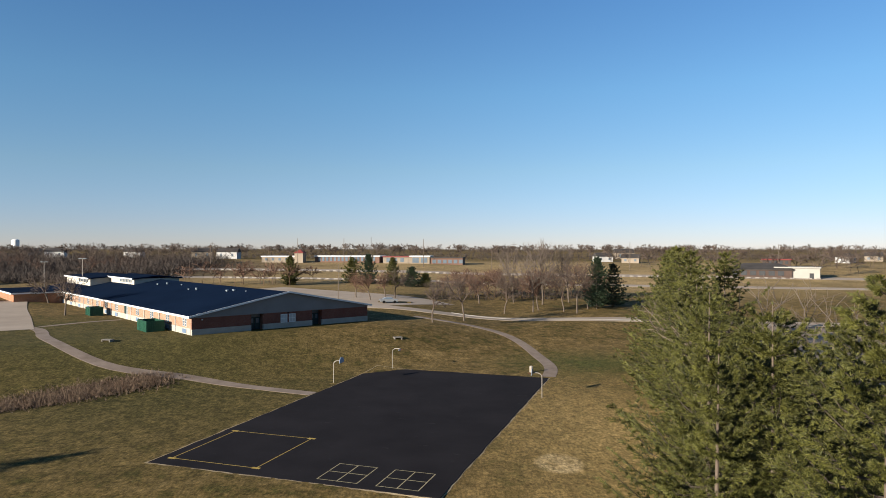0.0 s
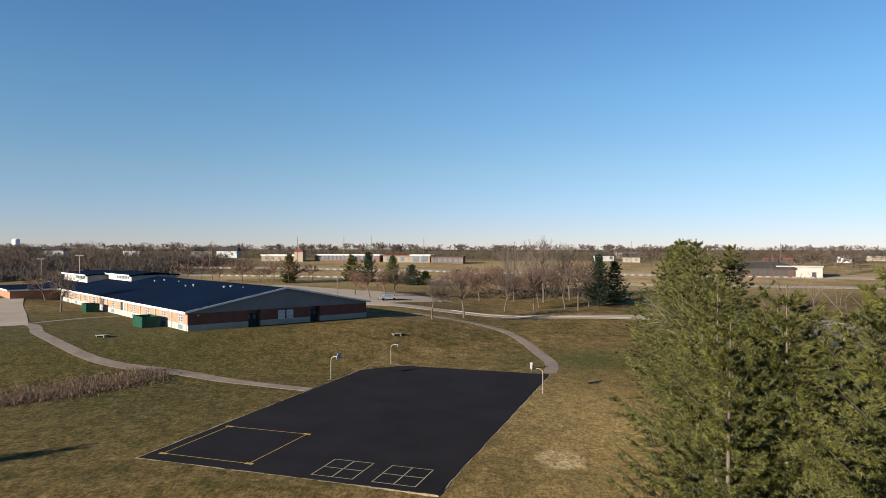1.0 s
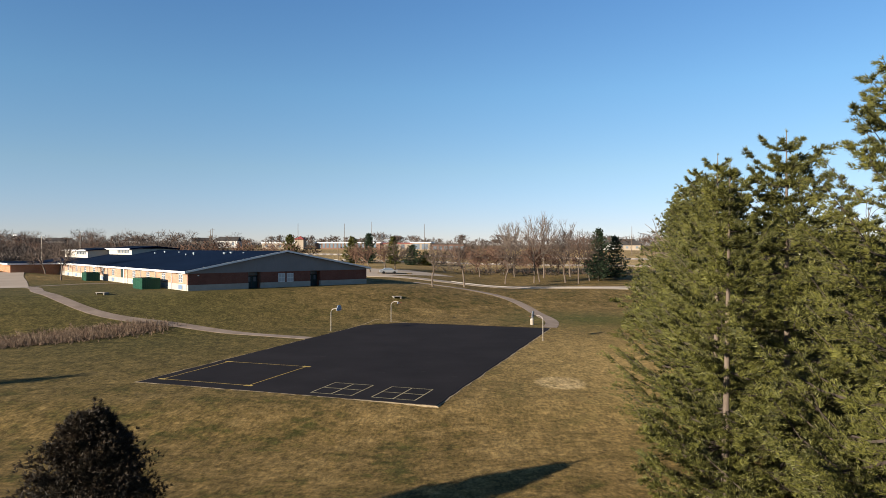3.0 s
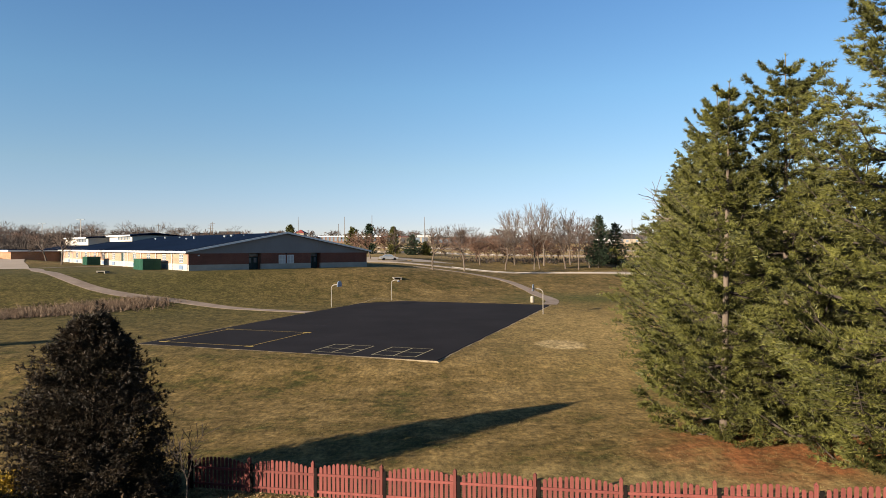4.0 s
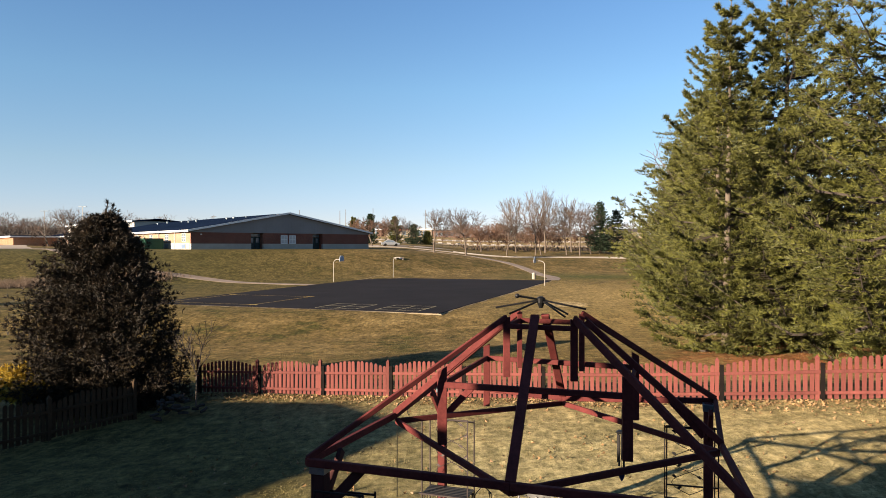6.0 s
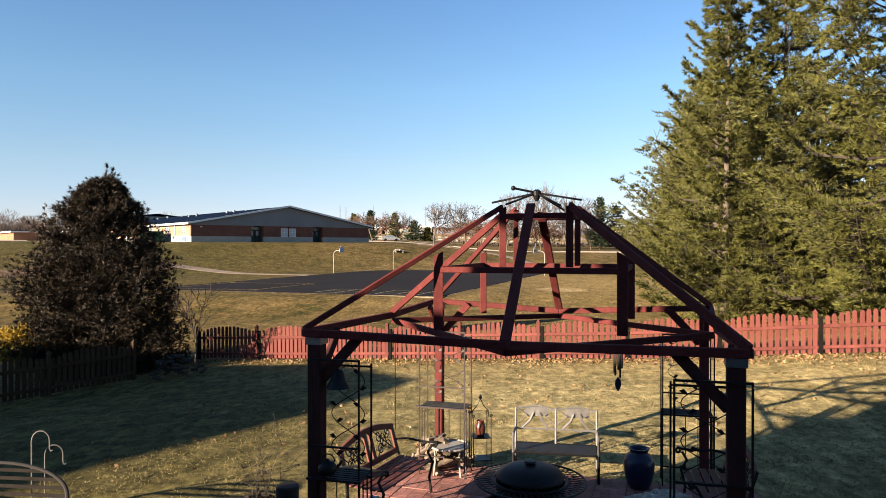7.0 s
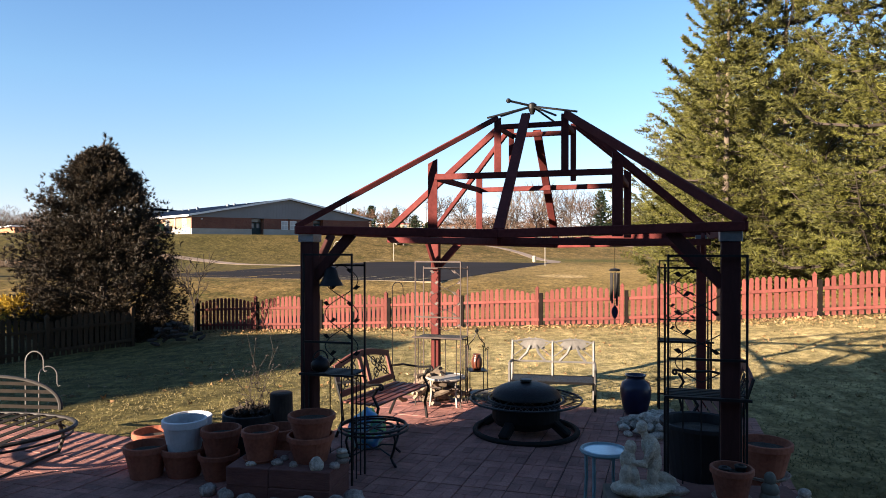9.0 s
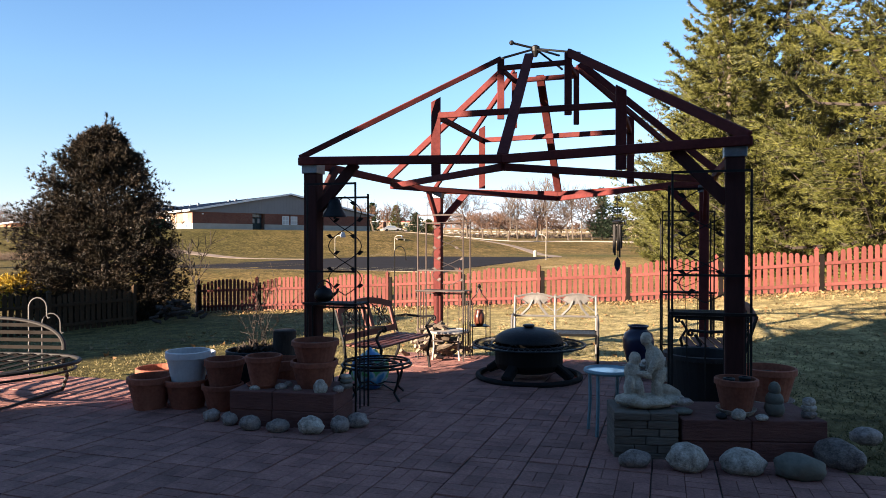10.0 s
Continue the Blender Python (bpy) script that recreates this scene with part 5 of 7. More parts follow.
def pole(x, y, h, label, arm=0.0, r=0.13, kind="utility_pole"):
    z = zl(x, y)
    p = empty(kind, pose(x, y, z - 0.1), label, "pole", "poles along the roads")
    bm = bmesh.new()
    tube(bm, [(0, 0, 0), (0, 0, h)], [r, r * 0.6], 7)
    part("shaft", bm, M["pole"] if kind == "street_lamp" else M["bark"], p)
    if arm:
        bm = bmesh.new()
        box(bm, -arm, -0.08, h - 1.0, arm, 0.08, h - 0.84)
        part("crossarm", bm, M["bark"], p)
    if kind == "street_lamp":
        for sx in (-1, 1):
            bm = bmesh.new()
            box(bm, sx * 0.1, -0.2, h - 0.05, sx * 1.1, 0.2, h + 0.12, None, 0.03)
            part("lamp_head", bm, M["galv"], p)


for x, y, h in ((-78, 360, 14.5), (-52, 352, 14.5), (-37.5, 350, 15.5), (-10, 345, 14.5), (-128, 372, 12), (36, 340, 13.5), (92, 330, 14), (-122, 352, 11), (-140, 330, 11), (-104, 300, 10), (150, 300, 14), (24, 330, 10)):
    pole(x, y, h, "tall thin utility pole along the highway", 1.3 if h < 14 else 0.0, 0.17)
pole(-28.0, 180.0, 9.5, "dark slim lamp post in the car park", 0, 0.1)
for x, y, h in ((-113.0, 190.0, 10.5), (-100.0, 186.0, 11.5)):
    pole(x, y, h, "grey floodlight pole beside the school", 0, 0.12, "street_lamp")


def rail_line(pts, label):
    """A highway barrier: pale blocks in a row over a thin rail."""
    P = np.array(pts, float)
    seg = np.linalg.norm(np.diff(P, axis=0), axis=1)
    s = np.concatenate([[0], np.cumsum(seg)])
    bm = bmesh.new()
    t = 0.0
    while t < s[-1] - 4:
        p = np.array([np.interp(t, s, P[:, k]) for k in (0, 1)])
        q = np.array([np.interp(t + 1.6, s, P[:, k]) for k in (0, 1)])
        stick(bm, (*p, zl(*p) + 0.55), (*q, zl(*q) + 0.5), 0.12, 0.38, 0.0)
        t += 3.4
    ob = put("guard_rail", bm, M["kerb"])
    tagged(ob, label, "guard rail", kind="stuff")


rail_line([(-260, 333), (-90, 314), (0, 302), (90, 288), (160, 276)], "row of white barrier blocks along the highway")
rail_line([(-90, 271), (0, 257), (40, 251)], "row of white barrier blocks along the slip road")


def car(x, y, rz, mat, label):
    z = zl(x, y) + 0.05
    c = empty("car", pose(x, y, z, 0, 0, rz), label, "car", "parked cars")
    bm = bmesh.new()
    prof = [(-2.2, 0.35), (2.2, 0.35), (2.25, 0.75), (1.3, 0.92), (0.6, 1.42), (-0.9, 1.45), (-1.7, 0.98), (-2.25, 0.9)]
    a = [bm.verts.new((p, -0.88 + (0.16 if q > 1.2 else 0), q)) for p, q in prof]
    b = [bm.verts.new((p, 0.88 - (0.16 if q > 1.2 else 0), q)) for p, q in prof]
    bm.faces.new(a)
    bm.faces.new(b[::-1])
    for k in range(8):
        bm.faces.new((a[k], b[k], b[(k + 1) % 8], a[(k + 1) % 8]))
    bmesh.ops.recalc_face_normals(bm, faces=bm.faces)
    part("body", bm, mat, c)
    for sy in (-1, 1):
        bm = bmesh.new()
        p = [(1.15, 0.95), (0.55, 1.36), (-0.85, 1.38), (-1.5, 1.0)]
        f = [bm.verts.new((u, sy * (0.89 - (0.14 if w > 1.2 else 0)), w)) for u, w in p]
        bm.faces.new(f if sy < 0 else f[::-1])
        part("side_window", bm, M["glass"], c)
        for sx in (-1.35, 1.35):
            bm = bmesh.new()
            lathe(bm, [(0.2, -0.1), (0.33, -0.1), (0.33, 0.1), (0.2, 0.1)], 16, pose(sx, sy * 0.84, 0.33, 90), True, True)
            part("wheel", bm, M["iron"], c)


M["silver_car"] = surface("silver_paint", (0.32, 0.33, 0.34), (0.4, 0.41, 0.42), 0.5, 10, 0.3, 0.5, 0.5)
M["white_car"] = surface("white_paint", (0.6, 0.6, 0.6), (0.7, 0.7, 0.7), 0.5, 10, 0.3, 0, 0.5)
car(-13.6, 168.5, 12, M["silver_car"], "silver saloon parked beside a planted island")
car(66.0, 132.0, 60, M["white_car"], "white car parked on the lot behind the pines")
tagged(strip("parking_lot", [(40, 70), (62, 112), (84, 154)], 24.0, M["path"], 0.05), "grey asphalt car park behind the pines", "car park", kind="structure")
tagged(strip("kerb", [(2.0, 156), (8, 154.2), (20, 153.4), (45, 153.4), (90, 155)], 0.5, M["kerb"], 0.16), "pale concrete kerb beside the drive", "kerb", kind="structure")
tagged(strip("traffic_island", [(-16.5, 171.5), (-8.0, 171.0)], 2.6, M["lawn"], 0.16), "small grassed island in the car park", "island", kind="structure")


# ---- the houses behind, out of view, shaped for the shade they cast on the yard ----
M["vinyl"] = surface("beige_siding", (0.26, 0.22, 0.18), (0.34, 0.29, 0.24), 0.4, 12, 0.8)


def big_house(m, w, d, eave, ridge, label, along=True):
    h = empty("house", m, label, "house")
    bm = bmesh.new()
    box(bm, 0, -d, -0.5, w, 0, eave)
    part("wall", bm, M["vinyl"], h)
    bm = bmesh.new()
    o = 0.35
    if along:
        p = [(-o, o, eave), (w + o, o, eave), (w + o, -d - o, eave), (-o, -d - o, eave), (-o, -d / 2, ridge), (w + o, -d / 2, ridge)]
        fs = ((0, 1, 5, 4), (2, 3, 4, 5), (3, 0, 4), (1, 2, 5), (3, 2, 1, 0))
    else:
        p = [(-o, o, eave), (w + o, o, eave), (w + o, -d - o, eave), (-o, -d - o, eave), (w / 2, o, ridge), (w / 2, -d - o, ridge)]
        fs = ((0, 1, 4), (1, 2, 5, 4), (2, 3, 5), (3, 0, 4, 5), (3, 2, 1, 0))
    v = [bm.verts.new(q) for q in p]
    for f in fs:
        bm.faces.new([v[k] for k in f])
    bmesh.ops.recalc_face_normals(bm, faces=bm.faces)
    part("roof", bm, M["dark_roof"], h)


ANG = math.degrees(math.atan2(AX[1], AX[0]))
C0 = np.array((-9.2, 0.75))
big_house(pose(C0[0], C0[1], 0.1, 0, 0, ANG), 22.0, 10.0, 7.0, 9.6, "tan two-storey house behind the patio")
# slim unseen block added to keep sun off the front left gazebo post
p = C0 - 0.62 * AX
big_house(pose(p[0], p[1], 0.1, 0, 0, ANG), 0.62, 3.0, 5.7, 6.3, "narrow unseen tan block added at the house corner to shade the gazebo")
# low unseen block, set and sized for the shade edge on the patio
p = np.array((-13.15, 0.25))
big_house(pose(p[0], p[1], 0.1, 0, 0, ANG), 3.55, 4.84, 2.5, 5.55, "low unseen tan block added beside the house to shade the patio")
NX, NY = np.array((0.989, -0.145)), np.array((0.145, 0.989))
p = np.array((-22.57, 2.10)) - NX * 14.35 + NY * 5.85
big_house(pose(p[0], p[1], -0.5, 0, 0, -8.34), 14.0, 11.7, 6.42, 7.86, "neighbouring tan house with a low gabled roof")


# ---- patio ----


def paver():
    n = Nodes("brick_red_paver", 0.85, 0, 0.25)
    oi = n.node("ShaderNodeObjectInfo")
    g = n.node("ShaderNodeNewGeometry")
    c = n.ramp(n.noise(2.2, 5, 0.65), [(0.3, (0.25, 0.106, 0.086)), (0.7, (0.385, 0.176, 0.142))])
    r = n.maths("ADD", n.maths("MULTIPLY", n.maths("ADD", oi.outputs["Random"], g.outputs["Random Per Island"]), 0.28), 0.72)
    c = n.mix(1.0, c, r, "MULTIPLY")
    fine = n.noise(45, 5, 0.7)
    c = n.mix(0.6, c, n.ramp(fine, [(0.32, (0.55, 0.55, 0.55)), (0.68, (1.4, 1.4, 1.4))]), "MULTIPLY")
    c = n.mix(0.55, c, n.ramp(n.noise(1.3, 6, 0.7, None, "Generated"), [(0.35, (0.62, 0.6, 0.6)), (0.6, (1.15, 1.15, 1.15))]), "MULTIPLY")
    return n.done(c, fine, 0.7, 0.005)


M["paver"] = paver()
M["joint"] = surface("sandy_joint", (0.05, 0.035, 0.03), (0.09, 0.066, 0.055), 4, 50, 0.95)
M["terracotta"] = surface("terracotta", (0.23, 0.064, 0.037), (0.39, 0.128, 0.076), 5, 40, 0.9, vary=0.2)
M["soil"] = surface("dark_soil", (0.022, 0.016, 0.012), (0.055, 0.042, 0.03), 12, 60, 0.95, bump=0.8, dist=0.01)
M["white_plastic"] = surface("white_plastic", (0.5, 0.51, 0.53), (0.64, 0.645, 0.65), 6, 50, 0.45)
M["black_plastic"] = surface("black_plastic", (0.008, 0.008, 0.009), (0.016, 0.016, 0.016), 6, 50, 0.65)
M["stone"] = surface("river_stone", (0.1, 0.074, 0.061), (0.47, 0.385, 0.33), 11, 70, 0.9, bump=0.9, dist=0.012, vary=0.35)
M["stone_green"] = surface("green_grey_stone", (0.1, 0.098, 0.078), (0.2, 0.19, 0.15), 6, 35, 0.8)
M["pale_rock"] = surface("pale_lime_rock", (0.19, 0.155, 0.12), (0.74, 0.65, 0.54), 12, 60, 0.9, bump=1.0, dist=0.014, vary=0.2)
M["edging"] = surface("red_retaining_block", (0.12, 0.046, 0.038), (0.215, 0.085, 0.067), 3, 30, 0.95, bump=0.7, dist=0.02, stretch=(0.3, 0.3, 2))
M["grey_block"] = surface("grey_retaining_block", (0.095, 0.075, 0.059), (0.225, 0.18, 0.142), 3, 30, 0.95, bump=0.7, dist=0.02, stretch=(0.3, 0.3, 2))
M["bench_grey"] = surface("grey_cast_metal", (0.10, 0.094, 0.086), (0.19, 0.178, 0.165), 6, 40, 0.6, 0.3)
M["bench_wood"] = surface("dark_red_slat", (0.115, 0.035, 0.026), (0.2, 0.066, 0.046), 3, 30, 0.6, stretch=(0.2, 1, 1))
M["cobalt"] = surface("cobalt_glaze", (0.007, 0.01, 0.034), (0.012, 0.018, 0.06), 3, 20, 0.3, 0, 0.35)
M["statue"] = surface("cast_stone", (0.36, 0.30, 0.225), (0.78, 0.68, 0.53), 14, 70, 0.9, bump=1.0, dist=0.02)
M["aqua"] = surface("aqua_paint", (0.12, 0.24, 0.27), (0.2, 0.34, 0.38), 5, 40, 0.5)
M["aqua_glass"] = surface("frosted_aqua_top", (0.3, 0.46, 0.52), (0.42, 0.58, 0.63), 3, 30, 0.12, 0, 0.7)
M["bronze"] = surface("brown_bronze", (0.015, 0.013, 0.011), (0.03, 0.025, 0.022), 5, 40, 0.6, 0.2)
M["strap"] = surface("taupe_strap", (0.013, 0.011, 0.009), (0.026, 0.021, 0.018), 4, 60, 0.95, 0, 0.1)
M["wood_log"] = surface("split_logs", (0.12, 0.085, 0.06), (0.26, 0.2, 0.145), 5, 30, 0.9, vary=0.25)
M["yellow_leaf"] = foliage("yellow_leaves", (0.35, 0.22, 0.02), (0.5, 0.35, 0.04), (0.6, 0.45, 0.08))

M["dark_twig"] = surface("dark_dry_wood", (0.022, 0.016, 0.013), (0.06, 0.045, 0.036), 4, 40, 0.9, bump=0.5, dist=0.01, stretch=(1, 1, 0.3))
SLOPE = 0.025


def pz(x, y):
    """The patio's height: it falls gently away from the house."""
    return 0.24 - SLOPE * (y - 5.5)


def spot_on(x, y, rz=0.0, lift=0.0):
    return pose(x, y, pz(x, y) + lift, 0, 0, rz)


PM = Matrix.Translation((1.26, 8.6, 0)) @ Matrix.Rotation(radians(-18), 4, "Z")


def on_patio(a, b):
    """Inside the paved outline, in the patio's own axes."""
    if b > 2.05 or a < -8.5 or a > 6.5 or b < -8.0:
        return False
    if a < -2.35 and b > (-0.9 if a > -3.3 else -1.18):
        return False
    if a > 2.35 and b > -2.55:
        return False
    return True


def build_patio():
    S = 0.405
    bm = bmesh.new()
    cells = []
    for i in range(-22, 18):
        for j in range(-20, 7):
            a, b = (i + 0.5) * S, (j + 0.5) * S
            if on_patio(a, b):
                cells.append((a, b))
    # bed of sandy mortar under the slabs
    for a, b in cells:
        q = [PM @ Vector((a + sx * S / 2, b + sy * S / 2, 0)) for sx, sy in ((-1, -1), (1, -1), (1, 1), (-1, 1))]
        quad_sheet(bm, [(v.x, v.y, pz(v.x, v.y) - 0.013) for v in q])
    bmesh.ops.remove_doubles(bm, verts=bm.verts, dist=0.001)
    out = bmesh.ops.extrude_face_region(bm, geom=bm.faces[:])
    bmesh.ops.translate(bm, vec=(0, 0, -0.22), verts=[v for v in out["geom"] if isinstance(v, bmesh.types.BMVert)])
    bmesh.ops.recalc_face_normals(bm, faces=bm.faces)
    bed = put("patio", bm, M["joint"])
    tagged(bed, "brick-red paved patio with dark sandy joints", "patio", kind="structure")
    # a slab cast with the print of eight bricks in a basket weave
    g, c = 0.0035, 0.0026
    H = S / 4

    def slab(k):
        rnd = random.Random(k)
        v, f = [], []
        for qx in (0, 1):
            for qy in (0, 1):
                for half in (0, 1):
                    x0, y0, x1, y1 = -S / 2 + qx * 2 * H, -S / 2 + qy * 2 * H, -S / 2 + (qx + 1) * 2 * H, -S / 2 + (qy + 1) * 2 * H
                    if (qx + qy + k) % 2:
                        x0, x1 = x0 + half * H, x0 + (half + 1) * H
                    else:
                        y0, y1 = y0 + half * H, y0 + (half + 1) * H
                    lo, hi, n = -0.009, rnd.uniform(-0.0015, 0.0015), len(v)
                    gx0, gx1 = (g if x0 < -S / 2 + 0.01 else 0.0), (g if x1 > S / 2 - 0.01 else 0.0)
                    gy0, gy1 = (g if y0 < -S / 2 + 0.01 else 0.0), (g if y1 > S / 2 - 0.01 else 0.0)
                    X0, X1, Y0, Y1 = x0 + gx0, x1 - gx1, y0 + gy0, y1 - gy1
                    v += [(X0, Y0, lo), (X1, Y0, lo), (X1, Y1, lo), (X0, Y1, lo)]
                    v += [(X0 + c, Y0 + c, hi), (X1 - c, Y0 + c, hi), (X1 - c, Y1 - c, hi), (X0 + c, Y1 - c, hi)]
                    f += [[n + 4, n + 5, n + 6, n + 7]] + [[n + q, n + (q + 1) % 4, n + 4 + (q + 1) % 4, n + 4 + q] for q in range(4)]
        return np.array(v), np.array(f)

    kinds = [slab(k) for k in range(4)]
    meshes = []
    for v, f in kinds:
        me = bpy.data.meshes.new("paver")
        me.from_pydata(v.tolist(), [], f.tolist())
        me.materials.append(M["paver"])
        meshes.append(me)
    tilt = Matrix.Rotation(math.atan(-SLOPE), 4, "X")
    rnd = random.Random(9)
    near = sorted(cells, key=lambda c: abs(c[0] - 0.2) * 0.8 + abs(c[1] + 1.2))
    V, F, n = [], [], 0
    for k, (a, b) in enumerate(near):
        w = PM @ Vector((a, b, 0))
        m = Matrix.Translation((w.x, w.y, pz(w.x, w.y) + rnd.uniform(-0.004, 0.004))) @ tilt @ Matrix.Rotation(rnd.gauss(0, 0.006), 4, "X") @ Matrix.Rotation(radians(-18) + rnd.choice((0, 1, 2, 3)) * math.pi / 2 + rnd.gauss(0, 0.006), 4, "Z")
        q = rnd.randrange(4)
        if k < 300:
            ob = new("paver", meshes[q])
            ob.parent = bed
            ob.matrix_world = m
        else:
            v, f = kinds[q]
            mm = np.array(m)
            V.append(v @ mm[:3, :3].T + mm[:3, 3])
            F.append(f + n)
            n += len(v)
    tagged(arrays("pavers", np.concatenate(V), np.concatenate(F), M["paver"], bed), "brick-red pavers", kind="stuff")


# ---- pots and planters ----
def pot(x, y, top_r, h, mat="terracotta", base=None, soil=0.8, label="weathered terracotta flower pot filled with dry soil", saucer=False, rz=0):
    z = pz(x, y) if base is None else base
    p = empty("flower_pot", pose(x, y, z, 0, 0, rz), label, "pot", "pots on the patio")
    r0 = top_r * 0.68
    lift = 0.025 if saucer else 0.0
    bm = bmesh.new()
    rim = h * 0.2
    lathe(bm, [(r0, lift), (top_r * 0.93, h - rim + lift), (top_r, h - rim + lift + 0.004), (top_r, h + lift - 0.006), (top_r - 0.006, h + lift), (top_r - 0.02, h + lift), (top_r - 0.024, h - rim + lift), (top_r * 0.82, h * 0.62 + lift)], 28)
    part("body", bm, M[mat], p, smooth=False)
    bm = bmesh.new()
    lathe(bm, [(top_r * 0.80 + 0.09 * top_r * soil, h * soil + lift - 0.01), (top_r * 0.4, h * soil + lift + 0.012), (0.01, h * soil + lift)], 20, None, False, True)
    part("soil", bm, M["soil"], p, "dark dry soil")
    if saucer:
        bm = bmesh.new()
        lathe(bm, [(r0 * 1.1, 0), (r0 * 1.35, 0.035), (r0 * 1.32, 0.038), (r0 * 1.05, 0.012), (0.01, 0.012)], 28, None, True, True)
        part("saucer", bm, M["pale_rock"] if base is not None and x > 0 else M[mat], p)
    return p


def stone(x, y, rx, ry, rz_, seed, mat="stone", base=None, turn=0.0, label="rounded grey river stone on the patio", group="stones edging the patio", rough=0.12):
    z = pz(x, y) if base is None else base
    rs = random.Random(seed)
    off = Vector((rs.uniform(-50, 50), rs.uniform(-50, 50), rs.uniform(-50, 50)))
    bm = bmesh.new()
    bmesh.ops.create_icosphere(bm, subdivisions=3, radius=1.0)
    for v in bm.verts:
        d = v.co.normalized()
        k = 1 + rough * noise.noise(d * 1.4 + off) + rough * 0.6 * noise.noise(d * 3.2 + off)
        v.co = Vector((d.x * rx, d.y * ry, d.z * rz_)) * k
        if v.co.z < -rz_ * 0.72:
            v.co.z = -rz_ * 0.72
    ob = put("stone", bm, M[mat], smooth=True)
    ob.matrix_world = pose(x, y, z + rz_ * 0.70, 0, 0, turn)
    return tagged(ob, label, "stone", group)


def planter(name, x, y, rz, w, d, blocks, h, mats, label):
    """A low retaining wall of rough blocks filled with earth."""
    p = empty(name, spot_on(x, y, rz), label, "planter")
    rows = len(blocks)
    for r, cuts in enumerate(blocks):
        z0 = -0.02 + r * h / rows
        for k in range(len(cuts) - 1):
            bm = bmesh.new()
            box(bm, cuts[k] + 0.002, -0.006 * ((k + r) % 2), z0 + (0.002 if r else 0), cuts[k + 1] - 0.002, d, z0 + h / rows, None, 0.006)
            part("block", bm, M[mats[k % len(mats)] if isinstance(mats, tuple) else mats], p)
    return p


# ---- iron and wooden furniture ----
def scroll(cx, cz, r, turns=1.4, n=20, start=0.0, sense=1):
    return [(cx + r * (1 - 0.75 * q / n) * math.cos(start + sense * turns * 6.283 * q / n), 0, cz + r * (1 - 0.75 * q / n) * math.sin(start + sense * turns * 6.283 * q / n)) for q in range(n + 1)]


def sweep(bm, pts, w, h):
    """A flat bar bent through the points, w half-thick across and h half-high."""
    rings = []
    for p in pts:
        rings.append([bm.verts.new((p[0], p[1] + a * w, p[2] + b * h)) for a, b in ((-1, -1), (1, -1), (1, 1), (-1, 1))])
    for a, b in zip(rings, rings[1:]):
        for k in range(4):
            bm.faces.new((a[k], a[(k + 1) % 4], b[(k + 1) % 4], b[k]))
    bm.faces.new(rings[0][::-1])
    bm.faces.new(rings[-1])


def red_bench(x, y, rz):
    """A slatted bench with cast-iron arms and two scrollwork panels in its back."""
    b = empty("garden_bench", spot_on(x, y, rz), "dark red wooden garden bench with black cast-iron scrollwork back", "bench")
    L, top, seat = 0.62, 0.86, 0.42

    def back(px, pz_):
        """A point of the raked back."""
        return (px, 0.22 + (pz_ - seat) * 0.28, pz_)

    for q in range(5):
        bm = bmesh.new()
        stick(bm, (-L, -0.22 + q * 0.1, seat), (L, -0.22 + q * 0.1, seat), 0.075, 0.022, 0.004)
        part("slat", bm, M["bench_wood"], b)
    for za in (0.50,):
        bm = bmesh.new()
        stick(bm, back(-L, za), back(L, za), 0.03, 0.075, 0.005)
        part("back_rail", bm, M["bench_wood"], b)
    bm = bmesh.new()
    pts = [back(-L + 2 * L * q / 12, top - 0.07 + 0.09 * math.sin(math.pi * q / 12)) for q in range(13)]
    sweep(bm, pts, 0.015, 0.0375)
    part("top_rail", bm, M["bench_wood"], b)
    for px in (-L + 0.03, -0.06, 0.06, L - 0.03):
        bm = bmesh.new()
        stick(bm, back(px, 0.50), back(px, top - 0.03 + (0.05 if abs(px) < 0.2 else 0)), 0.07, 0.025, 0.004, (0, 1, 0))
        part("stile", bm, M["bench_wood"], b)
    for c in (-0.34, 0.34):
        bm = bmesh.new()
        for dx, dz, r, st, sn in ((-0.1, 0.60, 0.075, 0, 1), (0.1, 0.60, 0.075, 3.14, -1), (-0.1, 0.76, 0.075, 0, -1), (0.1, 0.76, 0.075, 3.14, 1), (0, 0.68, 0.09, 1.57, 1)):
            tube(bm, [back(p[0], p[2]) for p in scroll(c + dx, dz, r, 1.3, 16, st, sn)], 0.008, 5)
        tube(bm, [back(c - 0.2, 0.53), back(c + 0.2, 0.84)], 0.007, 5)
        tube(bm, [back(c + 0.2, 0.53), back(c - 0.2, 0.84)], 0.007, 5)
        part("scroll_panel", bm, M["iron"], b, "black cast-iron scrollwork")
    for sx in (-1, 1):
        X = sx * L
        bm = bmesh.new()
        tube(bm, [(X, -0.25, 0.0), (X, -0.22, 0.2), (X, -0.27, 0.4), (X, -0.2, 0.52), (X, -0.26, 0.62)], 0.018, 6)
        part("front_leg", bm, M["iron"], b)
        bm = bmesh.new()
        tube(bm, [(X, 0.3, 0.0), (X, 0.2, 0.22), (X, 0.22, seat), (X, 0.34, top - 0.04)], 0.018, 6)
        part("back_leg", bm, M["iron"], b)
        bm = bmesh.new()
        tube(bm, [(X, 0.27, 0.63), (X, 0.1, 0.66), (X, -0.15, 0.645), (X, -0.3, 0.66)] + [(X, -0.3 + p[0], 0.63 + p[2]) for p in scroll(0, 0, 0.035, 1.0, 8, 1.57)], 0.016, 6)
        part("armrest", bm, M["iron"], b)
    return b


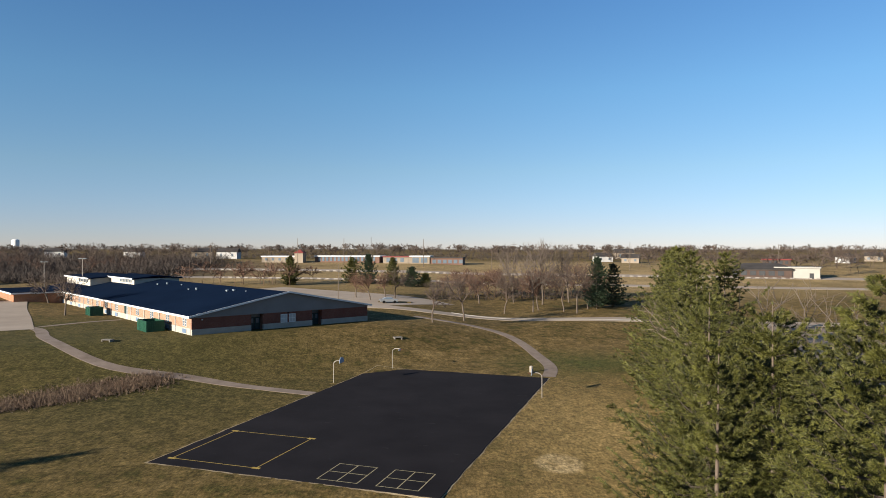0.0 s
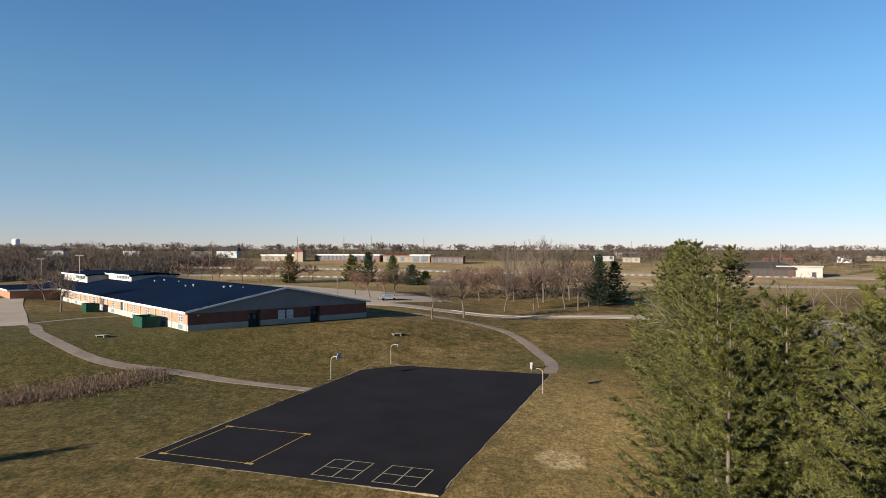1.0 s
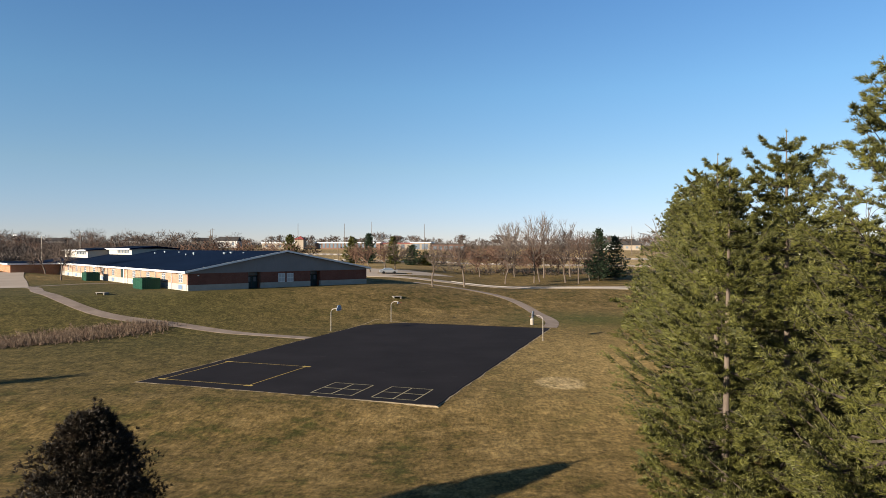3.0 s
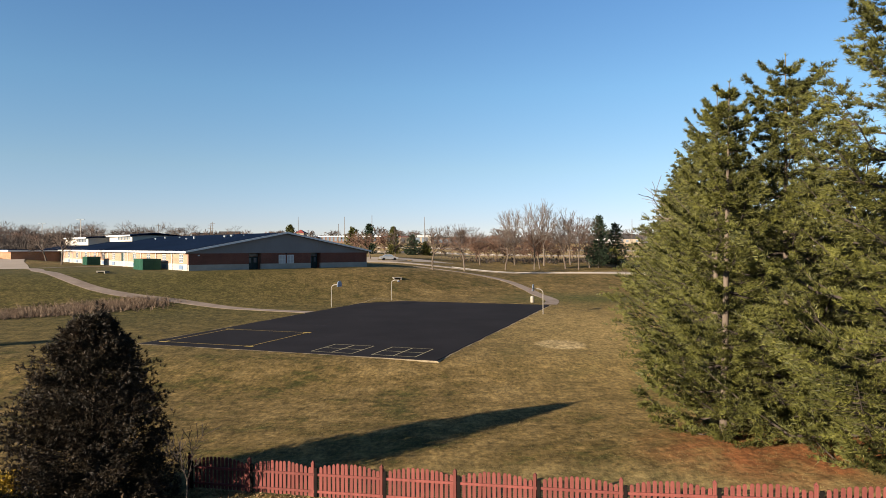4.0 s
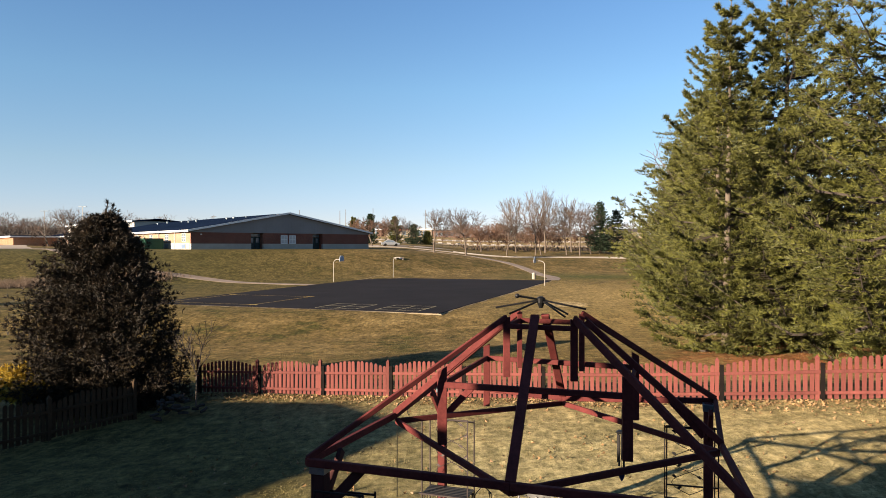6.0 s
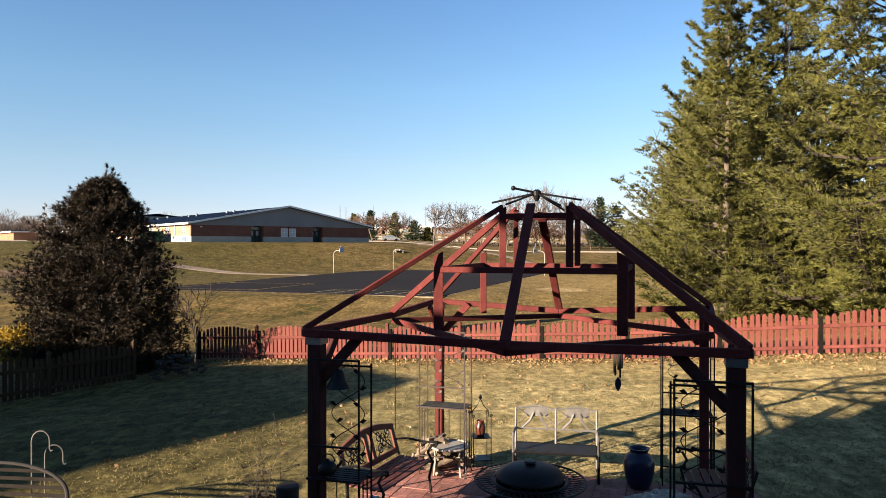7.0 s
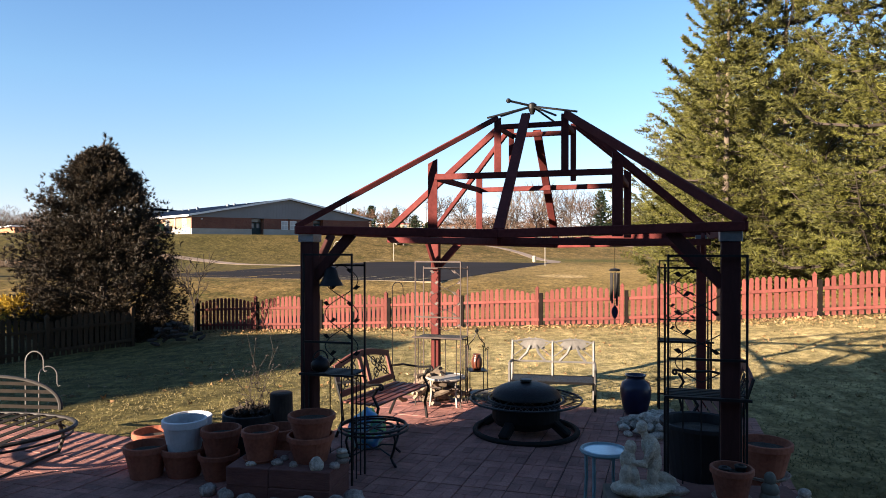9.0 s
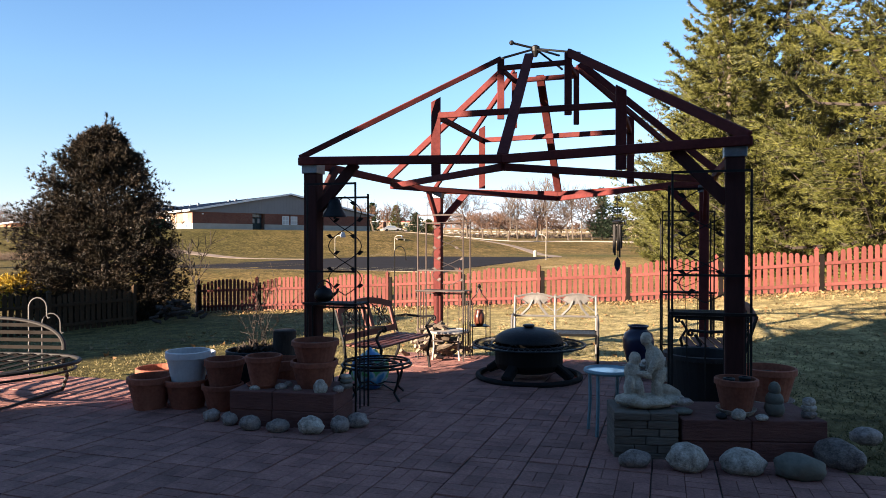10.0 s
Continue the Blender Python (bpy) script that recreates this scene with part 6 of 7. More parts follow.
def palm_bench(x, y, rz):
    """A grey metal settee with two cut-out panels of palms."""
    b = empty("metal_settee", spot_on(x, y, rz), "grey metal garden settee with cut-out palm panels", "bench")
    L, seat, top = 0.57, 0.38, 0.86
    Y = 0.22

    def bar(name, pts, r=0.016, mat="bench_grey"):
        bm = bmesh.new()
        tube(bm, pts, r, 6)
        part(name, bm, M[mat], b)

    for sx in (-1, 0, 1):
        bar("back_post", [(sx * L, Y, 0.0 if sx else seat), (sx * L, Y, seat), (sx * L, Y + 0.1, top)], 0.019)
    for sx in (-1, 1):
        bar("front_leg", [(sx * L, -0.24, 0), (sx * L, -0.24, seat)], 0.019, "iron")
        bar("armrest", [(sx * L, -0.24, seat), (sx * L, -0.26, 0.56), (sx * L, -0.2, 0.62), (sx * L, 0.0, 0.62), (sx * L, Y + 0.04, 0.58)], 0.02)
        bm = bmesh.new()
        mid = sx * L / 2
        tube(bm, [(mid - L / 2 + L * q / 10, Y + 0.1, top - 0.02 + 0.045 * math.sin(math.pi * q / 10)) for q in range(11)], 0.016, 6)
        part("top_rail", bm, M["bench_grey"], b)
        bar("lower_rail", [(mid - L / 2, Y + 0.035, 0.58), (mid + L / 2, Y + 0.035, 0.58)])
        # two crossed palms, each a trunk and a fan of fronds
        bm = bmesh.new()
        for dx, lean in ((-0.07, 0.12), (0.08, -0.1)):
            foot, head = Vector((mid + dx - lean, Y + 0.04, 0.59)), Vector((mid + dx + lean * 0.3, Y + 0.085, 0.80))
            tube(bm, [foot, foot.lerp(head, 0.5) + Vector((lean * 0.25, 0, 0)), head], 0.02, 5)
            for q in range(7):
                a = -0.5 + q * 0.72
                tip = head + Vector((0.155 * math.cos(a), 0.01, 0.115 * math.sin(a)))
                m = head.lerp(tip, 0.55) + Vector((0, 0, 0.025))
                s = Vector((-math.sin(a), 0, math.cos(a))) * 0.045
                vs = [bm.verts.new(p) for p in (head, m - s, tip, m + s)]
                bm.faces.new(vs)
        for sg in (-1, 1):
            tube(bm, [(mid + sg * 0.31, Y + 0.045, 0.62), (mid + sg * 0.12, Y + 0.07, 0.76), (mid + sg * 0.30, Y + 0.09, 0.88)], 0.009, 5)
        sol = part("palm_panel", bm, M["bench_grey"], b)
    bar("seat_frame", [(-L, -0.24, seat), (L, -0.24, seat)], 0.019, "iron")
    bar("seat_frame", [(-L, Y, seat), (L, Y, seat)], 0.019, "iron")
    for q in range(9):
        bm = bmesh.new()
        stick(bm, (-L + 0.02, -0.2 + q * 0.048, seat + 0.006), (L - 0.02, -0.2 + q * 0.048, seat + 0.006), 0.03, 0.01, 0.0)
        part("seat_slat", bm, M["iron"], b)
    return b


def round_table(x, y, r, h, rz=0):
    """A wrought-iron plant table: ring, spokes and bowed legs."""
    t = empty("iron_table", spot_on(x, y, rz), "round black wrought-iron table with an open top", "table")
    for rr, zz in ((r, h), (r * 0.94, h + 0.03), (r * 0.62, h)):
        bm = bmesh.new()
        tube(bm, [(rr * math.cos(a), rr * math.sin(a), zz) for a in np.linspace(0, 6.283, 33)[:-1]], 0.012, 6, True)
        part("ring", bm, M["iron"], t)
    for q in range(6):
        a = q * math.pi / 3
        bm = bmesh.new()
        tube(bm, [(0, 0, h), (r * math.cos(a), r * math.sin(a), h)], 0.009, 5)
        part("spoke", bm, M["iron"], t)
    for q in range(4):
        a = q * math.pi / 2 + 0.6
        c, s = math.cos(a), math.sin(a)
        bm = bmesh.new()
        tube(bm, [(c * r * k, s * r * k, z) for k, z in ((0.9, h), (0.98, h * 0.8), (0.9, h * 0.5), (0.78, h * 0.25), (0.86, 0.05), (1.0, 0.01))], 0.013, 6)
        part("leg", bm, M["iron"], t)
        bm = bmesh.new()
        tube(bm, [(c * r * 0.8, s * r * 0.8, h * 0.3), (c * r * 0.3, s * r * 0.3, h * 0.42), (0, 0, h * 0.36)], 0.009, 5)
        part("brace", bm, M["iron"], t)
    return t


def side_table(x, y, r, h, top_mat, leg_mat, label, rz=0):
    t = empty("side_table", spot_on(x, y, rz), label, "table")
    bm = bmesh.new()
    lathe(bm, [(r * 0.95, h - 0.012), (r * 0.95, h + 0.004), (0.02, h + 0.004)], 28, None, True, True)
    part("top", bm, M[top_mat], t)
    bm = bmesh.new()
    tube(bm, [(r * math.cos(a), r * math.sin(a), h) for a in np.linspace(0, 6.283, 29)[:-1]], 0.018, 6, True)
    part("rim", bm, M[leg_mat], t)
    for q in range(4):
        a = q * math.pi / 2 + 0.5
        bm = bmesh.new()
        tube(bm, [(r * 0.93 * math.cos(a), r * 0.93 * math.sin(a), h), (r * 0.9 * math.cos(a), r * 0.9 * math.sin(a), h * 0.5), (r * math.cos(a), r * math.sin(a), 0)], 0.014, 6)
        part("leg", bm, M[leg_mat], t)
    return t


def fire_pit(x, y):
    f = empty("fire_pit", spot_on(x, y, 12) @ Matrix.Scale(0.93, 4), "black iron fire pit with a mesh dome lid and wide rim", "fire pit")
    bm = bmesh.new()
    lathe(bm, [(0.33, 0.10), (0.39, 0.13), (0.425, 0.2), (0.43, 0.40), (0.44, 0.42), (0.41, 0.42), (0.40, 0.26), (0.02, 0.22)], 32, None, True, True)
    part("bowl", bm, M["soot"], f)
    bm = bmesh.new()
    prof = [(0.43, 0.47)] + [(0.43 * math.cos(a), 0.47 + 0.17 * math.sin(a)) for a in np.linspace(0.08, 1.45, 8)]
    lathe(bm, prof + [(0.02, 0.642)], 32, None, False, True)
    dome = part("lid", bm, M["mesh_lid"], f, "dark mesh dome lid", True)
    bm = bmesh.new()
    lathe(bm, [(0.05, 0.635), (0.075, 0.655), (0.07, 0.675), (0.01, 0.68)], 14, None, True, True)
    part("knob", bm, M["iron"], dome)
    for r0 in (0.47, 0.70):
        bm = bmesh.new()
        tube(bm, [(r0 * math.cos(a), r0 * math.sin(a), 0.43) for a in np.linspace(0, 6.283, 41)[:-1]], 0.014, 6, True)
        part("rim_ring", bm, M["iron"], f)
    # the lattice of the rim
    for q in range(4):
        bm = bmesh.new()
        for k in range(13):
            a = q * math.pi / 2 + k * math.pi / 2 / 13
            tube(bm, [(0.47 * math.cos(a), 0.47 * math.sin(a), 0.432), (0.70 * math.cos(a + 0.12), 0.70 * math.sin(a + 0.12), 0.432)], 0.005, 4)
            tube(bm, [(0.47 * math.cos(a + 0.12), 0.47 * math.sin(a + 0.12), 0.428), (0.70 * math.cos(a), 0.70 * math.sin(a), 0.428)], 0.005, 4)
        part("rim_lattice", bm, M["iron"], f)
    # pierced band between bowl and lid
    for q in range(12):
        a = q * math.pi / 6
        bm = bmesh.new()
        tube(bm, [(0.42 * math.cos(a), 0.42 * math.sin(a), 0.41), (0.42 * math.cos(a + 0.26), 0.42 * math.sin(a + 0.26), 0.475), (0.42 * math.cos(a + 0.52), 0.42 * math.sin(a + 0.52), 0.41)], 0.009, 4)
        part("band_scroll", bm, M["iron"], f)
    for q in range(4):
        a = q * math.pi / 2 + 0.75
        c, s = math.cos(a), math.sin(a)
        bm = bmesh.new()
        stick(bm, (c * 0.30, s * 0.30, 0.24), (c * 0.58, s * 0.58, 0.05), 0.13, 0.10, 0.02)
        part("leg", bm, M["soot"], f)
    bm = bmesh.new()
    tube(bm, [(0.64 * math.cos(a), 0.64 * math.sin(a), 0.035) for a in np.linspace(0, 6.283, 41)[:-1]], 0.035, 8, True)
    part("foot_ring", bm, M["soot"], f)
    return f


def mesh_lid():
    n = Nodes("mesh_lid", 0.55, 0.5, 0.4)
    c = n.ramp(n.noise(60, 3), [(0.35, (0.004, 0.004, 0.005)), (0.65, (0.016, 0.016, 0.017))])
    return n.done(c, n.noise(120, 2), 0.6, 0.004)


M["mesh_lid"] = mesh_lid()


def vase(x, y):
    bm = bmesh.new()
    lathe(bm, [(0.115, 0), (0.15, 0.08), (0.185, 0.24), (0.19, 0.34), (0.165, 0.43), (0.115, 0.47), (0.105, 0.50), (0.125, 0.525), (0.13, 0.535), (0.11, 0.535), (0.09, 0.5), (0.09, 0.4)], 32)
    ob = put("vase", bm, M["cobalt"], smooth=True)
    ob.matrix_world = spot_on(x, y) @ Matrix.Diagonal((1.06, 1.06, 0.98, 1))
    tagged(ob, "dark cobalt glazed floor vase on the patio", "vase")


def plant_trellis(x, y, rz, h, w, d, label, group="trellises at the gazebo posts"):
    """A four-post metal trellis tower, open at the front, with shelves and leafy wire scrolls."""
    t = empty("metal_trellis", spot_on(x, y, rz), label, "trellis", group)
    for sx in (-1, 1):
        for sy in (-1, 1):
            bm = bmesh.new()
            box(bm, sx * w / 2 - 0.0085, sy * d / 2 - 0.0085, 0, sx * w / 2 + 0.0085, sy * d / 2 + 0.0085, h if sy < 0 else h * 0.96, None, 0.003)
            part("upright", bm, M["trellis"], t)
    for sy in (-1, 1):
        for z in ((h, h * 0.62, 0.28) if sy < 0 else (h * 0.95, h * 0.45)):
            bm = bmesh.new()
            box(bm, -w / 2, sy * d / 2 - 0.009, z - 0.02, w / 2, sy * d / 2 + 0.009, z - 0.002)
            part("crossbar", bm, M["trellis"], t)
    for sx in (-1, 1):
        for q in (0.33, 0.66):
            bm = bmesh.new()
            tube(bm, [(sx * w / 2, -d / 2 + d * q, 0.03), (sx * w / 2, -d / 2 + d * q, h * 0.46)], 0.007, 5)
            part("bar", bm, M["trellis"], t)
    for q in (0.25, 0.5, 0.75):
        bm = bmesh.new()
        tube(bm, [(-w / 2 + w * q, d / 2, 0.03), (-w / 2 + w * q, d / 2, h * 0.45)], 0.006, 5)
        part("bar", bm, M["trellis"], t)
    bm = bmesh.new()
    stick(bm, (-w / 2 - 0.03, -d / 2 - 0.03, h * 0.475), (w / 2 + 0.03, -d / 2 - 0.03, h * 0.475), 0.03, 0.02, 0)
    shelf = part("shelf", bm, M["trellis"], t)
    for q in range(7):
        bm = bmesh.new()
        stick(bm, (-w / 2, -d / 2 + d * q / 6, h * 0.47), (w / 2, -d / 2 + d * q / 6, h * 0.47), 0.03, 0.012, 0)
        part("slat", bm, M["trellis"], shelf)
    # crossed wire stems with leaves
    for sg in (-1, 1):
        bm = bmesh.new()
        pts = []
        for q in range(25):
            z = h * (0.5 + 0.45 * q / 24)
            pts.append((sg * w * 0.36 * math.sin(q / 24 * 6.283 * 1.5), d / 2, z))
        tube(bm, pts, 0.005, 5)
        for q in range(2, 24, 4):
            p = Vector(pts[q])
            o = Vector((0.06 * (1 if q % 8 == 2 else -1), 0.0, 0.02))
            vs = [bm.verts.new(v) for v in (p, p + o * 0.55 + Vector((0, 0.004, 0.026)), p + o * 1.2, p + o * 0.55 + Vector((0, -0.004, -0.02)))]
            bm.faces.new(vs)
        part("wire_vine", bm, M["trellis"], t)
    return t


M["trellis"] = surface("dark_iron", (0.007, 0.007, 0.0075), (0.018, 0.017, 0.0165), 5, 40, 0.65, 0.3)
M["trellis_pale"] = surface("weathered_iron", (0.042, 0.031, 0.028), (0.078, 0.06, 0.053), 5, 40, 0.6, 0.6)


def lantern_stand(x, y):
    s = empty("plant_stand", spot_on(x, y, 10), "black wire plant stand with a brown ceramic jug", "plant stand")
    w = 0.13
    for sx in (-1, 1):
        for sy in (-1, 1):
            bm = bmesh.new()
            tube(bm, [(sx * w, sy * w, 0), (sx * w, sy * w, 0.72), (sx * w, sy * w, 0.75)] + [(sx * (w + 0.0) + sx * p[0], sy * w, 0.75 + p[2]) for p in scroll(0.0, 0, 0.025, 1, 8, 0)], 0.007, 5)
            part("leg", bm, M["iron"], s)
    for z in (0.42, 0.1):
        bm = bmesh.new()
        box(bm, -w, -w, z, w, w, z + 0.012)
        part("shelf", bm, M["iron"], s)
    for sx in (-1, 1):
        bm = bmesh.new()
        tube(bm, [(sx * w, 0, 0.70), (sx * w * 0.9, 0, 0.80), (sx * w * 0.35, 0, 0.88), (0, 0, 0.98)], 0.007, 5)
        part("arch", bm, M["iron"], s)
    bm = bmesh.new()
    lathe(bm, [(0.0, 0.96), (0.025, 0.98), (0.03, 1.0), (0.012, 1.03), (0.0, 1.04)], 10, None, False, False)
    part("finial", bm, M["iron"], s)
    j = put("jug", bmesh_jug(), surface("brown_glaze", (0.075, 0.022, 0.014), (0.13, 0.04, 0.023), 6, 30, 0.3), smooth=True)
    j.matrix_world = spot_on(x, y, 0, 0.434)
    tagged(j, "brown glazed ceramic jug on a wire stand", "jug")


def bmesh_jug():
    bm = bmesh.new()
    lathe(bm, [(0.055, 0), (0.075, 0.05), (0.08, 0.12), (0.068, 0.17), (0.05, 0.2), (0.062, 0.225), (0.057, 0.225), (0.042, 0.2)], 20)
    return bm


def wind_chime(x, y, z):
    c = empty("wind_chime", pose(x, y, z), "grey metal wind chime hanging from the gazebo beam", "wind chime")
    bm = bmesh.new()
    tube(bm, [(0, 0, 0), (0, 0, -0.36)], 0.004, 4)
    tube(bm, [(0, 0, -0.44), (0, 0, -0.85)], 0.003, 4)
    part("cord", bm, M["iron"], c)
    bm = bmesh.new()
    lathe(bm, [(0.07, -0.4), (0.075, -0.385), (0.06, -0.37), (0.01, -0.36)], 14, None, True, True)
    part("cap", bm, M["iron"], c)
    for q in range(5):
        a = q * 6.283 / 5
        bm = bmesh.new()
        tube(bm, [(0.052 * math.cos(a), 0.052 * math.sin(a), -0.42), (0.052 * math.cos(a), 0.052 * math.sin(a), -0.74 - 0.03 * q)], 0.014, 8)
        part("chime_tube", bm, M["bronze"], c)
    bm = bmesh.new()
    prof = [(0, 0.10), (0.035, 0.05), (0.045, 0.0), (0.03, -0.06), (0, -0.10), (-0.03, -0.06), (-0.045, 0.0), (-0.035, 0.05)]
    f = [bm.verts.new((p, -0.004, -0.95 + q)) for p, q in prof]
    k = [bm.verts.new((p, 0.004, -0.95 + q)) for p, q in prof]
    bm.faces.new(f)
    bm.faces.new(k[::-1])
    for q in range(8):
        bm.faces.new((f[q], k[q], k[(q + 1) % 8], f[(q + 1) % 8]))
    part("sail", bm, M["cobalt"], c)


def kettle(x, y, z):
    """A small dark kettle with a bowed handle."""
    k = empty("kettle", pose(x, y, z, 0, 0, 25), "small dark metal kettle on a trellis shelf", "kettle")
    bm = bmesh.new()
    lathe(bm, [(0.055, 0.0), (0.085, 0.03), (0.088, 0.07), (0.06, 0.115), (0.03, 0.125), (0.012, 0.145)], 18, None, True, True)
    part("body", bm, M["iron"], k, smooth=True)
    bm = bmesh.new()
    tube(bm, [(0.07 * math.cos(a), 0, 0.10 + 0.09 * math.sin(a)) for a in np.linspace(0.1, 3.04, 9)], 0.007, 6)
    part("handle", bm, M["iron"], k)
    bm = bmesh.new()
    tube(bm, [(0.08, 0, 0.05), (0.12, 0, 0.08), (0.135, 0, 0.115)], [0.018, 0.013, 0.01], 7)
    part("spout", bm, M["iron"], k)


def bell(x, y, z):
    b = empty("hanging_bell", pose(x, y, z), "dark iron bell hanging from the gazebo post", "bell")
    bm = bmesh.new()
    lathe(bm, [(0.115, 0), (0.105, 0.02), (0.075, 0.07), (0.06, 0.13), (0.045, 0.165), (0.01, 0.18)], 20, None, False, True)
    part("body", bm, M["iron"], b, smooth=True)
    bm = bmesh.new()
    tube(bm, [(0, 0, 0.17), (0, 0, 0.26)], 0.006, 5)
    part("hook", bm, M["iron"], b)
    bm = bmesh.new()
    tube(bm, [(0, 0, 0.1), (0, 0, -0.02)], [0.006, 0.014], 6)
    part("clapper", bm, M["iron"], b)


def crook(x, y, h, rz, label="thin black shepherd's hook standing in the lawn", r=0.008, base=None, mat="iron"):
    z = (zl(x, y) if base is None else base) - 0.02
    c = empty("shepherd_hook", pose(x, y, z, 0, 0, rz), label, "hook", "hooks in the yard")
    bm = bmesh.new()
    tube(bm, [(0, 0, 0), (0, 0, h - 0.12)] + [(0.1 - 0.1 * math.cos(a), 0, h - 0.12 + 0.12 * math.sin(a)) for a in np.linspace(0.3, 3.1, 8)] + [(0.2, 0, h - 0.22), (0.215, 0, h - 0.25), (0.235, 0, h - 0.24)], r, 6)
    part("rod", bm, M[mat], c)


def lounge(x, y, rz):
    """A broad curved metal loveseat, its cushions gone, straps showing."""
    l = empty("patio_loveseat", spot_on(x, y, rz), "bare bronze metal patio loveseat with exposed straps", "seat")

    def rail(name, pts, r=0.022, mat="bronze", close=False):
        bm = bmesh.new()
        tube(bm, pts, r, 8, close)
        part(name, bm, M[mat], l)

    R = 1.05
    n = 22
    ring = [(R * math.cos(a), 0.82 * math.sin(a) * (1.0 if math.sin(a) < 0 else 0.75), 0.42 + 0.03 * math.cos(a) ** 2) for a in np.linspace(0, 6.283, n * 2 + 1)[:-1]]
    rail("seat_rim", ring, 0.024, "bronze", True)
    rail("seat_rim", [(p[0] * 0.97, p[1] * 0.95, p[2] - 0.085) for p in ring], 0.014, "bronze", True)
    for q in range(9):
        xx = -0.72 + q * 0.18
        yy = 0.80 * math.sqrt(max(0.05, 1 - (xx / R) ** 2))
        bm = bmesh.new()
        stick(bm, (xx, -yy, 0.435), (xx * 0.98, yy * 0.72, 0.435), 0.07, 0.008, 0)
        part("seat_strap", bm, M["strap"], l)
    arch = [(-0.35 + R * 0.84 * math.cos(a), 0.60 + 0.14 * math.sin(a), 0.44 + 0.42 * math.sin(a) ** 0.8) for a in np.linspace(0.06, math.pi - 0.06, 24)]
    rail("back_rim", arch, 0.022)
    for z in (0.51, 0.60, 0.69, 0.78):
        s = min(1.0, ((z - 0.44) / 0.42)) ** 1.25
        half = R * 0.84 * math.sqrt(max(0.02, 1 - s * s))
        bm = bmesh.new()
        stick(bm, (-0.35 - half, 0.60 + 0.14 * s, z), (half - 0.35, 0.60 + 0.14 * s, z), 0.008, 0.045, 0)
        part("back_strap", bm, M["strap"], l)
    for sx in (-1, 1):
        rail("leg", [(sx * 0.6, -0.5, 0.40), (sx * 0.62, -0.5, 0.2), (sx * 0.62, -0.46, 0.03), (sx * 0.62, -0.3, 0.012), (sx * 0.6, 0.2, 0.012), (sx * 0.66, 0.4, 0.03), (sx * 0.7, 0.42, 0.2), (sx * 0.68, 0.38, 0.42)], 0.02)
    for o in l.children:
        o.scale.z = 0.84
    return l


def statue(x, y, z, rz):
    """A weathered cast-stone garden figure group, as plain rounded forms."""
    bm = bmesh.new()

    def lump(cx, cy, cz, rx, ry, rzz, tilt=0.0):
        bmesh.ops.create_icosphere(bm, subdivisions=2, radius=1.0, matrix=Matrix.Translation((cx, cy, cz)) @ Matrix.Rotation(tilt, 4, "Y") @ Matrix.Diagonal((rx, ry, rzz, 1)))

    # a rough base, a kneeling form bent over a smaller seated one
    lump(-0.03, 0, 0.035, 0.205, 0.14, 0.055)
    lump(0.13, 0.0, 0.045, 0.13, 0.10, 0.04)
    lump(-0.16, -0.02, 0.05, 0.11, 0.11, 0.05)
    lump(-0.037, 0.0, 0.485, 0.043, 0.043, 0.05)
    lump(-0.015, 0.0, 0.43, 0.03, 0.03, 0.035)
    lump(0.03, 0.0, 0.335, 0.068, 0.065, 0.105, -0.25)
    lump(0.055, 0.0, 0.225, 0.058, 0.06, 0.085)
    lump(0.0, -0.05, 0.31, 0.026, 0.026, 0.10, 0.45)
    lump(-0.065, -0.055, 0.235, 0.06, 0.022, 0.024, 0.35)
    lump(0.03, -0.03, 0.12, 0.04, 0.042, 0.10)
    lump(0.13, 0.02, 0.105, 0.105, 0.045, 0.04, 0.25)
    lump(-0.12, 0.0, 0.345, 0.045, 0.045, 0.05)
    lump(-0.14, 0.0, 0.245, 0.058, 0.055, 0.085, 0.1)
    lump(-0.17, -0.03, 0.14, 0.042, 0.045, 0.10, 0.15)
    lump(-0.10, -0.04, 0.13, 0.035, 0.04, 0.09, -0.1)
    bmesh.ops.translate(bm, vec=(0, 0, 0.01), verts=bm.verts)
    for v in bm.verts:
        v.co += v.co.normalized() * (0.012 * noise.noise(v.co * 14) + 0.01 * noise.noise(v.co * 33))
        v.co.z = max(v.co.z, 0.0)
    ob = put("garden_statue", bm, M["statue"], smooth=True)
    rem = ob.modifiers.new("blend", "REMESH")
    rem.mode, rem.voxel_size, rem.use_smooth_shade = "VOXEL", 0.009, True
    ob.matrix_world = pose(x, y, z, 0, 0, rz)
    tagged(ob, "weathered buff cast-stone garden statue on a block wall", "statue")


def barrel(x, y):
    b = empty("black_tub", spot_on(x, y), "large black plastic planting tub", "tub")
    bm = bmesh.new()
    lathe(bm, [(0.27, 0), (0.34, 0.47), (0.365, 0.475), (0.365, 0.515), (0.345, 0.52), (0.32, 0.51), (0.31, 0.38)], 30)
    part("body", bm, M["black_plastic"], b)
    bm = bmesh.new()
    lathe(bm, [(0.318, 0.42), (0.1, 0.44), (0.01, 0.43)], 20, None, False, True)
    part("soil", bm, M["soil"], b)


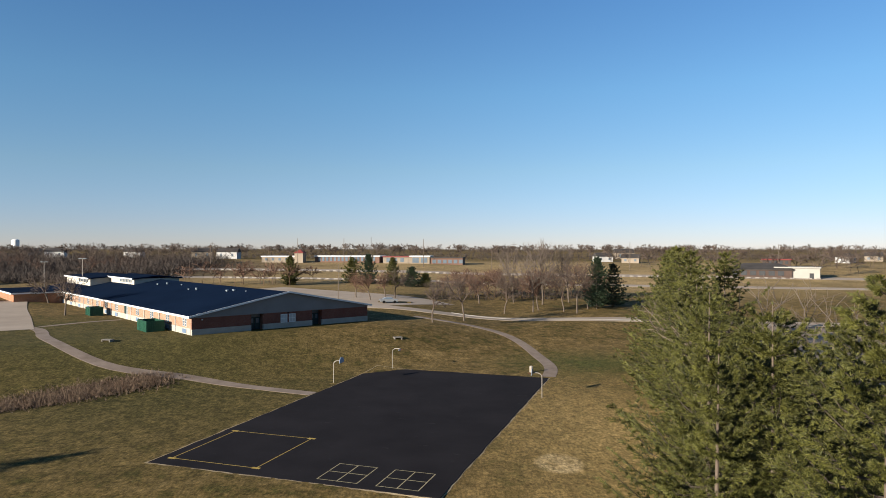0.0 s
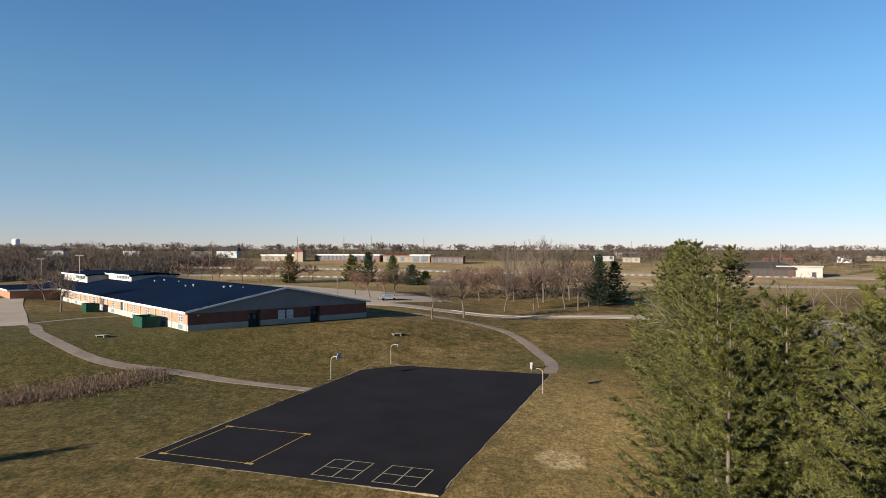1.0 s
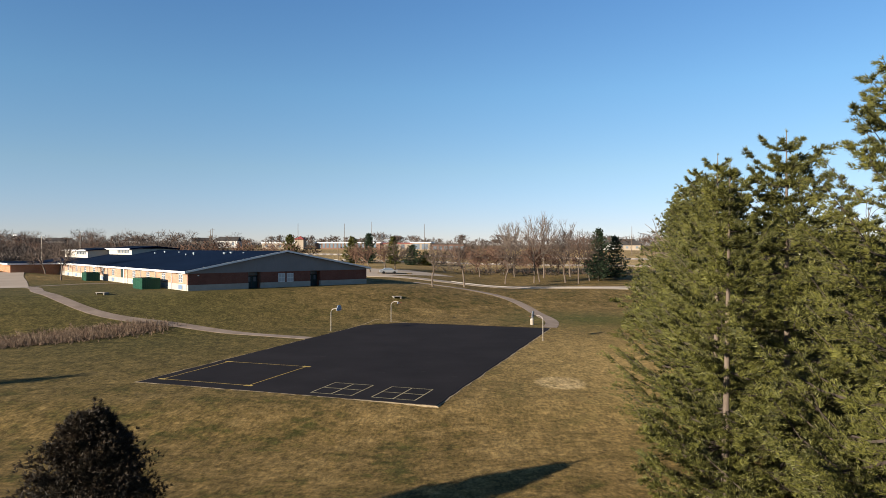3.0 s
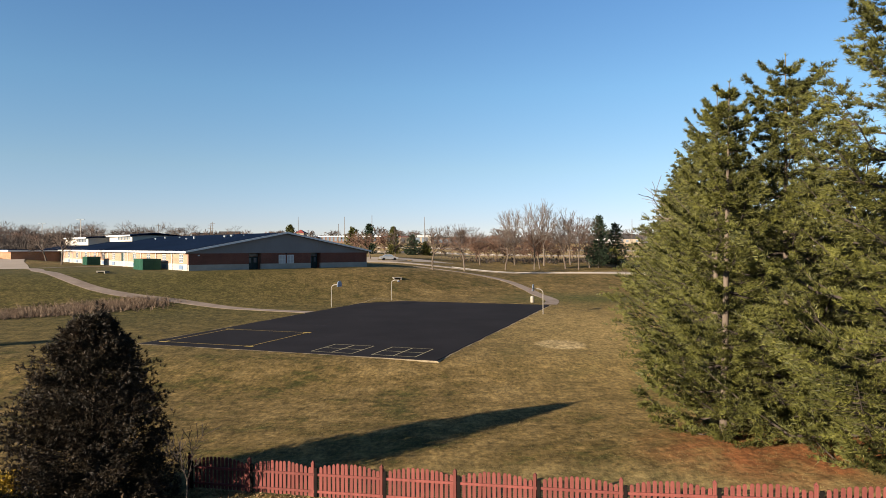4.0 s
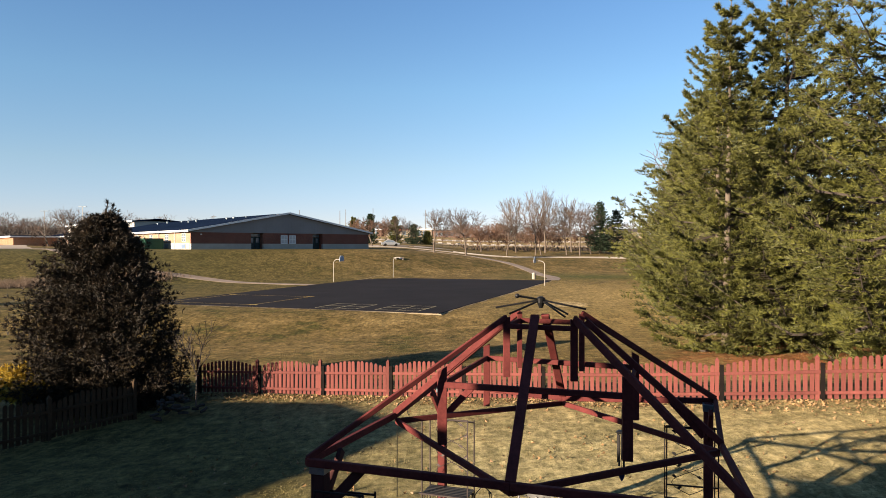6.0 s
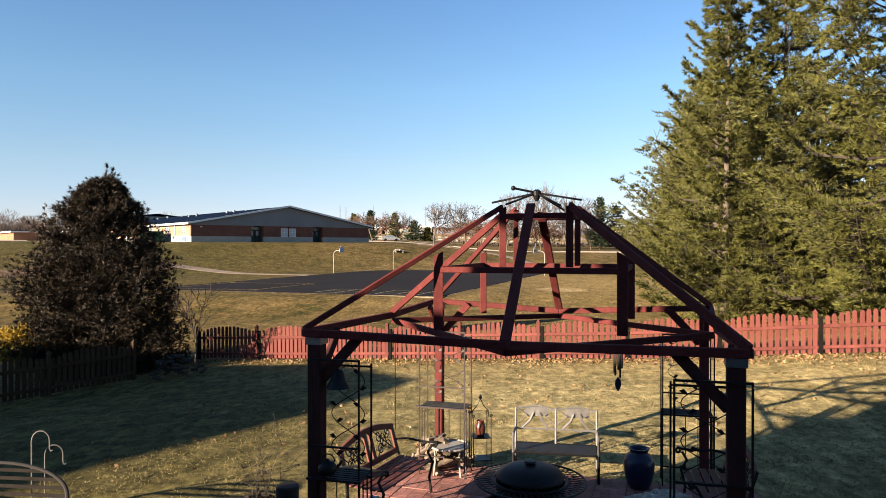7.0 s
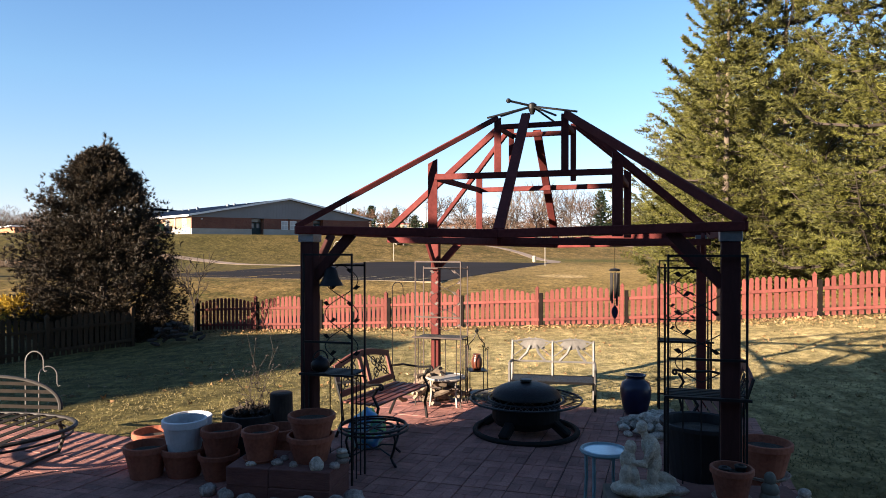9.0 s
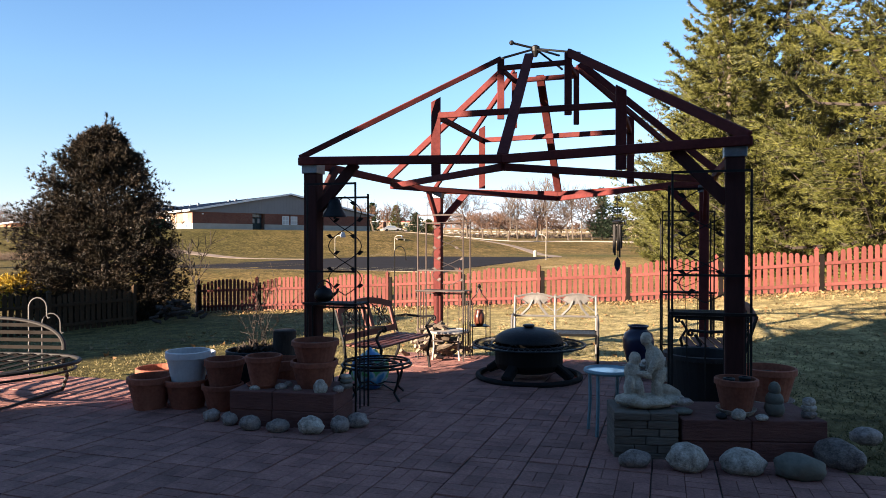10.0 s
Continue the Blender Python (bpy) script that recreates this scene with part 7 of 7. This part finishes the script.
def pile(name, x, y, n, spread, size, mat, label, category, seed, base=None, logs=False):
    """A heap: each piece a part."""
    z = (pz(x, y) if base is None else base)
    h = empty(name, pose(x, y, z), label, category)
    rs = random.Random(seed)
    for q in range(n):
        k = q / n
        r = spread * (1 - k * 0.75) * math.sqrt(rs.random())
        a = rs.uniform(0, 6.283)
        px, py, zz = r * math.cos(a) * 1.3, r * math.sin(a), size * 0.4 + k * size * (2.4 if not logs else 3.0)
        bm = bmesh.new()
        if logs:
            an = rs.gauss(0.4, 0.5)
            ln = rs.uniform(0.16, 0.3)
            d = Vector((math.cos(an), math.sin(an), rs.gauss(0, 0.3)))
            c = Vector((px, py, zz))
            tube(bm, [c - d * ln / 2, c + Vector((0, 0, rs.gauss(0, 0.02))), c + d * ln / 2], [size * 0.22, size * 0.26, size * 0.2], 6)
            part("log", bm, M[mat], h)
        else:
            bmesh.ops.create_icosphere(bm, subdivisions=2, radius=size * rs.uniform(0.6, 1.1))
            off = Vector((rs.uniform(0, 90), 0, 0))
            for v in bm.verts:
                v.co *= 1 + 0.35 * noise.noise(v.co / size * 1.3 + off)
                v.co.z *= 0.65
            bmesh.ops.translate(bm, vec=(px, py, zz), verts=bm.verts)
            part("rock", bm, M[mat], h)


def dead_plant(x, y, h, seed, label, base=None):
    """Dry stems left in a pot."""
    rs = np.random.RandomState(seed)
    z = pz(x, y) if base is None else base
    A, B = [], []
    for q in range(10):
        p = np.array((rs.normal(0, 0.07), rs.normal(0, 0.05), 0.0))
        d = np.array((rs.normal(0, 0.22), rs.normal(0, 0.22), 1.0))
        for s in range(5):
            e = p + d * h / 5 * rs.uniform(0.6, 1.1)
            A.append(p)
            B.append(e)
            if rs.uniform() < 0.75:
                A.append(e)
                B.append(e + (d + rs.normal(0, 0.7, 3)) * h * 0.16)
            p = e
            d = d + rs.normal(0, 0.16, 3)
    v, f = bars(A, B, [0.0028] * len(A), [0.0016] * len(A), 4)
    heads = np.array(B)[np.array(B)[:, 2] > h * 0.35]
    hv, hf = tufts(rs, heads, rs.normal(0, 0.5, heads.shape) - np.array((0, 0, 0.5)), 3, 0.028, 0.007, 0.7)
    c = np.stack([rs.normal(0, 0.1, 240), rs.normal(0, 0.1, 240), rs.uniform(0, 0.07, 240)], 1)
    lv, lf = tufts(rs, c, rs.normal(0, 0.6, (240, 3)) + np.array((0, 0, 0.5)), 2, 0.07, 0.016, 0.6)
    root = empty("dry_plant", pose(x, y, z), label, "plant")
    arrays("stalk", v, f, M["dark_twig"], root)
    tagged(arrays("seed_heads", hv, hf, M["dark_twig"], root), "dry brown seed heads", kind="stuff")
    tagged(arrays("leaf_litter", lv, lf, M["dark_twig"], root), "dry brown leaf litter", kind="stuff")


def plastic_bag(x, y):
    """A slumped full plastic sack, its neck gathered."""
    bm = bmesh.new()
    bmesh.ops.create_icosphere(bm, subdivisions=4, radius=1.0)
    for v in bm.verts:
        d = v.co.normalized()
        k = 1 + 0.16 * noise.noise(d * 2.1) + 0.09 * noise.noise(d * 5.3) + 0.05 * noise.noise(d * 11)
        w = 1.0 if d.z < 0.4 else 1.0 - 0.55 * (d.z - 0.4) / 0.6
        v.co = Vector((d.x * 0.2 * w, d.y * 0.15 * w, d.z * 0.23)) * k
        v.co.z = max(v.co.z, -0.2)
    ob = put("plastic_bag", bm, M["bag"], smooth=True)
    ob.matrix_world = spot_on(x, y, 20, 0.2)
    tagged(ob, "crumpled blue and green plastic bag on the patio", "bag")


def bag_skin():
    n = Nodes("printed_plastic", 0.35, 0, 0.4)
    c = n.ramp(n.noise(5.5, 2, 0.4), [(0.3, (0.03, 0.09, 0.3)), (0.44, (0.06, 0.36, 0.6)), (0.5, (0.45, 0.6, 0.66)), (0.56, (0.06, 0.42, 0.08)), (0.7, (0.03, 0.14, 0.4))])
    return n.done(c, n.noise(18, 3), 0.4, 0.01)


M["bag"] = bag_skin()
M["soot"] = surface("sooty_iron", (0.004, 0.004, 0.004), (0.010, 0.0095, 0.009), 6, 50, 0.8, 0, 0.2)


def furnish():
    # left-hand cluster of pots on and beside a block planter
    pot(-2.58, 7.45, 0.205, 0.30)
    pot(-2.72, 7.95, 0.215, 0.30)
    pot(-2.24, 7.49, 0.215, 0.27)
    pot(-2.24, 7.50, 0.205, 0.33, "white_plastic", pz(-2.2, 7.5) + 0.20, 0.75, "white plastic bucket standing in a terracotta pot")
    pot(-2.35, 7.92, 0.215, 0.46, "white_plastic", None, 0.85, "white plastic bucket of dry soil")
    pot(-1.88, 7.40, 0.19, 0.24)
    pot(-1.86, 7.40, 0.185, 0.30, "terracotta", pz(-1.8, 7.4) + 0.17)
    pot(-1.78, 8.06, 0.28, 0.47, "black_plastic", None, 0.9, "wide black plastic tub of soil with dry stems")
    dead_plant(-1.75, 8.1, 0.62, 5, "dry leafless stems rising from a black tub", pz(-1.75, 8.1) + 0.42)
    planter("block_planter", -1.62, 6.80, -10, 0.92, 0.5, ([0.0, 0.38, 0.92], [0.0, 0.38, 0.92]), 0.31, "edging", "low planter of rough red retaining blocks")
    top = pz(-1.2, 7.0) + 0.286
    pot(-1.38, 6.98, 0.16, 0.25, base=top, saucer=True)
    pot(-1.34, 7.46, 0.19, 0.46, base=pz(-1.3, 7.4), label="tall terracotta pot behind the planter")
    pot(-0.94, 6.98, 0.205, 0.235, base=top)
    pot(-0.93, 6.98, 0.205, 0.235, base=top + 0.175)
    bm = bmesh.new()
    lathe(bm, [(0.125, 0), (0.12, 0.3), (0.115, 0.66), (0.10, 0.67)], 20, None, True, True)
    ob = put("tree_stump", bm, M["dark_twig"])
    ob.matrix_world = spot_on(-1.46, 8.05)
    tagged(ob, "upright grey log stump beside the pots", "stump")
    for k, (x, y, a, b, c, mat) in enumerate(((-1.42, 6.84, 0.06, 0.04, 0.03, "pale_rock"), (-1.20, 6.86, 0.07, 0.045, 0.04, "stone"), (-1.17, 6.98, 0.05, 0.04, 0.035, "stone"), (-1.05, 6.80, 0.045, 0.035, 0.04, "stone"), (-0.84, 6.72, 0.075, 0.05, 0.085, "pale_rock"), (-0.70, 6.78, 0.06, 0.05, 0.04, "stone"), (-0.66, 6.92, 0.075, 0.05, 0.04, "stone"))):
        stone(x, y, a * 0.78, b * 0.8, c * 0.8, 30 + k, mat, top, label="small smooth stone on the block planter", group="stones on the planters")
    stone(-0.655, 6.92, 0.056, 0.042, 0.028, 47, "stone_green", top + 0.044, label="flat stone stacked on another", group="stones on the planters")
    stone(-0.66, 6.92, 0.05, 0.038, 0.025, 48, "pale_rock", top + 0.083, label="flat pale stone on top of a stack", group="stones on the planters")
    for k, (x, y, a, b, c) in enumerate(((-1.82, 6.94, 0.085, 0.07, 0.07), (-1.62, 6.80, 0.085, 0.07, 0.075), (-1.40, 6.64, 0.10, 0.08, 0.08), (-1.16, 6.58, 0.105, 0.075, 0.07), (-0.88, 6.52, 0.12, 0.09, 0.10), (-0.66, 6.58, 0.09, 0.075, 0.085), (-0.53, 6.74, 0.10, 0.09, 0.08))):
        stone(x, y, a * 0.86, b * 0.88, c * 0.84, 60 + k, "stone" if k != 4 else "pale_rock", rough=0.22, label="rounded river stone at the planter's foot")
    round_table(-0.50, 7.95, 0.35, 0.33, 10)
    red_bench(-0.50, 9.28, 65)
    plastic_bag(-0.62, 8.42)
    lounge(-4.5, 7.8, -6)
    crook(-4.82, 9.2, 1.08, 10, r=0.009, mat="bench_grey")
    crook(-4.72, 9.3, 0.88, 15, "low white-painted hook standing in the lawn", 0.008, mat="bench_grey")
    # the middle
    fire_pit(1.17, 9.05)
    palm_bench(1.70, 10.45, -10)
    vase(2.72, 9.98)
    lantern_stand(0.68, 10.95)
    side_table(0.23, 10.62, 0.27, 0.38, "pole", "pole", "small round pale metal side table", 5)
    pile("log_pile", 0.05, 10.78, 70, 0.42, 0.13, "wood_log", "loose heap of split kindling under a table", "logs", 4, pz(0.05, 10.78), True)
    # right-hand planter with its statue
    p = planter("block_wall", 1.38, 5.87, -6, 0.44, 0.4, ([0.0, 0.2, 0.44], [0.0, 0.14, 0.3, 0.44], [0.0, 0.22, 0.44], [0.0, 0.12, 0.31, 0.44], [0.0, 0.23, 0.44], [0.0, 0.25, 0.44]), 0.34, "grey_block", "low wall of grey weathered retaining blocks")
    planter("block_planter", 1.84, 5.82, -3, 0.98, 0.55, ([0.0, 0.47, 0.98], [0.0, 0.47, 0.98]), 0.30, "edging", "low planter of rough red retaining blocks")
    statue(1.69, 6.04, pz(1.7, 6.0) + 0.318, 4)
    topr = pz(2.3, 6.1) + 0.29
    pot(2.29, 6.0, 0.15, 0.225, base=topr, saucer=True)
    for dx in (-0.06, 0.07):
        pot(2.29 + dx, 6.0 + dx * 0.3, 0.042, 0.075, "black_plastic", topr + 0.18, 0.8, "small black nursery pot set in a terracotta pot")
    pot(2.99, 6.98, 0.14, 0.19, label="small terracotta pot under a larger one")
    pot(2.99, 6.98, 0.225, 0.28, base=pz(2.99, 6.98) + 0.155, saucer=True, label="wide terracotta pot with dry soil")
    for k, (x, y, a, b, c, mat) in enumerate(((1.90, 6.0, 0.11, 0.06, 0.04, "stone"), (1.88, 5.96, 0.11, 0.06, 0.035, "stone_green"), (2.12, 5.84, 0.05, 0.04, 0.03, "black_plastic"), (2.23, 5.82, 0.065, 0.05, 0.055, "pale_rock"), (2.38, 5.80, 0.055, 0.035, 0.03, "pale_rock"), (2.735, 5.86, 0.07, 0.055, 0.045, "stone"))):
        stone(x, y, a * 0.78, b * 0.8, c * 0.8, 80 + k, mat, topr + (0.055 if k == 0 else 0), label="smooth stone on the red block planter", group="stones on the planters")
    stone(2.735, 5.86, 0.052, 0.042, 0.03, 90, "pale_rock", topr + 0.048, label="pale stone stacked on another", group="stones on the planters")
    stone(2.735, 5.86, 0.045, 0.038, 0.035, 91, "pale_rock", topr + 0.088, label="pale stone on top of a stack", group="stones on the planters")
    bm = bmesh.new()
    for cz, r, hh in ((0.055, 0.07, 0.068), (0.115, 0.062, 0.065), (0.19, 0.042, 0.055)):
        bmesh.ops.create_icosphere(bm, subdivisions=2, radius=1, matrix=Matrix.Translation((0, 0, cz)) @ Matrix.Diagonal((r, r, hh, 1)))
    ob = put("garden_figurine", bm, M["stone_green"], smooth=True)
    ob.matrix_world = pose(2.53, 5.93, topr - 0.005)
    tagged(ob, "small grey-green stone garden figurine", "statue")
    for k, (x, y, a, b, c, mat, tn) in enumerate(((1.47, 5.68, 0.115, 0.08, 0.07, "stone", 0), (1.80, 5.60, 0.145, 0.11, 0.115, "pale_rock", 10), (2.13, 5.54, 0.155, 0.11, 0.105, "pale_rock", -5), (2.45, 5.44, 0.165, 0.10, 0.10, "stone_green", -18), (2.83, 5.66, 0.10, 0.19, 0.12, "stone", 25), (2.86, 6.05, 0.16, 0.10, 0.07, "stone", 10), (3.38, 6.25, 0.12, 0.10, 0.08, "stone", 0))):
        stone(x, y, a * 0.93, b * 0.93, c * 0.9, 100 + k, mat, None, tn, "large rounded river stone along the planter", rough=0.17)
    side_table(1.50, 6.55, 0.175, 0.50, "aqua_glass", "aqua", "small aqua metal side table with a glass top", 20)
    barrel(2.62, 7.48)
    pile("rock_pile", 2.78, 9.1, 140, 0.44, 0.075, "pale_rock", "heap of pale limestone rocks under the gazebo", "rocks", 6)
    # chair at the gazebo's far side
    c = red_bench(3.2, 8.75, -103)
    c["label"] = "dark iron and wood garden bench beside the rock pile"
    # trellis towers, chime, bell and hooks
    plant_trellis(-0.80, 7.40, -14, 2.09, 0.47, 0.32, "tall black iron trellis with wire vines at a gazebo post")
    t = plant_trellis(0.17, 10.60, -18, 2.02, 0.66, 0.34, "tall weathered pale iron trellis with wire vines at a gazebo post")
    for o in t.children:
        o.data.materials[0] = M["trellis_pale"]
    plant_trellis(2.25, 6.42, -14, 2.07, 0.56, 0.34, "tall dark iron trellis with wire vines at a gazebo post")
    plant_trellis(3.40, 10.12, -14, 2.03, 0.64, 0.34, "tall dark iron trellis behind the tub")
    wind_chime(2.50, 10.20, 2.40)
    kettle(-0.92, 7.33, pz(-0.9, 7.3) + 1.005)
    bell(-0.84, 7.44, 1.98)
    crook(-0.75, 13.4, 1.75, 15)
    crook(5.85, 9.3, 1.35, 170, "black shepherd's hook beside the patio", 0.012)
    crook(10.3, 14.5, 1.2, 10, "green metal stake standing in the lawn", 0.015)
    pile("log_pile", -8.0, 21.5, 40, 0.8, 0.2, "dark_twig", "dark heap of old branches in the fence corner", "logs", 12, zl(-8.0, 21.5), True)


furnish()


def yellow_shrub():
    rs = np.random.RandomState(77)
    x, y = -13.3, 22.4
    root = empty("yellow_shrub", pose(x, y, zl(x, y)), "shrub with bright yellow autumn leaves behind the fence", "shrub")
    n = 900
    a = rs.normal(0, 1, (n, 3))
    a /= np.linalg.norm(a, axis=1)[:, None]
    c = a * (rs.uniform(0.2, 1, (n, 1)) ** 0.4) * np.array((0.8, 0.8, 0.6)) * (1 + 0.2 * np.sin(a[:, :1] * 7)) + np.array((0, 0, 1.05))
    v, f = tufts(rs, c, a + np.array((0, 0, 0.4)), 5, 0.13, 0.03, 0.8)
    arrays("crown", v, f, M["yellow_leaf"], root)
    A = [np.array((0, 0, 0.0))] * 10
    B = [np.array((rs.normal(0, 0.35), rs.normal(0, 0.35), 1.2)) for _ in range(10)]
    v, f = bars(A, B, [0.02] * 10, [0.008] * 10, 5)
    arrays("stems", v, f, M["bark"], root)


yellow_shrub()


def grass():
    """Dry tufts standing in the yard and the nearer lawn."""
    rs = np.random.RandomState(31)
    n = 85000
    y = 5.5 + 48.5 * rs.uniform(0, 1, n) ** 1.7
    x = (rs.uniform(-1, 1, n)) * (y * 0.72 + 1.5) + 0.2
    a, b = (x - 1.26) * 0.970 - (y - 8.6) * 0.242, (x - 1.26) * 0.242 + (y - 8.6) * 0.970
    ok = ~((b < 2.15) & (a > -2.5) & (a < 2.5)) & ~((a <= -2.3) & (b < -1.08)) & ~((a >= 2.3) & (b < -2.45))
    x, y = x[ok], y[ok]
    c = np.stack([x, y, land(x, y)], 1)
    d = np.stack([rs.normal(0, 0.35, len(x)), rs.normal(0, 0.35, len(x)), np.ones(len(x))], 1)
    v, f = tufts(rs, c, d, 4, 0.038, 0.0045, 0.8)
    ob = arrays("grass", v, f, M["grass"])
    tagged(ob, "short dormant grass tufts, straw and green", "grass", kind="stuff")


def leaf_litter():
    """Fallen leaves blown against the fence and the patio's edge."""
    rs = np.random.RandomState(5)
    n = 1500
    t = rs.uniform(-4.5, 19, n)
    off = -0.12 - np.abs(rs.normal(0, 0.55, n))
    x, y = F0[0] + AX[0] * t - AX[1] * off, F0[1] + AX[1] * t + AX[0] * off
    x, y = np.concatenate([x, rs.uniform(-6, 14, 500)]), np.concatenate([y, rs.uniform(11, 21, 500)])
    c = np.stack([x, y, land(x, y) + 0.025], 1)
    d = rs.normal(0, 1, (len(x), 3)) * np.array((1, 1, 0.25))
    v, f = tufts(rs, c, d, 2, 0.085, 0.028, 0.5)
    ob = arrays("fallen_leaves", v, f, M["leaf"])
    tagged(ob, "dry brown fallen leaves on the lawn by the fence", "leaves", kind="stuff")


M["leaf"] = foliage("fallen_leaf", (0.13, 0.07, 0.03), (0.3, 0.18, 0.08), (0.45, 0.3, 0.15))
leaf_litter()
M["grass"] = foliage("grass_blades", (0.10, 0.085, 0.03), (0.24, 0.19, 0.08), (0.34, 0.28, 0.13))
grass()
build_patio()
